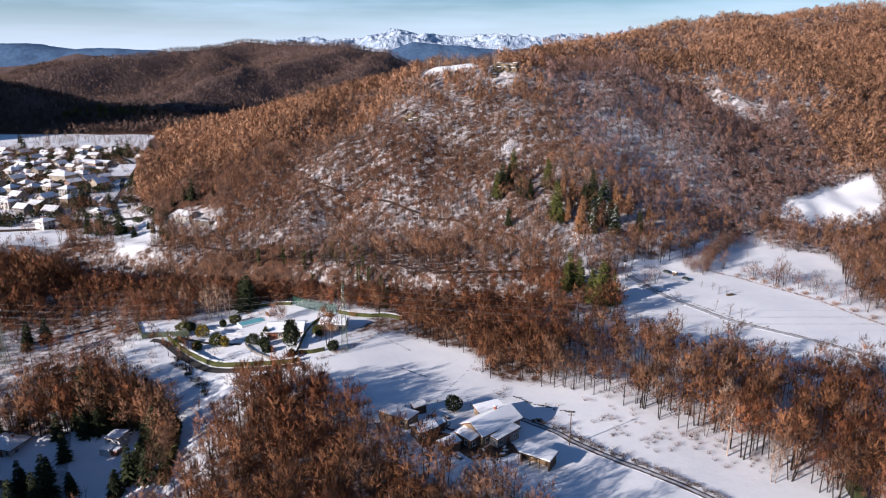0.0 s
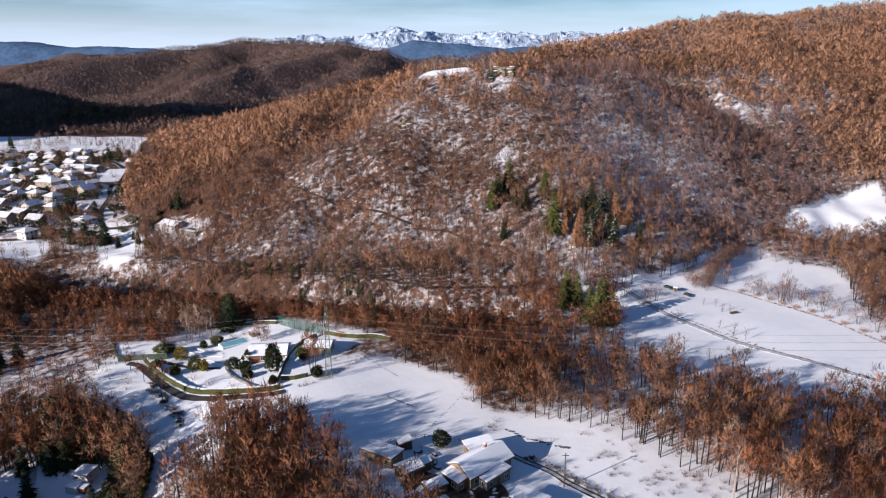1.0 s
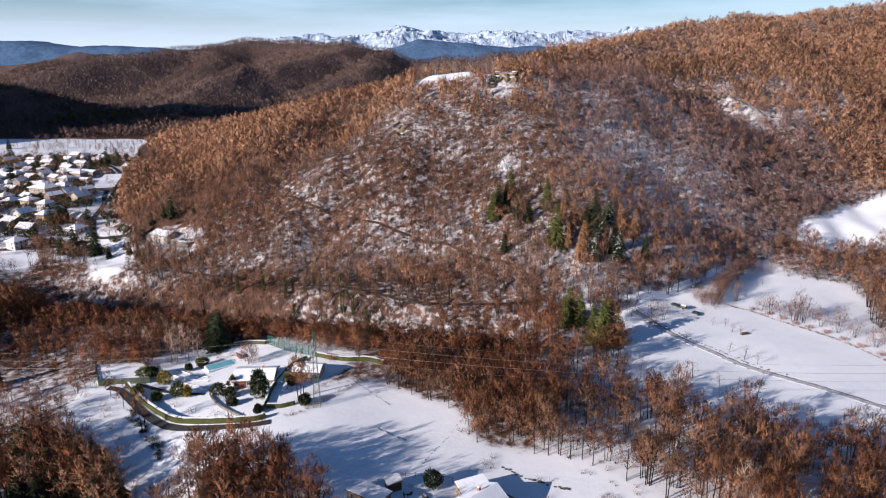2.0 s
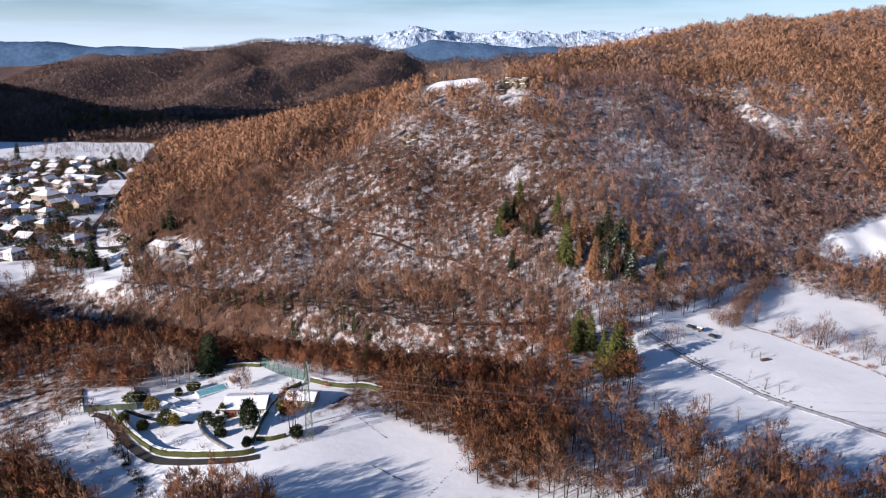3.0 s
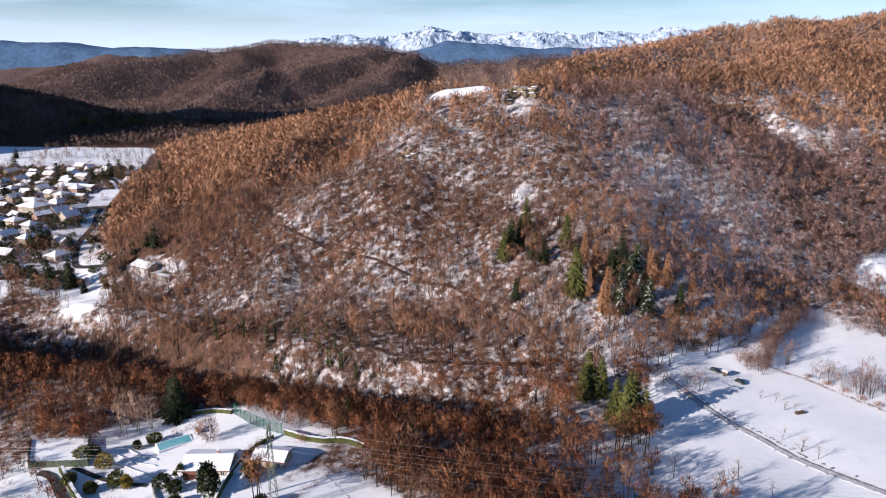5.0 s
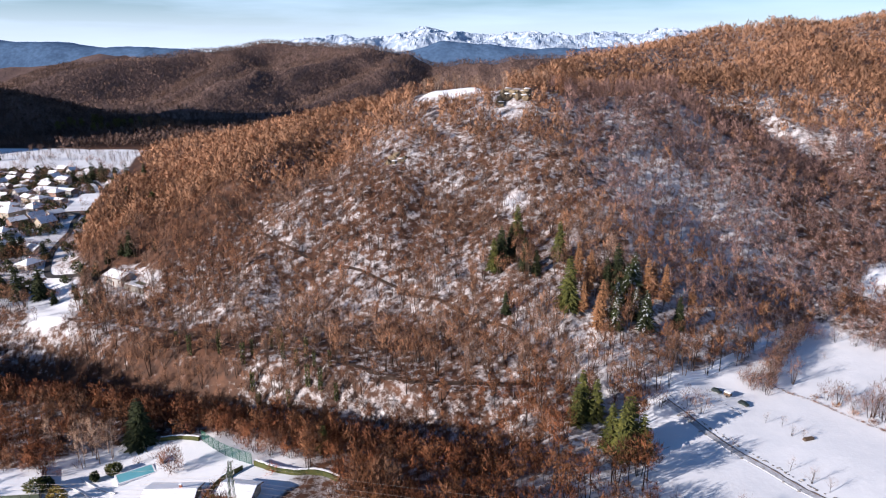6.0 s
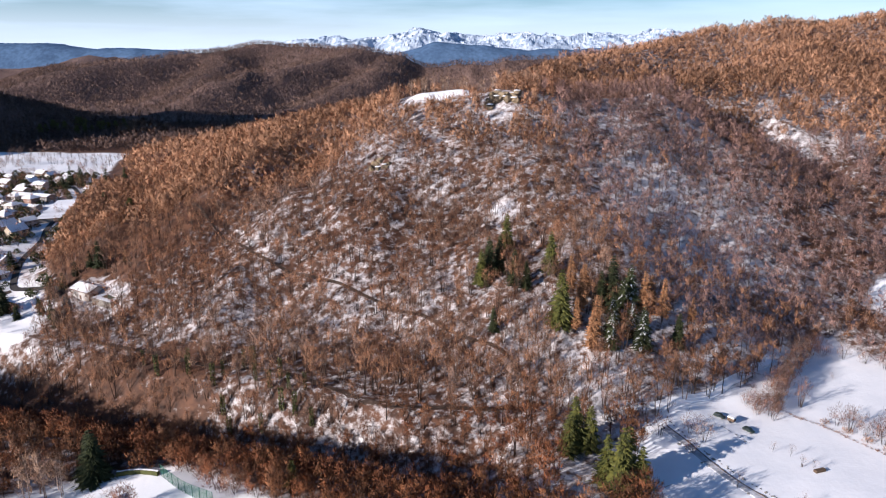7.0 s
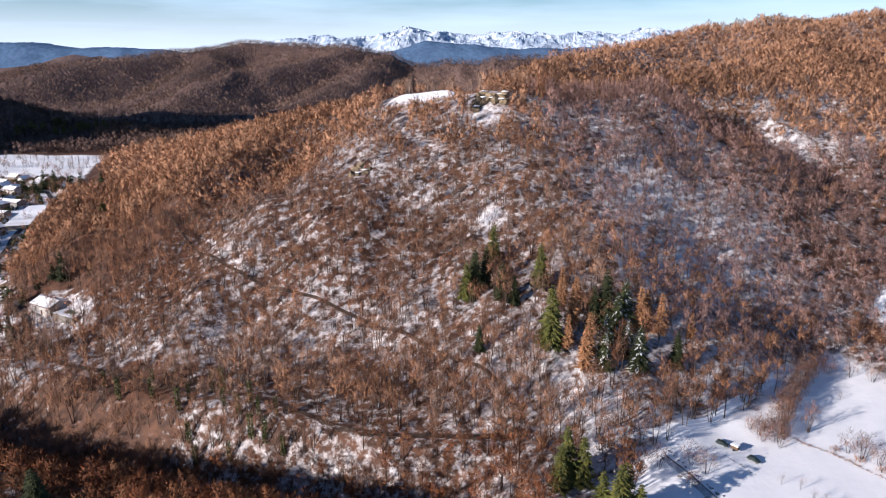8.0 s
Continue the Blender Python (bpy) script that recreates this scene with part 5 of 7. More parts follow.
for a, b in zip(corners[:2], corners[1:3]):
    n_p = 7
    for i in range(n_p):
        (ax0, ay0), (bx0, by0) = a, b
        f0, f1 = i / n_p, (i + 0.94) / n_p
        p0, p1 = Vector((ax0 + (bx0 - ax0) * f0, ay0 + (by0 - ay0) * f0, 0)), Vector((ax0 + (bx0 - ax0) * f1, ay0 + (by0 - ay0) * f1, 0))
        nrm = (p1 - p0).cross(Vector((0, 0, 1))).normalized() * 0.08
        bm = bmesh.new()
        vs = [bm.verts.new(v) for v in (p0 + nrm + Vector((0, 0, deck_top - 2.2)), p1 + nrm + Vector((0, 0, deck_top - 2.2)), p1 + nrm + Vector((0, 0, deck_top + 0.7)), p0 + nrm + Vector((0, 0, deck_top + 0.7)), p0 + nrm * 2 + Vector((0, 0, deck_top - 2.2)), p1 + nrm * 2 + Vector((0, 0, deck_top - 2.2)), p1 + nrm * 2 + Vector((0, 0, deck_top + 0.7)), p0 + nrm * 2 + Vector((0, 0, deck_top + 0.7)))]
        for f in ((0, 1, 2, 3), (7, 6, 5, 4), (0, 4, 5, 1), (1, 5, 6, 2), (2, 6, 7, 3), (3, 7, 4, 0)):
            bm.faces.new([vs[k] for k in f])
        bmesh.ops.recalc_face_normals(bm, faces=bm.faces[:])
        part("cladding_panel", bm, STEEL, deck, "grey-green cladding panel")

hedge([(-97, 226), (-91, 219.5), (-85.5, 214), (-80, 209.5), (-73, 205), (-61, 202), (-50, 200.5), (-46, 201.5)], 1.3, 1.5, "long clipped green hedge with a cap of snow")
hedge([(-48, 206), (-48.2, 212), (-48.6, 220), (-47.5, 229), (-46, 235), (-42, 240)], 0.9, 1.3, "dark clipped hedge between the two garden houses")
hedge([(-47, 207.5), (-43, 207), (-39, 208.5)], 1.0, 1.3, "short clipped green hedge at the garden's edge")
hedge([(-39, 242), (-34, 239.5), (-28, 238), (-21, 238.5), (-15, 236)], 1.1, 1.4, "curved green boundary hedge with a cap of snow")
hedge([(-72, 257), (-66, 257.5), (-60, 256)], 0.9, 1.2, "low green hedge behind the lawn with snow")
wall_line([(-68, 219), (-66, 215.5), (-61, 209.5), (-54, 203.5)], 0.45, 0.7, STONE, "grey stone retaining wall between garden terraces", False)
for pts in ([(-92, 236), (-86, 234.5), (-79, 231), (-72, 229)], [(-90, 232), (-83, 230), (-76, 226.5), (-70, 224)], [(-86, 239), (-80, 235), (-73, 232)]):
    wall_line(pts, 0.3, 0.16, STONE, "low stone terrace edge in the snowy lawn", True, "terrace_edge")
wall_line([(-95, 228), (-88, 225), (-80, 222), (-70, 220)], 1.4, 0.12, ASPHALT, "dark cleared garden path between terraces", False, "garden_path", "path")


def net_fence(points, tall, label):
    """Posts, rails and a real mesh of thin cords."""
    e = root_of("sports_net_fence", 0, 0, 0, 0, label, "fence")
    q, g = along(points, 2.2)
    for i, (x, y) in enumerate(q):
        z = ground_z(x, y)
        part("post", boxed(x - 0.05, x + 0.05, y - 0.05, y + 0.05, z - 0.4, z + tall), NET, e)
    for i in range(len(q) - 1):
        bm = bmesh.new()
        (ax1, ay1), (bx1, by1) = q[i], q[i + 1]
        za, zb = ground_z(ax1, ay1), ground_z(bx1, by1)
        for k in range(15):
            h0 = 0.1 + k * (tall - 0.15) / 14
            vs = [bm.verts.new(v) for v in ((ax1, ay1, za + h0), (bx1, by1, zb + h0), (bx1, by1, zb + h0 + 0.07), (ax1, ay1, za + h0 + 0.07))]
            bm.faces.new(vs)
        for k in range(8):
            f = (k + 0.5) / 8
            x, y, z = ax1 + (bx1 - ax1) * f, ay1 + (by1 - ay1) * f, za + (zb - za) * f
            dx, dy = (bx1 - ax1) * 0.014, (by1 - ay1) * 0.014
            bm.faces.new([bm.verts.new(v) for v in ((x - dx, y - dy, z + 0.1), (x + dx, y + dy, z + 0.1), (x + dx, y + dy, z + tall), (x - dx, y - dy, z + tall))])
        part("net_panel", bm, NET, e, "green cord netting")


net_fence([(-59, 255.5), (-54, 251), (-49, 247), (-44, 244), (-40, 242)], 3.6, "tall green sports net along the lawn")


def evergreen(kind, seed, tall, wide, x, y, mat, label, leaf=0.34, n=520, group=""):
    stand(kind, tree_meshes(shrub_data(seed, tall, wide, leaf, n), ("stem", "foliage"), (BARK, mat)), x, y, 1, seed * 40, label, "shrub", group)


for i, (x, y, t, w, m, lab) in enumerate((
        (-94, 232, 3.6, 2.6, PINE, "large rounded olive-green shrub on the snowy lawn"), (-92.5, 234, 3.0, 2.0, NEEDLE, "rounded dark green shrub on the snowy lawn"),
        (-86, 228, 4.6, 2.3, YELLOW, "yellow-green rounded evergreen by the path"), (-78.5, 220, 4.4, 2.1, PINE, "dark olive rounded evergreen by the path"),
        (-75.5, 219.5, 3.4, 1.4, YELLOW, "bright yellow upright shrub by the path"), (-65.5, 219, 3.4, 2.3, NEEDLE, "dark spreading evergreen above the wall"),
        (-61, 216.5, 3.0, 1.8, NEEDLE, "dark green rounded shrub in the snow"), (-58.5, 211, 2.4, 1.6, NEEDLE, "low dark green shrub in the snow"),
        (-78, 241, 2.8, 2.1, PINE, "rounded olive-green bush beside the pool"), (-81.5, 238, 2.4, 1.1, NEEDLE, "small dark conical bush beside the pool"),
        (-92, 221, 2.6, 1.8, PINE, "olive-green shrub inside the hedge"), (-84.5, 218, 2.4, 1.7, PINE, "olive-green shrub inside the hedge"),
        (-36, 208.5, 2.8, 2.0, NEEDLE, "dark round bush at the garden's edge"), (3, 168.5, 4.0, 2.1, NEEDLE, "dark round evergreen bush at the farm"),
        (-44, 225, 2.2, 1.9, PINE, "scruffy green shrub beside the garden house"), (-43, 222, 1.6, 1.5, NEEDLE, "low dark shrub beside the garden house"),
        (-49, 204.5, 2.6, 1.0, NEEDLE, "small dark conical bush by the hedge"))):
    evergreen("shrub", 80 + i, t * 1.1, w * 1.15, x, y, m, lab, 0.36, 900)
stand("cedar", tree_meshes(shrub_data(91, 9.0, 3.0, 0.5, 1500), ("trunk", "foliage"), (BARK, NEEDLE)), -51.0, 214.0, 1, 20, "broad dark evergreen tree before the villa", "tree")
stand("umbrella_pine", tree_meshes(pine(92, 4.8, 1.8, 18), ("trunk", "foliage"), (BARK, PINE)), -61.5, 221.5, 1, 0, "small flat-topped pine by the villa", "tree")
stand("ornamental_tree", tree_meshes(wood_tree(93, 7.5, 3.9, 3, 1200, (0.28, 0.9), 0.14, 16, 0.36), ("trunk", "crown"), (BARK, TWIG_WARM)), -61.5, 240.5, 1, 0, "round reddish leafless tree on the lawn", "tree")
stand("dark_fir", tree_meshes(conifer(94, 16, 5.2, 18, 11, 0.3, 0.04), ("trunk", "foliage"), (BARK, NEEDLE)), -77, 255.5, 1, 0, "tall dark fir behind the lawn", "tree")
stand("dark_fir", tree_meshes(conifer(95, 13, 4.6, 16, 10, 0.3, 0.04), ("trunk", "foliage"), (BARK, NEEDLE)), -80, 259, 1, 0, "tall dark fir behind the lawn", "tree")
birch = [tree_meshes(wood_tree(s, t, 2.3, st, 420, (0.24, 1.2), 0.3, 10, 0.36), ("trunk", "crown"), (BARK_PALE, TWIG_PALE)) for s, t, st in ((101, 14, 1), (102, 12.5, 2), (103, 13, 1))]
for i, (x, y) in enumerate(((-91, 246.5), (-88, 244), (-86.5, 248), (-84.5, 246), (-82.5, 249), (-89, 250), (-85, 251.5), (-100, 250), (-92, 251))):
    stand("birch", birch[i % 3], x, y, 0.85 + 0.12 * (i % 3), i * 70, "slender pale birch behind the snowy lawn", "tree", "birches by the garden")
for i, (x, y) in enumerate(((89, 149), (76, 149), (72, 158), (75, 136), (96, 140), (69, 147), (100, 150))):
    stand("birch", birch[(i + 1) % 3], x, y, 1.0 + 0.1 * (i % 3), i * 50, "pale leafless birch in the low wood", "tree", "birches of the low wood")
edge_tree = [tree_meshes(wood_tree(s, t, 3.8, 3, 950, (0.34, 1.0), 0.14, 14, 0.38), ("trunk", "crown"), (BARK, m)) for s, t, m in ((111, 7.6, TWIG_RED), (112, 6.8, TWIG_NEAR_RED), (113, 8.2, TWIG_NEAR_RED))]
for i, (x, y) in enumerate(((-57, 260), (-52, 257), (-53, 260), (-46, 253), (-47, 257), (-41, 248), (-36, 246), (-35, 251), (-30, 245), (-25, 246), (-28, 250), (-18, 243), (-12, 238), (-10, 243), (-5, 236), (-2, 231), (3, 229), (5, 222), (9, 216), (11, 210), (-14, 233), (-8, 229), (0, 224), (-104, 247), (-108, 244), (-112, 246), (-116, 249), (-120, 246), (-101, 241), (-97, 240))):
    stand("bushy_tree", edge_tree[i % 3], x, y, 0.85 + 0.1 * ((i * 7) % 4), i * 67, "dense russet leafless tree at the garden's edge", "tree", "trees at the garden's edge")
stand("bare_shrub", tree_meshes(thicket(121, 2.6, 1.8, 90), ("stem", "crown"), (BARK, RUSSET)), -33.5, 238.3, 1, 0, "small orange-leaved shrub by the boundary hedge", "shrub")
for i, (x, y) in enumerate(((-93, 240), (-73.5, 246), (-45, 238), (-90, 244), (-70, 248), (-41, 221), (-42, 217), (-37, 222), (-62, 206), (-70, 209), (-77, 213), (-104, 214), (-100, 206), (-92, 203), (-108, 220), (-97, 211), (-96, 208), (-99, 214), (-88, 199), (-84, 196))):
    stand("bare_shrub", tree_meshes(thicket(122 + i, 2.0, 1.7, 110, 0.1), ("stem", "crown"), (BARK, TWIG_WARM if i < 8 else TWIG_GREY)), x, y, 1, 0, "low leafless shrub in the snow", "shrub", "garden shrubs")
stand("spruce", tree_meshes(conifer(131, 8.5, 2.3, 12, 8, 0.25, 0.1), ("trunk", "foliage"), (BARK, PINE)), -22, 249, 1, 0, "single green spruce in the dark ravine", "tree")


# ---------------------------------------------------------------- the power line
def bar(bm, a, b, r):
    a, b = Vector(a), Vector(b)
    d = (b - a)
    m = Matrix.Translation((a + b) / 2) @ d.to_track_quat("Z", "Y").to_matrix().to_4x4()
    bmesh.ops.create_cone(bm, cap_ends=True, segments=4, radius1=r, radius2=r, depth=d.length, matrix=m)


def pylon(x, y, tall, label):
    """A lattice mast: four legs, cross braces, three arms with insulators."""
    e = root_of("power_pylon", x, y, 4, None, label, "pylon")
    foot, top = 1.0, 0.4
    half = lambda h: foot + (top - foot) * min(1, h / (tall * 0.8))
    for sx, sy in ((-1, -1), (1, -1), (1, 1), (-1, 1)):
        bm = bmesh.new()
        bar(bm, (sx * foot, sy * foot, -0.6), (sx * top, sy * top, tall * 0.8), 0.07)
        bar(bm, (sx * top, sy * top, tall * 0.8), (sx * 0.2, sy * 0.2, tall), 0.08)
        part("leg", bm, STEEL, e)
    hs = np.linspace(0, tall * 0.95, 13)
    for h0, h1 in zip(hs[:-1], hs[1:]):
        a, b = half(h0), half(h1)
        for (p, q), (r, s) in (((-1, -1), (1, -1)), ((1, -1), (1, 1)), ((1, 1), (-1, 1)), ((-1, 1), (-1, -1))):
            for k in (0, 1):
                bm = bmesh.new()
                c, d = ((p, q), (r, s)) if k else ((r, s), (p, q))
                bar(bm, (c[0] * a, c[1] * a, h0), (d[0] * b, d[1] * b, h1), 0.032)
                part("brace", bm, STEEL, e)
    for h in (tall * 0.74, tall * 0.84, tall * 0.94):
        bm = bmesh.new()
        for s in (-1, 1):
            bar(bm, (0, s * 0.2, h + 0.5), (0, s * 2.6, h), 0.07)
            bar(bm, (0, s * 0.2, h - 0.3), (0, s * 2.6, h), 0.06)
        arm = part("cross_arm", bm, STEEL, e)
        for s in (-1, 1):
            bm = bmesh.new()
            bar(bm, (0, s * 2.55, h - 0.95), (0, s * 2.55, h - 0.06), 0.09)
            part("insulator", bm, FRAME, arm, "pale insulator string")
    return e


PYLONS = [(-270, 223), (-149, 215), (-32, 207), (190, 192)]
for x, y in PYLONS:
    pylon(x, y, 24, "slender green steel lattice pylon carrying cables")
for side in (-2.55, 2.55):
    for h in (24 * 0.74, 24 * 0.84, 24 * 0.94):
        bm = bmesh.new()
        for (ax2, ay2), (bx2, by2) in zip(PYLONS[:-1], PYLONS[1:]):
            za, zb = ground_z(ax2, ay2) + h - 0.95, ground_z(bx2, by2) + h - 0.95
            last = None
            for i in range(25):
                f = i / 24
                p = (ax2 + (bx2 - ax2) * f, ay2 + (by2 - ay2) * f + side, za + (zb - za) * f - 4 * f * (1 - f) * (5.0 if bx2 > 0 else 3.0))
                if last:
                    bar(bm, last, p, 0.02)
                last = p
        tagged(part("power_cable", bm, CABLE, None), "thin aluminium power cable hung between pylons", "cable", "power cables")

# ---------------------------------------------------------------- the farm
house(12.3, 157.6, 41, 13.5, 7.6, 3.9, 2.0, PLASTER[2], "gable", "old plastered farmhouse with steep snow-covered roof", wins=4, floors=1, over=0.7, kind="farmhouse", z=-4.2)
house(6.6, 152.6, 41, 4.2, 5.6, 2.3, 0.7, WOOD, "mono", "lean-to shed with snowy roof beside the farmhouse", wins=2, over=0.3, chimney=False, kind="lean_to", cat="shed")
house(15.0, 153.6, 41, 7.6, 4.0, 2.5, 0.5, PLASTER[4], "mono", "low annexe with snowy flat roof beside the farmhouse", wins=3, over=0.4, chimney=False, kind="annexe", cat="annexe")
house(12.4, 165.6, 20, 6.8, 4.6, 2.5, 0.5, PLASTER[2], "mono", "small ochre outbuilding with snowy roof", wins=2, over=0.4, chimney=False, kind="outbuilding", cat="outbuilding")
house(-11.8, 162.8, -34, 9.5, 4.6, 2.4, 0.4, PLASTER[2], "mono", "long low outbuilding with snow-covered roof", wins=3, over=0.4, chimney=False, kind="outbuilding", cat="outbuilding")
house(-4.8, 155.8, 36, 5.4, 4.2, 2.6, 0.9, WOOD, "gable", "dark timber shed with snowy roof", wins=2, over=0.4, chimney=False, kind="shed", cat="shed")
house(-1.8, 158.4, 36, 3.6, 3.0, 2.2, 0.6, WOOD, "gable", "small dark timber shed with snowy roof", wins=1, over=0.3, chimney=False, kind="shed", cat="shed")
house(1.6, 149.4, 30, 4.4, 3.2, 2.0, 0.5, WOOD, "mono", "small dark hut with half-cleared snowy roof", wins=1, over=0.3, chimney=False, kind="shed", cat="shed")
house(-6.6, 167.8, 20, 3.4, 3.0, 1.9, 0.5, WOOD, "mono", "tiny dark garden hut with snow on its roof", wins=1, over=0.3, chimney=False, kind="shed", cat="shed")

barn = root_of("wood_store", 22.6, 143.6, -32, None, "open-fronted timber wood store with snowy roof", "shed")
part("back_wall", boxed(-3.7, 3.7, 1.95, 2.1, -0.8, 2.9), WOOD, barn)
for s in (-1, 1):
    part("side_wall", boxed(s * 3.7 - 0.07, s * 3.7 + 0.07, -1.9, 1.94, -0.8, 2.6), WOOD, barn)
for x in (-3.5, -1.2, 1.2, 3.5):
    part("post", boxed(x - 0.1, x + 0.1, -2.1, -1.9, -0.8, 2.4), WOOD, barn)
rfo = part("roof", boxed(-4.2, 4.2, -2.7, 2.5, 2.92, 3.05), WOOD, barn)
part("snow_cover", boxed(-4.1, 4.1, -2.6, 2.4, 3.055, 3.3, bevel=0.08), SNOW, rfo, "thick snow lying on the roof")
logs = bmesh.new()
for i in range(30):
    for j in range(5):
        bmesh.ops.create_cone(logs, cap_ends=True, segments=5, radius1=0.14, radius2=0.14, depth=1.4, matrix=pose(-3.3 + i * 0.225 + 0.1 * (j % 2), 0.6, 0.1 + j * 0.25, 90, 0, 0))
part("log_stack", logs, WOOD_PALE, barn, "stack of pale split logs")

for i, (x, y, m, lab) in enumerate(((-6, 159, PAINT_RED, "red barrel standing by the outbuildings"), (-3.5, 162, WOOD, "dark wooden crate by the outbuildings"), (0.5, 161.5, WOOD, "dark wooden crate by the outbuildings"), (24, 163, WOOD, "dark wooden post stump beside the track"), (25.4, 163.4, WOOD, "dark wooden post stump beside the track"))):
    bm = bmesh.new()
    bmesh.ops.create_cone(bm, cap_ends=True, segments=14, radius1=0.55, radius2=0.5, depth=1.1)
    bmesh.ops.bevel(bm, geom=bm.edges[:], offset=0.06, segments=1, affect="EDGES")
    e = root_of("barrel" if i == 0 else "crate" if i < 3 else "stump", x, y, i * 30, ground_z(x, y) + 0.5, lab, "barrel" if i == 0 else "crate" if i < 3 else "stump")
    part("body", bm, m, e)
    part("snow_cover", boxed(-0.4, 0.4, -0.4, 0.4, 0.551, 0.68, bevel=0.06), SNOW, e)
tp = root_of("utility_pole", 31.5, 151.5, 0, None, "tall thin wooden utility pole beside the track", "pole")
bm = bmesh.new()
bmesh.ops.create_cone(bm, cap_ends=True, segments=8, radius1=0.16, radius2=0.11, depth=9.6, matrix=Matrix.Translation((0, 0, 4.3)))
part("pole_shaft", bm, WOOD, tp)
part("cross_bar", boxed(-0.8, 0.8, -0.06, 0.06, 8.4, 8.55), WOOD, tp)
SMALL_SHRUB = [tree_meshes(thicket(140 + s, 1.8, 1.5, 90, 0.1), ("stem", "crown"), (BARK, TWIG_GREY)) for s in range(3)]
for i in range(34):
    r = random.Random(900 + i)
    x, y = (33 + r.uniform(-6, 22), 168 + r.uniform(-14, 8)) if i < 20 else (r.uniform(-14, 4), r.uniform(154, 170))
    if i < 10:
        f = i / 9
        x, y = 27 + 24 * f + 1.8, 160.5 - 22 * f + 1.2
    stand("bare_shrub", SMALL_SHRUB[i % 3], x, y, r.uniform(0.35, 0.8), r.uniform(0, 360), "small dark leafless bush poking out of snow", "shrub", "farm bushes")

# ---------------------------------------------------------------- lower houses and their evergreens
low = house(-92.3, 173.0, -12, 6.4, 6.2, 5.0, 0.5, PLASTER[1], "mono", "white two-storey house with snowy sloping roof", wins=2, floors=2, over=0.4, kind="house", chimney=False)
low.scale = (0.7, 0.7, 0.7)
part("annexe", boxed(-3.2, 1.4, -7.4, -3.15, -2.0, 2.4, bevel=0.05), PLASTER[1], low, "white flat annexe")
part("snow_cover", boxed(-3.3, 1.5, -7.5, -3.2, 2.41, 2.65, bevel=0.06), SNOW, low)
part("brick_bay", boxed(1.45, 4.2, -6.4, -3.15, -2.0, 2.0, bevel=0.03), BRICK, low, "red brick bay")
part("snow_cover", boxed(1.42, 4.3, -6.5, -3.2, 2.01, 2.22, bevel=0.06), SNOW, low)
house(-125.0, 174.5, -14, 8.5, 6.6, 2.8, 1.6, PLASTER[1], "hip", "white house with snowy hipped roof among conifers", wins=4, over=0.7)
house(-113, 157, -16, 6.5, 4.0, 2.1, 0.3, PLASTER[4], "mono", "low garage with snow-covered flat roof", wins=2, over=0.4, chimney=False, kind="garage", cat="garage")
fir_mesh = [tree_meshes(conifer(s, t, w, 15, 8, 0.28, 0.05), ("trunk", "foliage"), (BARK, NEEDLE)) for s, t, w in ((141, 9, 2.4), (142, 12, 3.0), (143, 7, 2.0))]
for i, (x, y, s) in enumerate(((-82, 149.5, 0.9), (-100, 150, 1.1), (-95, 152, 0.9), (-99, 178, 1.0), (-96, 181, 0.95), (-92, 182, 1.0), (-103, 176, 0.9), (-111, 176, 0.8), (-106, 180, 1.0), (-85, 174, 0.8), (-82, 168, 0.9), (-79, 162, 0.8), (-77, 156, 0.85), (-104, 166, 0.8), (-126, 184, 0.9), (-131, 180, 0.9), (-100, 184, 1.0), (-88, 180, 0.85), (-104, 158, 0.8), (-99, 144, 1.0), (-150, 228, 1.0), (-152, 233, 1.1), (-147, 236, 0.9))):
    stand("dark_fir", fir_mesh[i % 3], x, y, s, i * 50, "dense dark green fir beside the lower houses", "tree", "firs by the lower houses")
for i in range(20):
    f = i / 19
    evergreen("shrub", 400 + i % 5, 3.2, 1.5, -77 + 8 * f + math.sin(i * 2.3) * 0.6, 177 - 30 * f, PINE if i % 3 == 0 else NEEDLE, "ragged dark green evergreen bush beside the snowy strip", 0.4, 420, "bushes by the strip")
hedge([(90, 128), (91.5, 134), (97, 140), (108, 143)], 2.0, 2.8, "tall dark clipped conifer hedge at the field corner", False, NEEDLE)

# ---------------------------------------------------------------- meadow: cars, trees, posts
SMALL = [tree_meshes(bare_tree(s, t, w, 11, 260, 0.045, 0.25, st), ("trunk", "crown"), (BARK, TWIG_GREY)) for s, t, w, st in ((151, 5.0, 1.6, 1), (152, 4.4, 1.5, 1), (153, 5.5, 1.8, 2))]
for i, (x, y, s) in enumerate(((91, 253, 1.1), (104, 246, 1.0), (107, 240, 1.15), (110, 237, 1.0), (114, 261, 0.9), (84, 226, 1.4), (68, 226, 1.5), (145, 314, 0.7), (112, 263, 0.8), (111, 268, 0.8), (107, 270, 0.8), (78, 222, 1.3), (90, 218, 1.2))):
    stand("young_tree", SMALL[i % 3], x, y, s, i * 77, "small leafless tree standing in the snowy meadow", "tree", "meadow trees")
ROW = [tree_meshes(wood_tree(s, t, w, st + 1, 440, (0.18, 1.0), 0.18, 12, 0.36), ("trunk", "crown"), (BARK, m)) for s, t, w, st, m in ((161, 6.5, 3.6, 3, TWIG_WARM), (162, 8, 3.6, 2, TWIG_GREY), (163, 7, 3.4, 3, TWIG))]
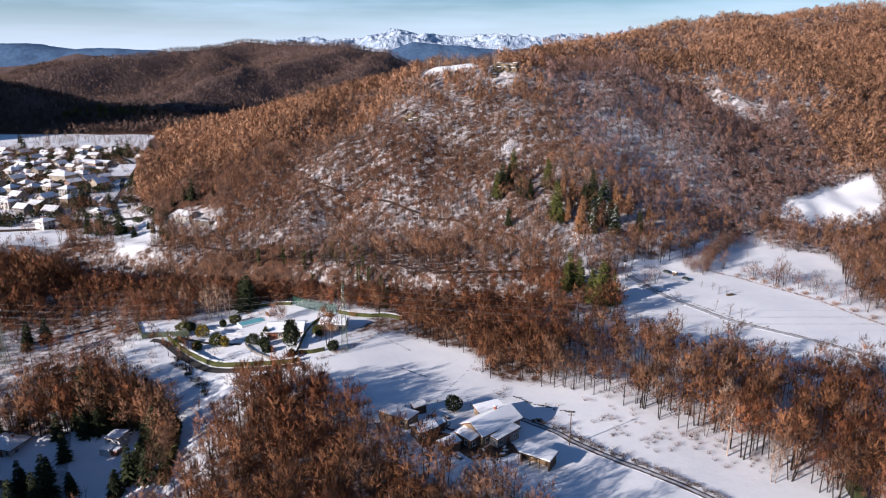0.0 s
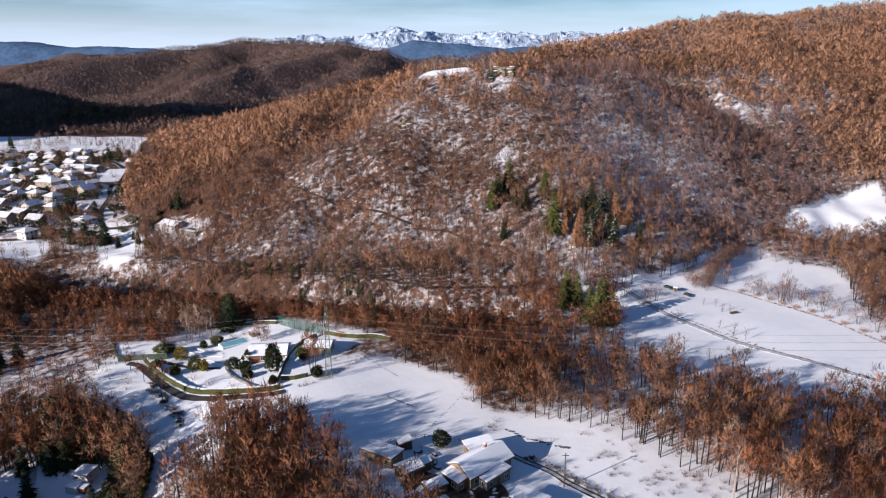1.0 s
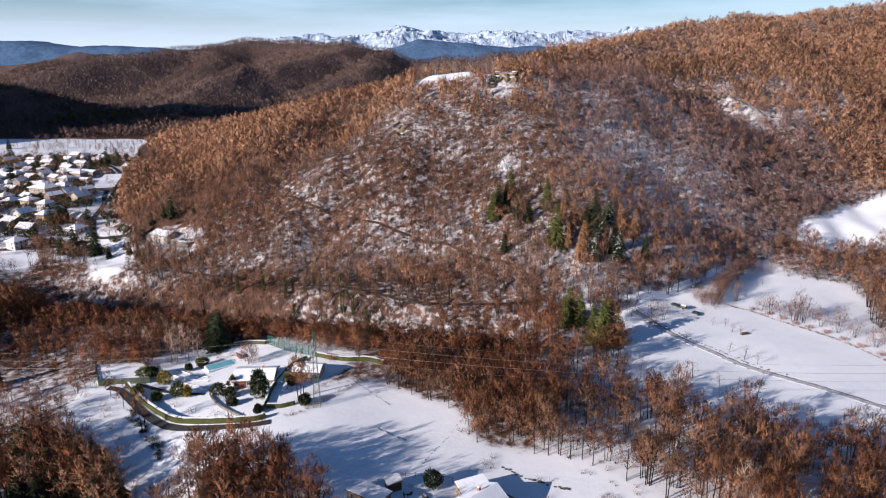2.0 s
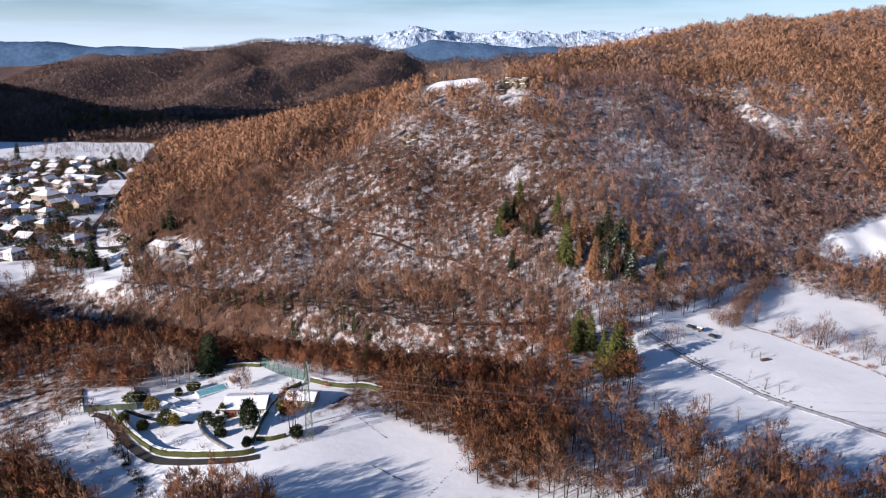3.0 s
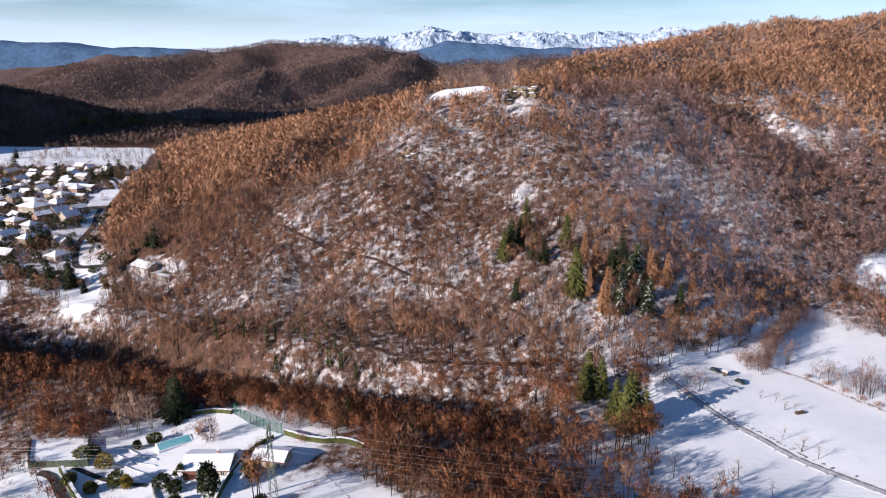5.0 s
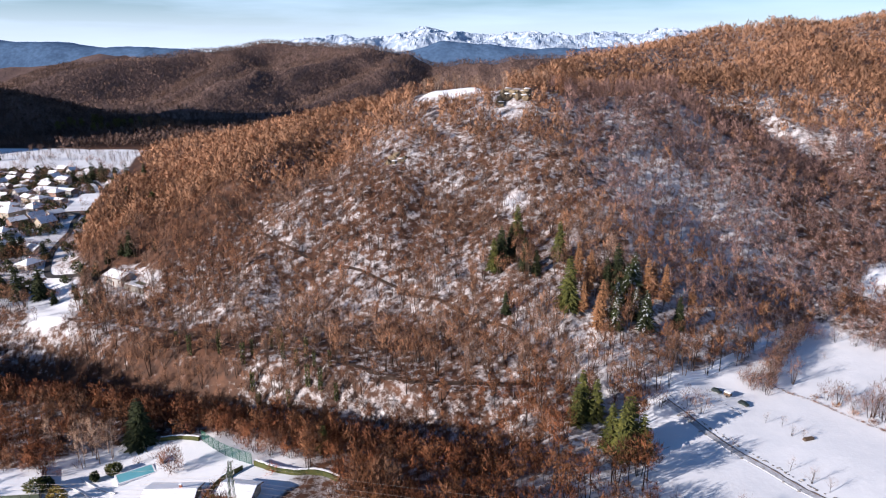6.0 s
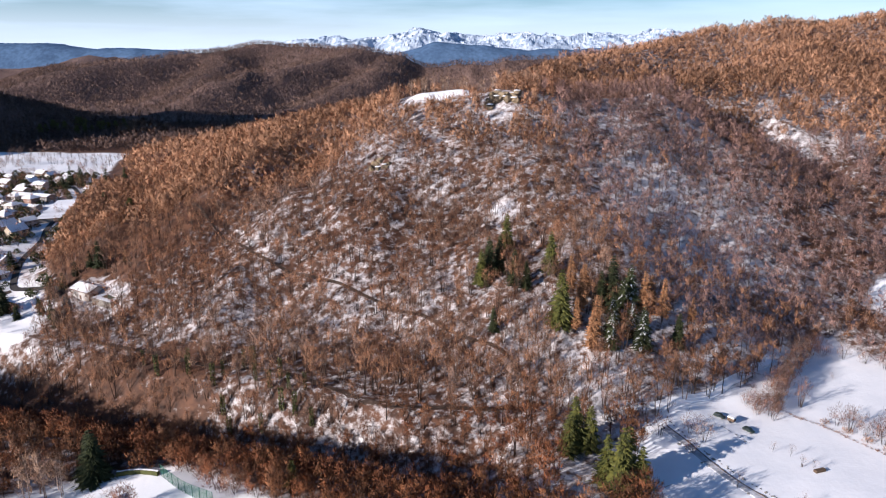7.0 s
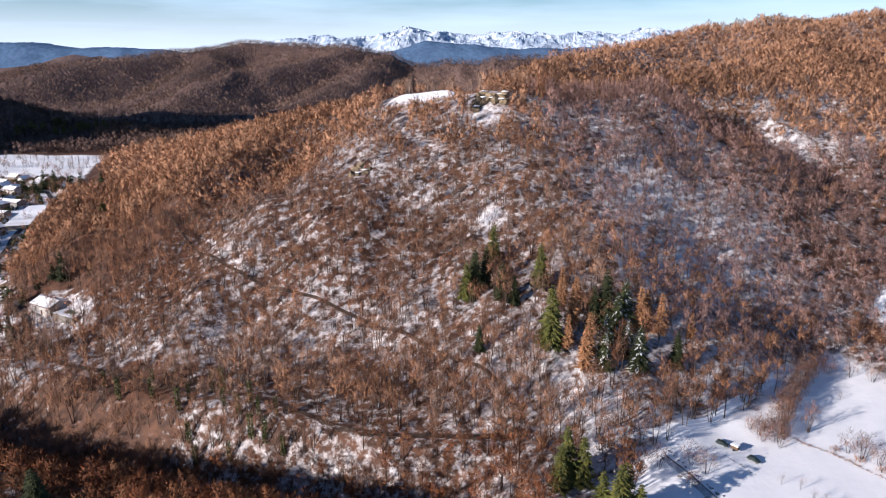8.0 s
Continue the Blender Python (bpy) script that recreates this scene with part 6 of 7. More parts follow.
for i, (x, y, s) in enumerate(((132, 285, 0.9), (134.5, 282, 1.0), (137, 279, 0.95), (139.5, 274.5, 1.1), (143, 274, 1.0), (141, 279, 0.9), (147, 268, 1.0), (150, 262, 1.05), (154, 258, 1.0), (157, 250, 1.1), (160, 243, 1.0), (163, 235, 1.1), (148, 275, 0.9), (154, 268, 1.0), (110, 291, 0.9), (114, 289, 1.0), (117, 293, 1.0), (120, 299, 1.1), (123, 303, 1.0), (126, 307, 1.1), (131, 314, 1.1), (136, 321, 1.2), (140, 327, 1.2), (146, 333, 1.2), (86, 276, 0.9), (89, 273, 1.0), (77, 274, 1.0), (84, 268, 0.7), (118, 311, 1.0), (110, 304, 0.9), (150, 331, 0.9), (156, 329, 0.9), (162, 326, 1.0), (167, 322, 1.0), (172, 320, 1.0), (176, 330, 1.1), (182, 338, 1.1), (186, 350, 1.1), (175, 345, 1.0), (168, 338, 1.0), (160, 345, 1.1))):
    stand("hedgerow_tree", ROW[i % 3], x, y, s, i * 61, "many-stemmed leafless tree in the meadow hedgerow", "tree", "hedgerow trees")
    if 13 < i < 24:
        for dx, dy in ((-1.8, 2.2), (1.6, 2.4), (0.2, -2.0)):
            stand("hedgerow_tree", ROW[(i + 1) % 3], x + dx, y + dy, s * (0.8 + 0.05 * dx), i * 47, "many-stemmed leafless tree in the meadow hedgerow", "tree", "hedgerow trees")
for i, (x, y) in enumerate(((133, 281), (136, 276), (139, 271), (142, 267), (146, 262), (149, 256), (152, 250), (155, 243), (158, 236), (129, 286), (95, 210), (92, 212))):
    stand("bare_shrub", tree_meshes(thicket(170 + i, 1.6, 1.8, 120, 0.1), ("stem", "crown"), (BARK, TWIG_RED if i > 9 else LARCH)), x, y, 1.0 if i < 10 else 1.3, 0, "low dry russet bracken clump on the bank", "shrub", "bracken clumps")


def car(x, y, turn, paint, label, tall=1.45, snow=True):
    """A parked car: shaped body, windows, four wheels, snow on the roof."""
    e = root_of("car", x, y, turn, None, label, "car", "parked cars")
    b = prism([(-2.1, 0.3), (2.1, 0.3), (2.15, 0.7), (1.2, 0.9), (0.6, tall), (-1.5, tall), (-2.1, 0.95)], -0.85, 0.85)
    bmesh.ops.bevel(b, geom=b.edges[:], offset=0.09, segments=2, affect="EDGES")
    part("body", b, paint, e)
    part("windscreen", prism([(1.13, 0.95), (0.63, tall - 0.09), (0.66, tall - 0.09), (1.16, 0.95)], -0.7, 0.7), GLASS, e)
    for s in (-1, 1):
        part("side_window", boxed(-1.4, 0.55, s * 0.86 - 0.012, s * 0.86 + 0.012, 0.95, tall - 0.12), GLASS, e)
        for wx in (-1.3, 1.3):
            w = bmesh.new()
            bmesh.ops.create_cone(w, cap_ends=True, segments=16, radius1=0.33, radius2=0.33, depth=0.22, matrix=pose(wx, s * 0.8, 0.33, 90, 0, 0))
            wh = part("wheel", w, RUBBER, e)
            w = bmesh.new()
            bmesh.ops.create_cone(w, cap_ends=True, segments=12, radius1=0.19, radius2=0.19, depth=0.03, matrix=pose(wx, s * 0.93, 0.33, 90, 0, 0))
            part("rim", w, CABLE, wh)
    e.scale = (0.8, 0.8, 0.8)
    if snow:
        part("snow_cover", boxed(-1.4, 0.5, -0.7, 0.7, tall + 0.003, tall + 0.14, bevel=0.05), SNOW, e, "snow lying on the roof")


car(104.2, 280.0, -52, PAINT_DARK, "dark car parked on the snowy meadow", snow=False)
car(97.6, 285.6, -40, PAINT_DARK, "dark snow-dusted car beside the bushes", snow=False)
cab = root_of("snowy_trailer", 100.6, 284, -45, None, "small box trailer under a thick cap of snow", "trailer")
part("box", boxed(-1.0, 1.0, -0.7, 0.7, 0.45, 1.5, bevel=0.05), WOOD, cab)
part("snow_cover", boxed(-1.1, 1.1, -0.8, 0.8, 1.503, 1.85, bevel=0.12), SNOW, cab)
for s in (-1, 1):
    w = bmesh.new()
    bmesh.ops.create_cone(w, cap_ends=True, segments=14, radius1=0.32, radius2=0.32, depth=0.2, matrix=pose(0, s * 0.75, 0.3, 90, 0, 0))
    part("wheel", w, RUBBER, cab)
bench = root_of("log_pile", 115.5, 261, 20, None, "low snow-dusted log pile in the meadow", "logs")
for i in range(6):
    bm = bmesh.new()
    bmesh.ops.create_cone(bm, cap_ends=True, segments=8, radius1=0.2, radius2=0.18, depth=3.2, matrix=pose(0, (i % 3) * 0.4 - 0.4, 0.2 + (i // 3) * 0.35, 0, 90, 0))
    part("log", bm, WOOD, bench)
STONE_MESH = []
for s in range(4):
    bm = stone_data(s, 0.45, 0.7)
    me = bpy.data.meshes.new("boulder")
    bm.to_mesh(me)
    bm.free()
    me.materials.append(STONE)
    STONE_MESH.append(me)
rr = random.Random(5)
TRACK_Q, TRACK_G = along([(80, 279), (86, 268.5), (93, 256), (100, 246), (106, 237), (115, 228)], 2.0)
for i in range(46):
    j = rr.randrange(len(TRACK_Q))
    o = rr.choice((-2.3, 1.7)) + rr.uniform(-0.6, 0.6)
    x, y = TRACK_Q[j][0] - TRACK_G[j][1] * o, TRACK_Q[j][1] + TRACK_G[j][0] * o
    ob = new("boulder", STONE_MESH[i % 4])
    k = rr.uniform(0.4, 1.1)
    ob.matrix_world = pose(x, y, ground_z(x, y), 0, 0, rr.uniform(0, 360)) @ Matrix.Diagonal((k, k, k, 1))
    tagged(ob, "small grey stone lying beside the meadow track", "stone", "track stones")

STONE_DARK = material("dark_mossy_stone", (0.10, 0.085, 0.07), 0.9, (0.04, 0.035, 0.03), 0.9, 0.9, bump=0.6, bump_scale=1.5)
DARK_STONE_MESH = [me.copy() for me in STONE_MESH]
for me in DARK_STONE_MESH:
    me.materials[0] = STONE_DARK


def rubble(points, gap, size, label, group, skip=6):
    """A broken line of half-buried stones."""
    q, g = along(points, gap)
    for i, (x, y) in enumerate(q):
        if i % skip == skip - 1:
            continue
        x, y = x + rr.uniform(-0.25, 0.25), y + rr.uniform(-0.25, 0.25)
        k = size * rr.uniform(0.6, 1.3)
        ob = new("boulder", DARK_STONE_MESH[i % 4])
        ob.matrix_world = pose(x, y, ground_z(x, y) + 0.05, 0, 0, math.degrees(math.atan2(g[i][1], g[i][0])) + rr.uniform(-15, 15)) @ Matrix.Diagonal((k * 1.3, k, k, 1))
        tagged(ob, label, "stone", group)


rubble([(20, 177), (25, 173), (30, 170.5), (35, 168)], 0.75, 0.75, "dark stone of a low tumbled wall in the snow", "tumbled wall", 9)
rubble([(97, 281), (99.5, 277.5), (102, 274)], 0.7, 0.35, "small dark stone edging the snowy meadow", "meadow edging")
rubble([(81.5, 279.5), (88, 269), (94.5, 256.5), (101, 247), (107, 238)], 1.0, 0.5, "dark stone of the broken edging by the track", "track edging", 4)
BRACKEN = [tree_meshes(thicket(260 + k, 0.9, 0.9, 70, 0.07), ("stem", "crown"), (BARK, LARCH if k else TWIG_NEAR)) for k in range(3)]
q, g = along([(118, 294), (122, 289), (127, 285), (131, 279), (136, 272), (141, 265), (149, 252), (157, 232), (170, 214)], 0.9)
for i, (x, y) in enumerate(q):
    stand("bracken", BRACKEN[i % 3], x + rr.uniform(-0.3, 0.3), y + rr.uniform(-0.3, 0.3), rr.uniform(0.4, 0.9), rr.uniform(0, 360), "dry russet bracken clump along the meadow bank", "bracken", "meadow bank bracken")
# snow-dusted brush heaps on the slope beside the farm track
HEAP = [tree_meshes(thicket(270 + k, 1.0, 1.2, 90, 0.06), ("stem", "crown"), (BARK, TWIG_NEAR_GREY)) for k in range(3)]
for i in range(70):
    f = rr.random()
    x, y = 40 + 40 * f + rr.uniform(-7, 7), 163 - 22 * f + rr.uniform(-5, 7)
    if y < 158 - (x - 29) * 0.95:
        continue
    stand("brush_clump", HEAP[i % 3], x, y, rr.uniform(0.5, 1.3), rr.uniform(0, 360), "tangled dark brush poking through the snow", "brush", "brush on the slope")

# ---------------------------------------------------------------- the conifers on the hill
spruce = [tree_meshes(conifer(s, t, w, 21, 9, 0.32, b, sn, 0.6, 0.06), ("trunk", "foliage", "snow_cover"), (BARK, m, SNOW)) for s, t, w, b, sn, m in ((181, 17, 3.7, 0.12, 0.0, NEEDLE), (182, 16, 4.0, 0.1, 0.5, NEEDLE), (183, 18, 4.2, 0.15, 0.0, PINE), (184, 14, 3.6, 0.08, 0.65, NEEDLE))]
for i, (x, y, k, s) in enumerate(((30, 343, 0, 1.0), (37, 358, 2, 0.9), (39, 337, 0, 0.85), (43, 334, 0, 0.7), (52, 338, 2, 0.95), (53, 314, 2, 1.25), (71, 321, 0, 1.25), (67, 320, 0, 0.95), (77, 321, 1, 1.1), (74, 318, 1, 1.0), (68, 305, 3, 0.9), (78, 304, 1, 1.0), (91, 310, 0, 0.75), (31, 317, 0, 0.6), (27, 340, 2, 0.85), (34, 346, 0, 0.9), (70, 313, 3, 0.95), (76, 311, 3, 0.9))):
    stand("spruce", spruce[k], x, y, s, i * 43, "dark green spruce with snow on some boughs" if k in (1, 3) else "dark green spruce on the wooded slope", "tree", "hillside spruces")
larch = [tree_meshes(conifer(s, t, 2.7, 24, 8, 0.1, 0.15, 0, 0.4, 0.1), ("trunk", "foliage"), (BARK, LARCH)) for s, t in ((191, 16), (192, 14))]
for i, (x, y, s) in enumerate(((58, 328, 0.95), (62, 325, 1.0), (60, 318, 1.05), (62, 304, 1.1), (64, 309, 1.0), (82, 321, 1.1), (88, 319, 1.0), (85, 324, 0.9), (58, 312, 0.8), (99, 322, 0.7))):
    stand("larch", larch[i % 2], x, y, s, i * 57, "golden-orange larch among the spruces", "tree", "larches")
corner = [tree_meshes(conifer(s, 15, 3.9, 17, 9, 0.22, 0.12, 0.0, 0.6, 0.12), ("trunk", "foliage"), (BARK, PINE)) for s in (197, 198)]
pines = [tree_meshes(pine(s, 13, 3.0, 52), ("trunk", "foliage"), (BARK, PINE)) for s in (195, 196)]
for i, (x, y, s) in enumerate(((52, 269, 1.15), (56, 268, 1.0), (61, 250, 1.3), (63, 253, 1.2), (58, 254, 1.0), (50, 266, 0.9), (66, 251, 0.9))):
    stand("spruce", corner[i % 2], x, y, s, i * 80, "olive-green spruce at the corner of the meadow", "tree", "meadow spruces")
for i, (x, y, s) in enumerate(((-206, 545, 0.8), (-173, 444, 0.8), (-178, 450, 0.9), (-168, 438, 0.7), (-186, 462, 0.8))):
    stand("pine", pines[i % 2], x, y, s, i * 80, "green pine at the foot of the sunny slope", "tree", "slope pines")
ivy_p = []
for s in (201, 202):
    r = np.random.RandomState(s)
    p = Plant()
    co, tri, idx, soft = bare_tree(s, 11, 2.2, 8, 70, 0.12, 0.55)
    p.add(co, tri, 0, soft)
    p.mat[-1] = idx
    m2 = 300
    zz = r.uniform(0.4, 8.0, m2)
    az = r.uniform(0, 6.28, m2)
    at = np.stack([np.cos(az) * 0.42, np.sin(az) * 0.42, zz], 1)
    p.slivers(at, np.stack([np.cos(az) * 0.8, np.sin(az) * 0.8, r.uniform(-0.5, 0.6, m2)], 1), np.full(m2, 0.7), np.full(m2, 0.42), r, 2)
    ivy_p.append(tree_meshes(p.done(), ("trunk", "crown", "ivy"), (BARK, TWIG_GREY, IVY)))
for i, (x, y) in enumerate(((-97, 327), (-79, 324.5), (-77, 319), (-66, 313), (-63, 315), (-57, 320), (-54.5, 321), (-53, 318.5), (-50, 310), (-44, 306), (-41, 309), (-39, 301), (-37, 304), (-46, 300), (-58, 303), (-34, 299), (-31, 302), (-28, 296), (-61, 307), (-90, 322))):
    stand("ivy_tree", ivy_p[i % 2], x, y, 0.8 + 0.1 * (i % 4), i * 66, "leafless tree with a trunk cloaked in green ivy", "tree", "ivy trees by the road")


# ---------------------------------------------------------------- rocks on the hill
def outcrop(x, y, n, spread, size, seed, label):
    e = root_of("rock_outcrop", x, y, 0, None, label, "rock")
    r = random.Random(seed)
    for i in range(n):
        a, b = r.uniform(-spread, spread), r.uniform(-spread, spread) * 0.5
        bm = stone_data(seed + i, size * r.uniform(0.6, 1.3), 0.8)
        z = ground_z(x + a, y + b) - ground_z(x, y) + (r.uniform(-0.5, 1.1) * size * (1 - 0.5 * abs(a) / spread) if n > 15 else -0.2 * size)
        bmesh.ops.transform(bm, matrix=pose(a, b, z + 0.3 * size, r.uniform(-25, 25), r.uniform(-25, 25), r.uniform(0, 360)), verts=bm.verts)
        rk = part("rock", bm, ROCK, e)
        if i % 4 == 0:
            s = stone_data(seed + i + 50, size * 0.8, 0.22)
            bmesh.ops.transform(s, matrix=pose(a, b + 0.3, z + 1.05 * size, 0, 0, 0), verts=s.verts)
            part("snow_cover", s, SNOW, rk, "snow lying on the rock")


outcrop(38, 446, 30, 8.0, 2.1, 300, "ochre rock crag with snow on the hilltop")
outcrop(-18, 409, 8, 6.0, 1.6, 340, "weathered rock ledge with snow on the slope")
outcrop(66, 462, 5, 5.0, 1.3, 370, "grey rock outcrop on the upper slope")
hill_birch = [tree_meshes(wood_tree(s, 12, 1.9, 1, 110, (0.3, 1.6), 0.35, 6, 0.42), ("trunk", "crown"), (BARK_PALE, TWIG_PALE)) for s in (211, 212)]
rr = random.Random(8)
for i in range(84):
    x = rr.uniform(-45, 62)
    y = 486 + rr.uniform(0, 14) - (8 if x > 30 else 0) + max(0, -x) * 0.7
    stand("birch", hill_birch[i % 2], x, y, rr.uniform(0.7, 1.1), rr.uniform(0, 360), "pale leafless birch behind the hilltop clearing", "tree", "hilltop birches")

# ---------------------------------------------------------------- the town
TOWN_HOUSES = [(-406, 670, 2, 1), (-382, 660, 1, 0), (-367, 581, 0, 1), (-370, 602, 3, 0), (-345, 586, 1, 1), (-342, 558, 0, 0), (-336, 562, 2, 1), (-323, 559, 1, 0), (-336, 599, 2, 1), (-321, 575, 1, 0), (-326, 534, 3, 1), (-316, 534, 0, 0), (-334, 530, 1, 1), (-311, 515, 3, 0), (-320, 517, 1, 1), (-311, 496, 0, 0), (-293, 522, 1, 1), (-250, 502, 1, 0), (-239, 433, 2, 1), (-211, 413, 1, 1), (-221, 434, 1, 0), (-228, 383, 1, 1), (-282, 486, 4, 0), (-267, 611, 1, 0)]
rt = random.Random(12)
spots_t = [(x, y, m, s) for x, y, m, s in TOWN_HOUSES]
for i in range(700):
    x, y = rt.uniform(-470, -235), rt.uniform(395, 690)
    if len(spots_t) > 105:
        break
    if x > -0.42 * y - 30 or x < -0.74 * y:
        continue
    if abs(x - np.interp(y, [380, 440, 505, 586, 640], [-180, -214, -238, -265, -300])) < 16 or (x > -285 and 495 < y < 590 and x > -0.3 * y - 115):
        continue
    if all((x - a) ** 2 + (y - b) ** 2 > 13 ** 2 for a, b, _, _ in spots_t):
        spots_t.append((x, y, rt.choice((0, 0, 1, 1, 2, 3, 4)), rt.randrange(2)))
words = ("cream", "white", "ochre", "salmon-coloured", "grey")
for x, y, m, s in spots_t:
    fl = 1 if rt.random() < 0.62 else 2
    house(x, y, rt.choice((-18, -18, 72, 65, -25)) + rt.uniform(-8, 8), rt.uniform(7.0, 10.0), rt.uniform(6.0, 7.6), 2.5 if fl == 1 else 4.4, rt.uniform(1.5, 2.3), PLASTER[m], "hip" if s else "gable", words[m] + (" single-storey" if fl == 1 else " two-storey") + " house with snow-covered roof in town", "town houses", wins=3, floors=fl, over=0.9)
house(-276, 496, -20, 15, 12, 6.2, 2.6, PLASTER[0], "hip", "large cream house with snowy hipped roof in town", wins=4, floors=2, over=0.9)
for x, y in ((-255, 490), (-242, 479)):
    house(x, y, 62, 9.5, 8.0, 4.4, 3.0, PLASTER[0], "gable", "cream gabled house with steep snowy roof in town", "gabled houses", wins=2, floors=2, over=0.6)
house(-252, 540, 108, 58, 14, 3.0, 0.2, PLASTER[4], "mono", "long low hall with flat snow-covered roof", wins=12, over=0.3, chimney=False, kind="hall", cat="hall")
house(-298, 584, -14, 34, 8, 3.2, 1.2, PLASTER[4], "gable", "long low grey building with snowy roof", wins=8, over=0.5, chimney=False, kind="hall", cat="hall")
house(-285, 550, -12, 30, 6, 2.8, 0.8, PLASTER[4], "gable", "long low grey building with snowy roof", wins=8, over=0.5, chimney=False, kind="hall", cat="hall")
house(-145, 380, -28, 12, 8.5, 4.2, 1.6, PLASTER[1], "gable", "white villa with snowy roof at the wood's edge", wins=3, floors=1, over=0.8)
ter = root_of("terrace", -131, 371, -28, None, "snowy terrace with a covered pool beside the villa", "terrace")
part("slab", boxed(-7, 6, -4, 4, -3.0, 0.5, bevel=0.05), STONE, ter)
part("snow_cover", boxed(-6.9, 5.9, -3.9, 3.9, 0.505, 0.65, bevel=0.05), SNOW, ter)
part("pool_cover", boxed(-3.5, 2.5, -1.6, 1.6, 0.655, 0.75, bevel=0.03), STEEL, ter, "dull green pool cover")
hedge([(-190, 384), (-183, 379), (-176, 375)], 3.0, 1.6, "dark green hedge by the road junction", False)
TOWN_FIR = [(-292, 507), (-229, 428), (-232, 424), (-226, 431), (-306, 649), (-302, 630), (-316, 638), (-298, 649), (-318, 610), (-324, 601), (-292, 640), (-288, 652), (-277, 682), (-271, 640), (-262, 600), (-210, 425), (-190, 371), (-199, 374), (-234, 565), (-330, 545), (-296, 511), (-348, 640), (-420, 690), (-462, 755), (-300, 470), (-180, 372)]
for i, (x, y) in enumerate(TOWN_FIR):
    stand("dark_fir", fir_mesh[i % 3], x, y, 1.2 + 0.2 * (i % 3), i * 37, "dark green conifer standing among the town houses", "tree", "town conifers")
for i in range(190):
    x, y = rt.uniform(-430, -165), rt.uniform(330, 760)
    if x > -0.40 * y - 20 or x < -0.74 * y or any((x - a) ** 2 + (y - b) ** 2 < 64 for a, b, _, _ in spots_t):
        continue
    stand("hedgerow_tree", ROW[i % 3], x, y, rt.uniform(0.8, 1.3), i * 31, "leafless brown tree in a snowy town garden", "tree", "town trees")
for i in range(120):
    x, y = -470 + (i % 60) * 2.6 + rt.uniform(-2, 2), (772 if i < 60 else 815) + rt.uniform(-9, 9) - (i % 60) * 0.4
    stand("poplar", SMALL[i % 2], x, y, rt.uniform(1.2, 2.0), i * 31, "thin leafless tree in the row across the plain", "tree", "plain trees")

for i in range(16):
    stand("pine", pines[i % 2], -512 + i * 6 + rt.uniform(-3, 3), 945 + (i % 8) * 5 + rt.uniform(-4, 4), rt.uniform(0.9, 1.3), i * 50, "dark green pine at the far edge of the plain", "tree", "plain pines")

# hedges, bushes and small trees that fill the town's gardens
tx, ty, tr = scatter(-470, -160, 330, 700, 3.9, 77)
keep = inside(tx, ty, TOWN) & (tx > -0.72 * ty) & (tr.uniform(size=tx.size) < 0.75 + 0.3 * waves(tx, ty, 60, 78)) & (np.abs(tx - np.interp(ty, [380, 440, 505, 586, 640], [-180, -214, -238, -265, -300])) > 5)
keep &= ~((tx > -240) & (ty < 372) & (ty > 335)) & ~inside(tx, ty, TOWN_MEADOW) & ~inside(tx, ty, HEDGE_MEADOW)
for a, b, _, _ in spots_t + [(-276, 496, 0, 0), (-255, 490, 0, 0), (-242, 479, 0, 0), (-145, 380, 0, 0), (-131, 371, 0, 0)]:
    keep &= (tx - a) ** 2 + (ty - b) ** 2 > 36
for a, b in ((-262, 566), (-256, 550), (-250, 534), (-246, 518), (-298, 584), (-310, 587), (-286, 581), (-285, 550), (-296, 552), (-274, 548)):
    keep &= (tx - a) ** 2 + (ty - b) ** 2 > 100
tx, ty = tx[keep], ty[keep]
half = tr.uniform(size=len(tx)) < 0.55
for nm, sel, kinds, mats, lab in (("town_scrub", half, [thicket(s, 3.2, 2.4, 60, 0.16) for s in (4, 5)] + [wood_tree(6, 8, 3.4, 2, 90, (0.3, 1.0), 0.25)], [BARK, TWIG], "brown leafless bushes and small trees between town houses"), ("town_hedging", ~half, [shrub_data(s, 2.6, 2.0, 0.6, 90) for s in (7, 8, 9)], [BARK, NEEDLE], "dark evergreen bushes and hedging between town houses")):
    k = int(sel.sum())
    grove(nm, np.stack([tx[sel], ty[sel], ground_z(tx[sel], ty[sel]), tr.uniform(0, 6.28, k), tr.uniform(0.6, 1.6, k), tr.randint(0, 3, k)], 1), kinds, mats, lab, "garden bushes")

# a belt of dark firs round the lower houses and on the bank beside them
rf2 = random.Random(44)
for i in range(70):
    x, y = rf2.uniform(-160, -72), rf2.uniform(128, 200)
    if i < 26:
        x, y = rf2.uniform(-112, -84), rf2.uniform(177, 192)
    elif i < 40:
        x, y = rf2.uniform(-82, -74), rf2.uniform(146, 178)
    elif i < 56:
        # these firs stand unseen beyond the left edge, added to cast shade
        x, y = rf2.uniform(-160, -128), rf2.uniform(125, 170)
    else:
        x, y = rf2.uniform(-108, -88), rf2.uniform(132, 152)
    if min((x + 92) ** 2 + (y - 171) ** 2, (x + 121) ** 2 + (y - 173) ** 2, (x + 110) ** 2 + (y - 157) ** 2) < 60 or abs(x + 104 - (165 - y) * 0.45) < 2.6:
        continue
    stand("dark_fir", fir_mesh[i % 3], x, y, rf2.uniform(0.8, 1.25), rf2.uniform(0, 360), "dense dark green fir beside the lower houses", "tree", "firs by the lower houses")

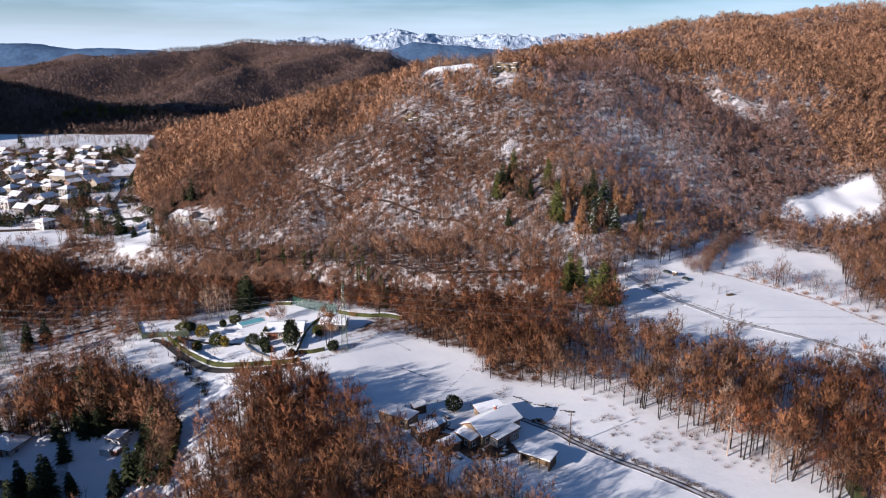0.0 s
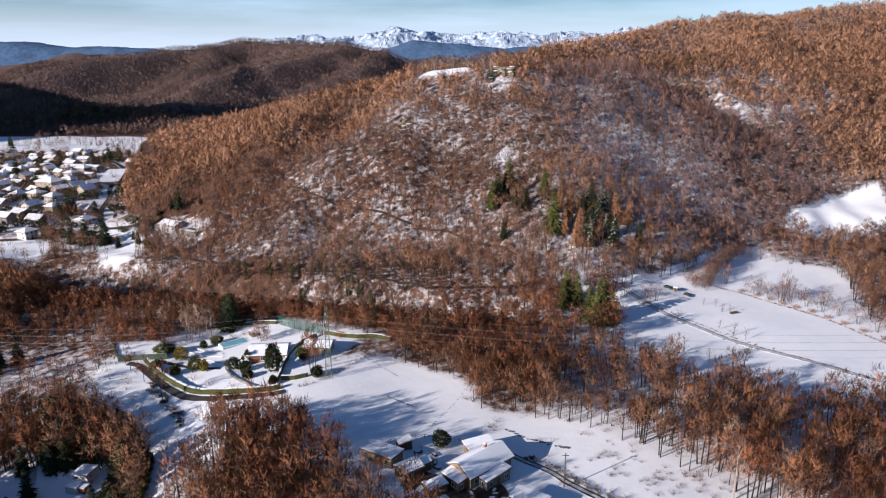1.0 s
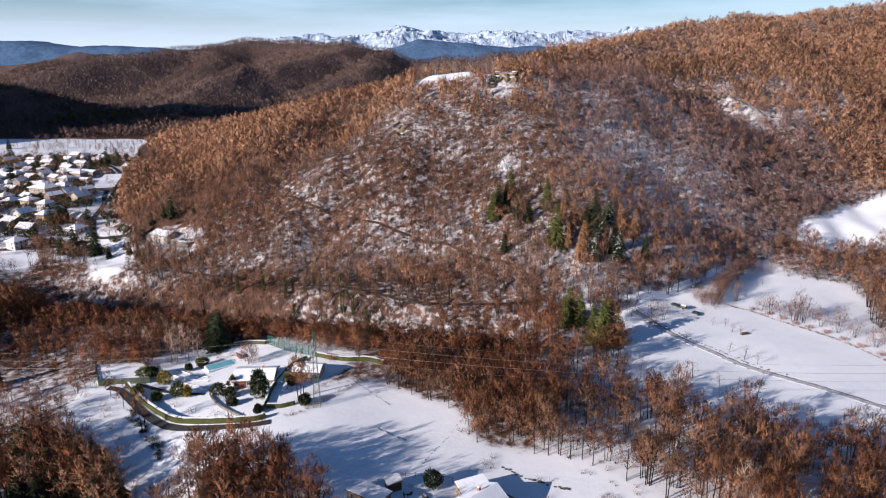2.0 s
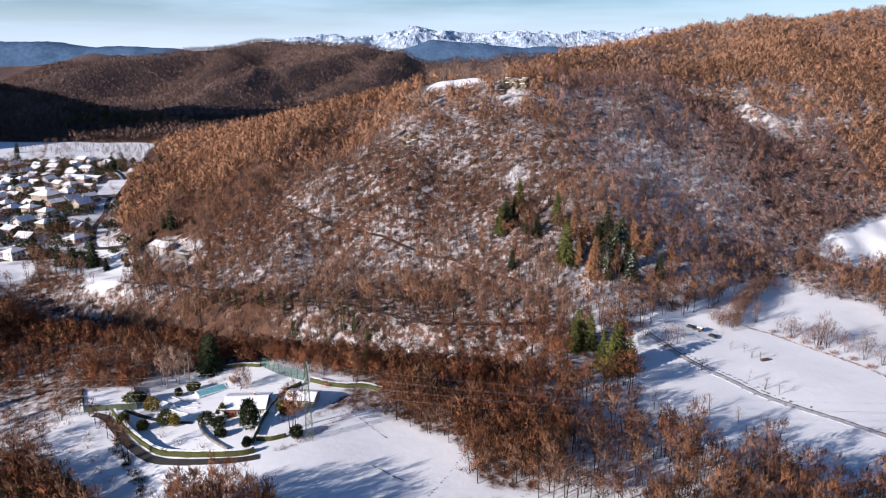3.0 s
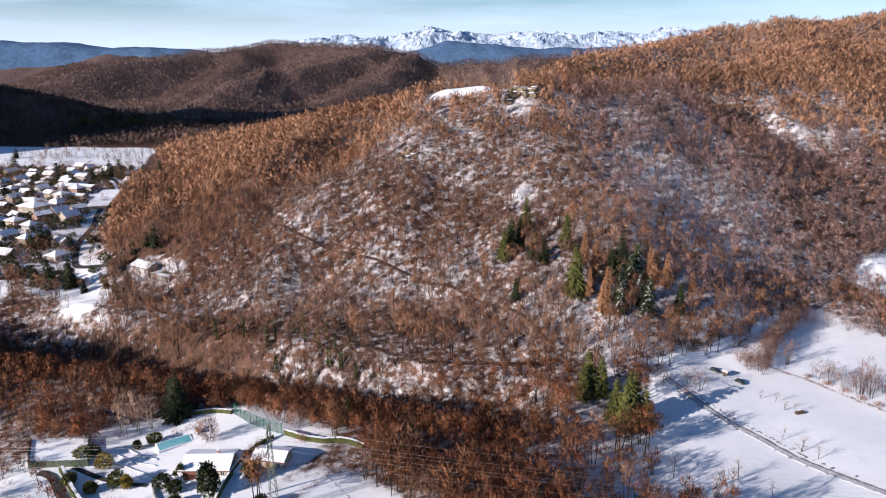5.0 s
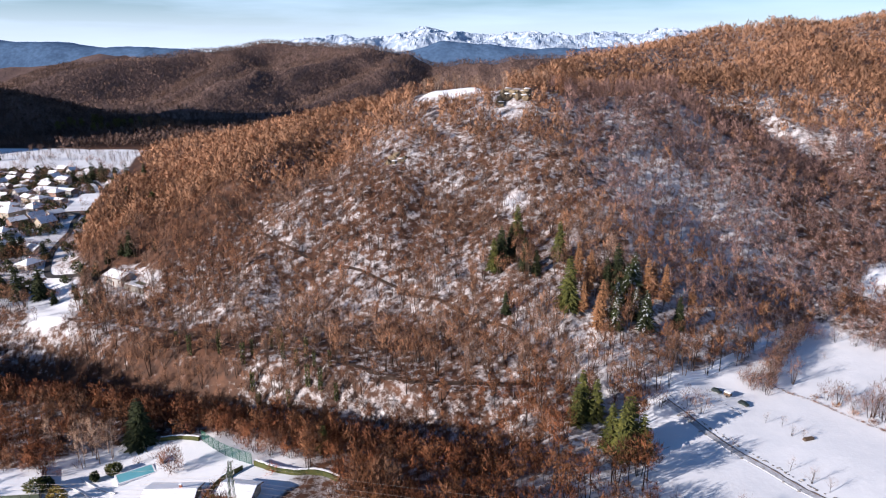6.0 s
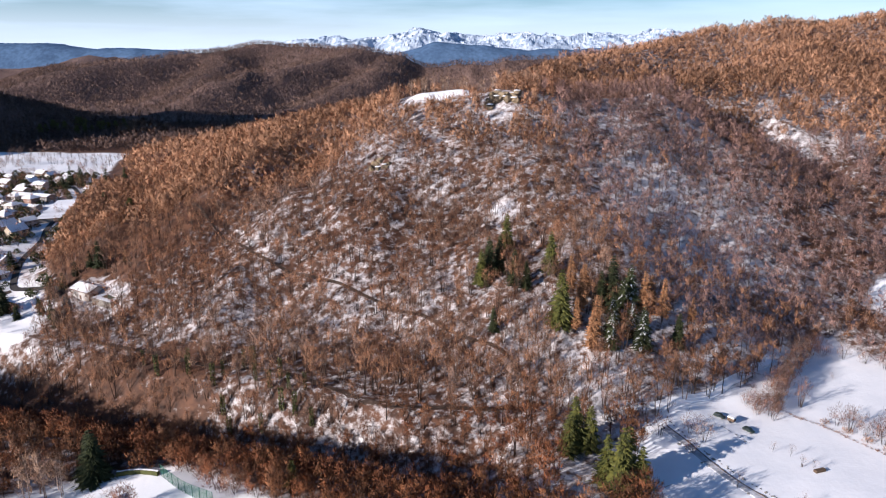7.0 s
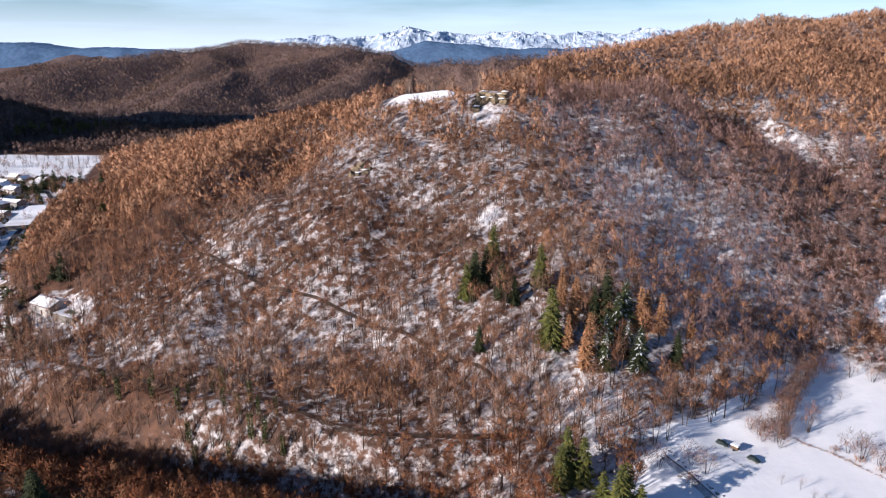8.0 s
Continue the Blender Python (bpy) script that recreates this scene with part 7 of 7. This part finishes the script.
# the trodden farmyard and its clutter
tagged(part("farmyard", ribbon([(-6, 152), (-1, 154), (4, 151.5), (8, 148), (14, 149), (18, 150)], 5.0, 0.1, 0.4, 1.0, 0.35, 21), MUD, None), "trodden brown farmyard between the sheds", "yard", kind="structure")
for i in range(26):
    x, y = rf2.uniform(-9, 16), rf2.uniform(145, 168)
    if min((x - 12) ** 2 + (y - 158) ** 2, (x - 12) ** 2 + (y - 165) ** 2) < 64 or min((x - 6.6) ** 2 + (y - 152.6) ** 2, (x - 15) ** 2 + (y - 153.6) ** 2, (x + 4.8) ** 2 + (y - 155.8) ** 2, (x + 11.8) ** 2 + (y - 162.8) ** 2, (x - 1.6) ** 2 + (y - 149.4) ** 2, (x + 1.8) ** 2 + (y - 158.4) ** 2, (x + 6.6) ** 2 + (y - 167.8) ** 2, (x - 3) ** 2 + (y - 168.5) ** 2) < 11:
        continue
    e = root_of("timber_pile", x, y, rf2.uniform(0, 180), None, "dark pile of old timber in the snowy yard", "timber", "yard piles")
    for k in range(4):
        part("plank", boxed(-1.0, 1.0 + 0.1 * k, -0.5 + k * 0.24, -0.3 + k * 0.24, 0.05 + 0.06 * (k % 2), 0.35 + 0.1 * (k % 2)), WOOD, e)
    part("snow_cover", boxed(-0.7, 0.6, -0.35, 0.25, 0.46, 0.56, bevel=0.04), SNOW, e)
fence_pts, _ = along([(-16, 158), (-12, 168), (-6, 172), (3, 172), (9, 170)], 2.0)
fence = root_of("wire_fence", 0, 0, 0, 0, "low dark timber fence round the farm garden", "fence")
for (ax3, ay3), (bx3, by3) in zip(fence_pts[:-1], fence_pts[1:]):
    za, zb = ground_z(ax3, ay3), ground_z(bx3, by3)
    part("post", boxed(ax3 - 0.06, ax3 + 0.06, ay3 - 0.06, ay3 + 0.06, za - 0.3, za + 1.1), WOOD, fence)
    for h in (0.45, 0.9):
        bm = bmesh.new()
        bar(bm, (ax3, ay3, za + h), (bx3, by3, zb + h), 0.045)
        part("rail", bm, WOOD, fence)

# tall unseen firs added south-west of the lower houses to shade their yards
for i in range(64):
    y = rf2.uniform(112, 158)
    x = -0.79 * y - rf2.uniform(3, 44)
    stand("dark_fir", fir_mesh[i % 3], x, y, rf2.uniform(2.3, 2.9), rf2.uniform(0, 360), "unseen tall dark green fir added to shade the lower yards", "tree", "firs by the lower houses")

# dark firs and bushes round the white villa at the wood's edge
for i, (x, y, k) in enumerate(((-160, 386, 0.9), (-163, 380, 0.8), (-157, 392, 1.0), (-151, 394, 0.9), (-146, 393, 1.1), (-165, 374, 0.7), (-160, 368, 0.8), (-154, 365, 0.7), (-133, 392, 0.8), (-170, 366, 0.8), (-148, 358, 0.7))):
    stand("dark_fir", fir_mesh[i % 3], x, y, k, i * 47, "dark green fir sheltering the white villa", "tree", "firs by the white villa")

# broken stone lines across the field, and brush along its edges and on the bank below the drive
rubble([(-13, 195), (-9, 192), (-5, 189)], 0.5, 0.42, "dark stone of a short broken field wall", "field wall", 14)
rubble([(-23, 223), (-17, 216), (-11, 209)], 0.6, 0.3, "small stone of the thin edging across the snowy field", "field edging", 8)
rubble([(0, 178), (4, 186), (7, 192), (10, 199)], 1.1, 0.32, "small stone along the snowy field ditch", "field ditch", 5)
for i, (x, y, k) in enumerate(((12, 192, 1.7), (14, 194, 1.4), (16, 178, 1.6), (18, 181, 1.3), (17, 176.5, 1.1), (10, 193.5, 1.2))):
    stand("brush_clump", HEAP[i % 3], x, y, k, i * 63, "tangled dark brush at the foot of the trees", "brush", "brush at the field's edge")
BANK_BRUSH = [tree_meshes(thicket(290 + k, 1.2, 1.1, 90, 0.09), ("stem", "crown"), (BARK, m)) for k, m in enumerate((BARK, NEEDLE, TWIG_NEAR))]
q, g = along([(-90, 212), (-87, 208.5), (-83, 204.5), (-79, 200.5), (-75, 195.5), (-72, 191)], 0.8)
for i, (x, y) in enumerate(q):
    for k in range(2):
        stand("brush_clump", BANK_BRUSH[(i + k) % 3], x + rf2.uniform(-1.3, 1.3), y - 1.0 + rf2.uniform(-1.3, 1.0), rf2.uniform(0.4, 1.0), rf2.uniform(0, 360), "dark brush and stones on the bank below the drive", "brush", "bank brush")
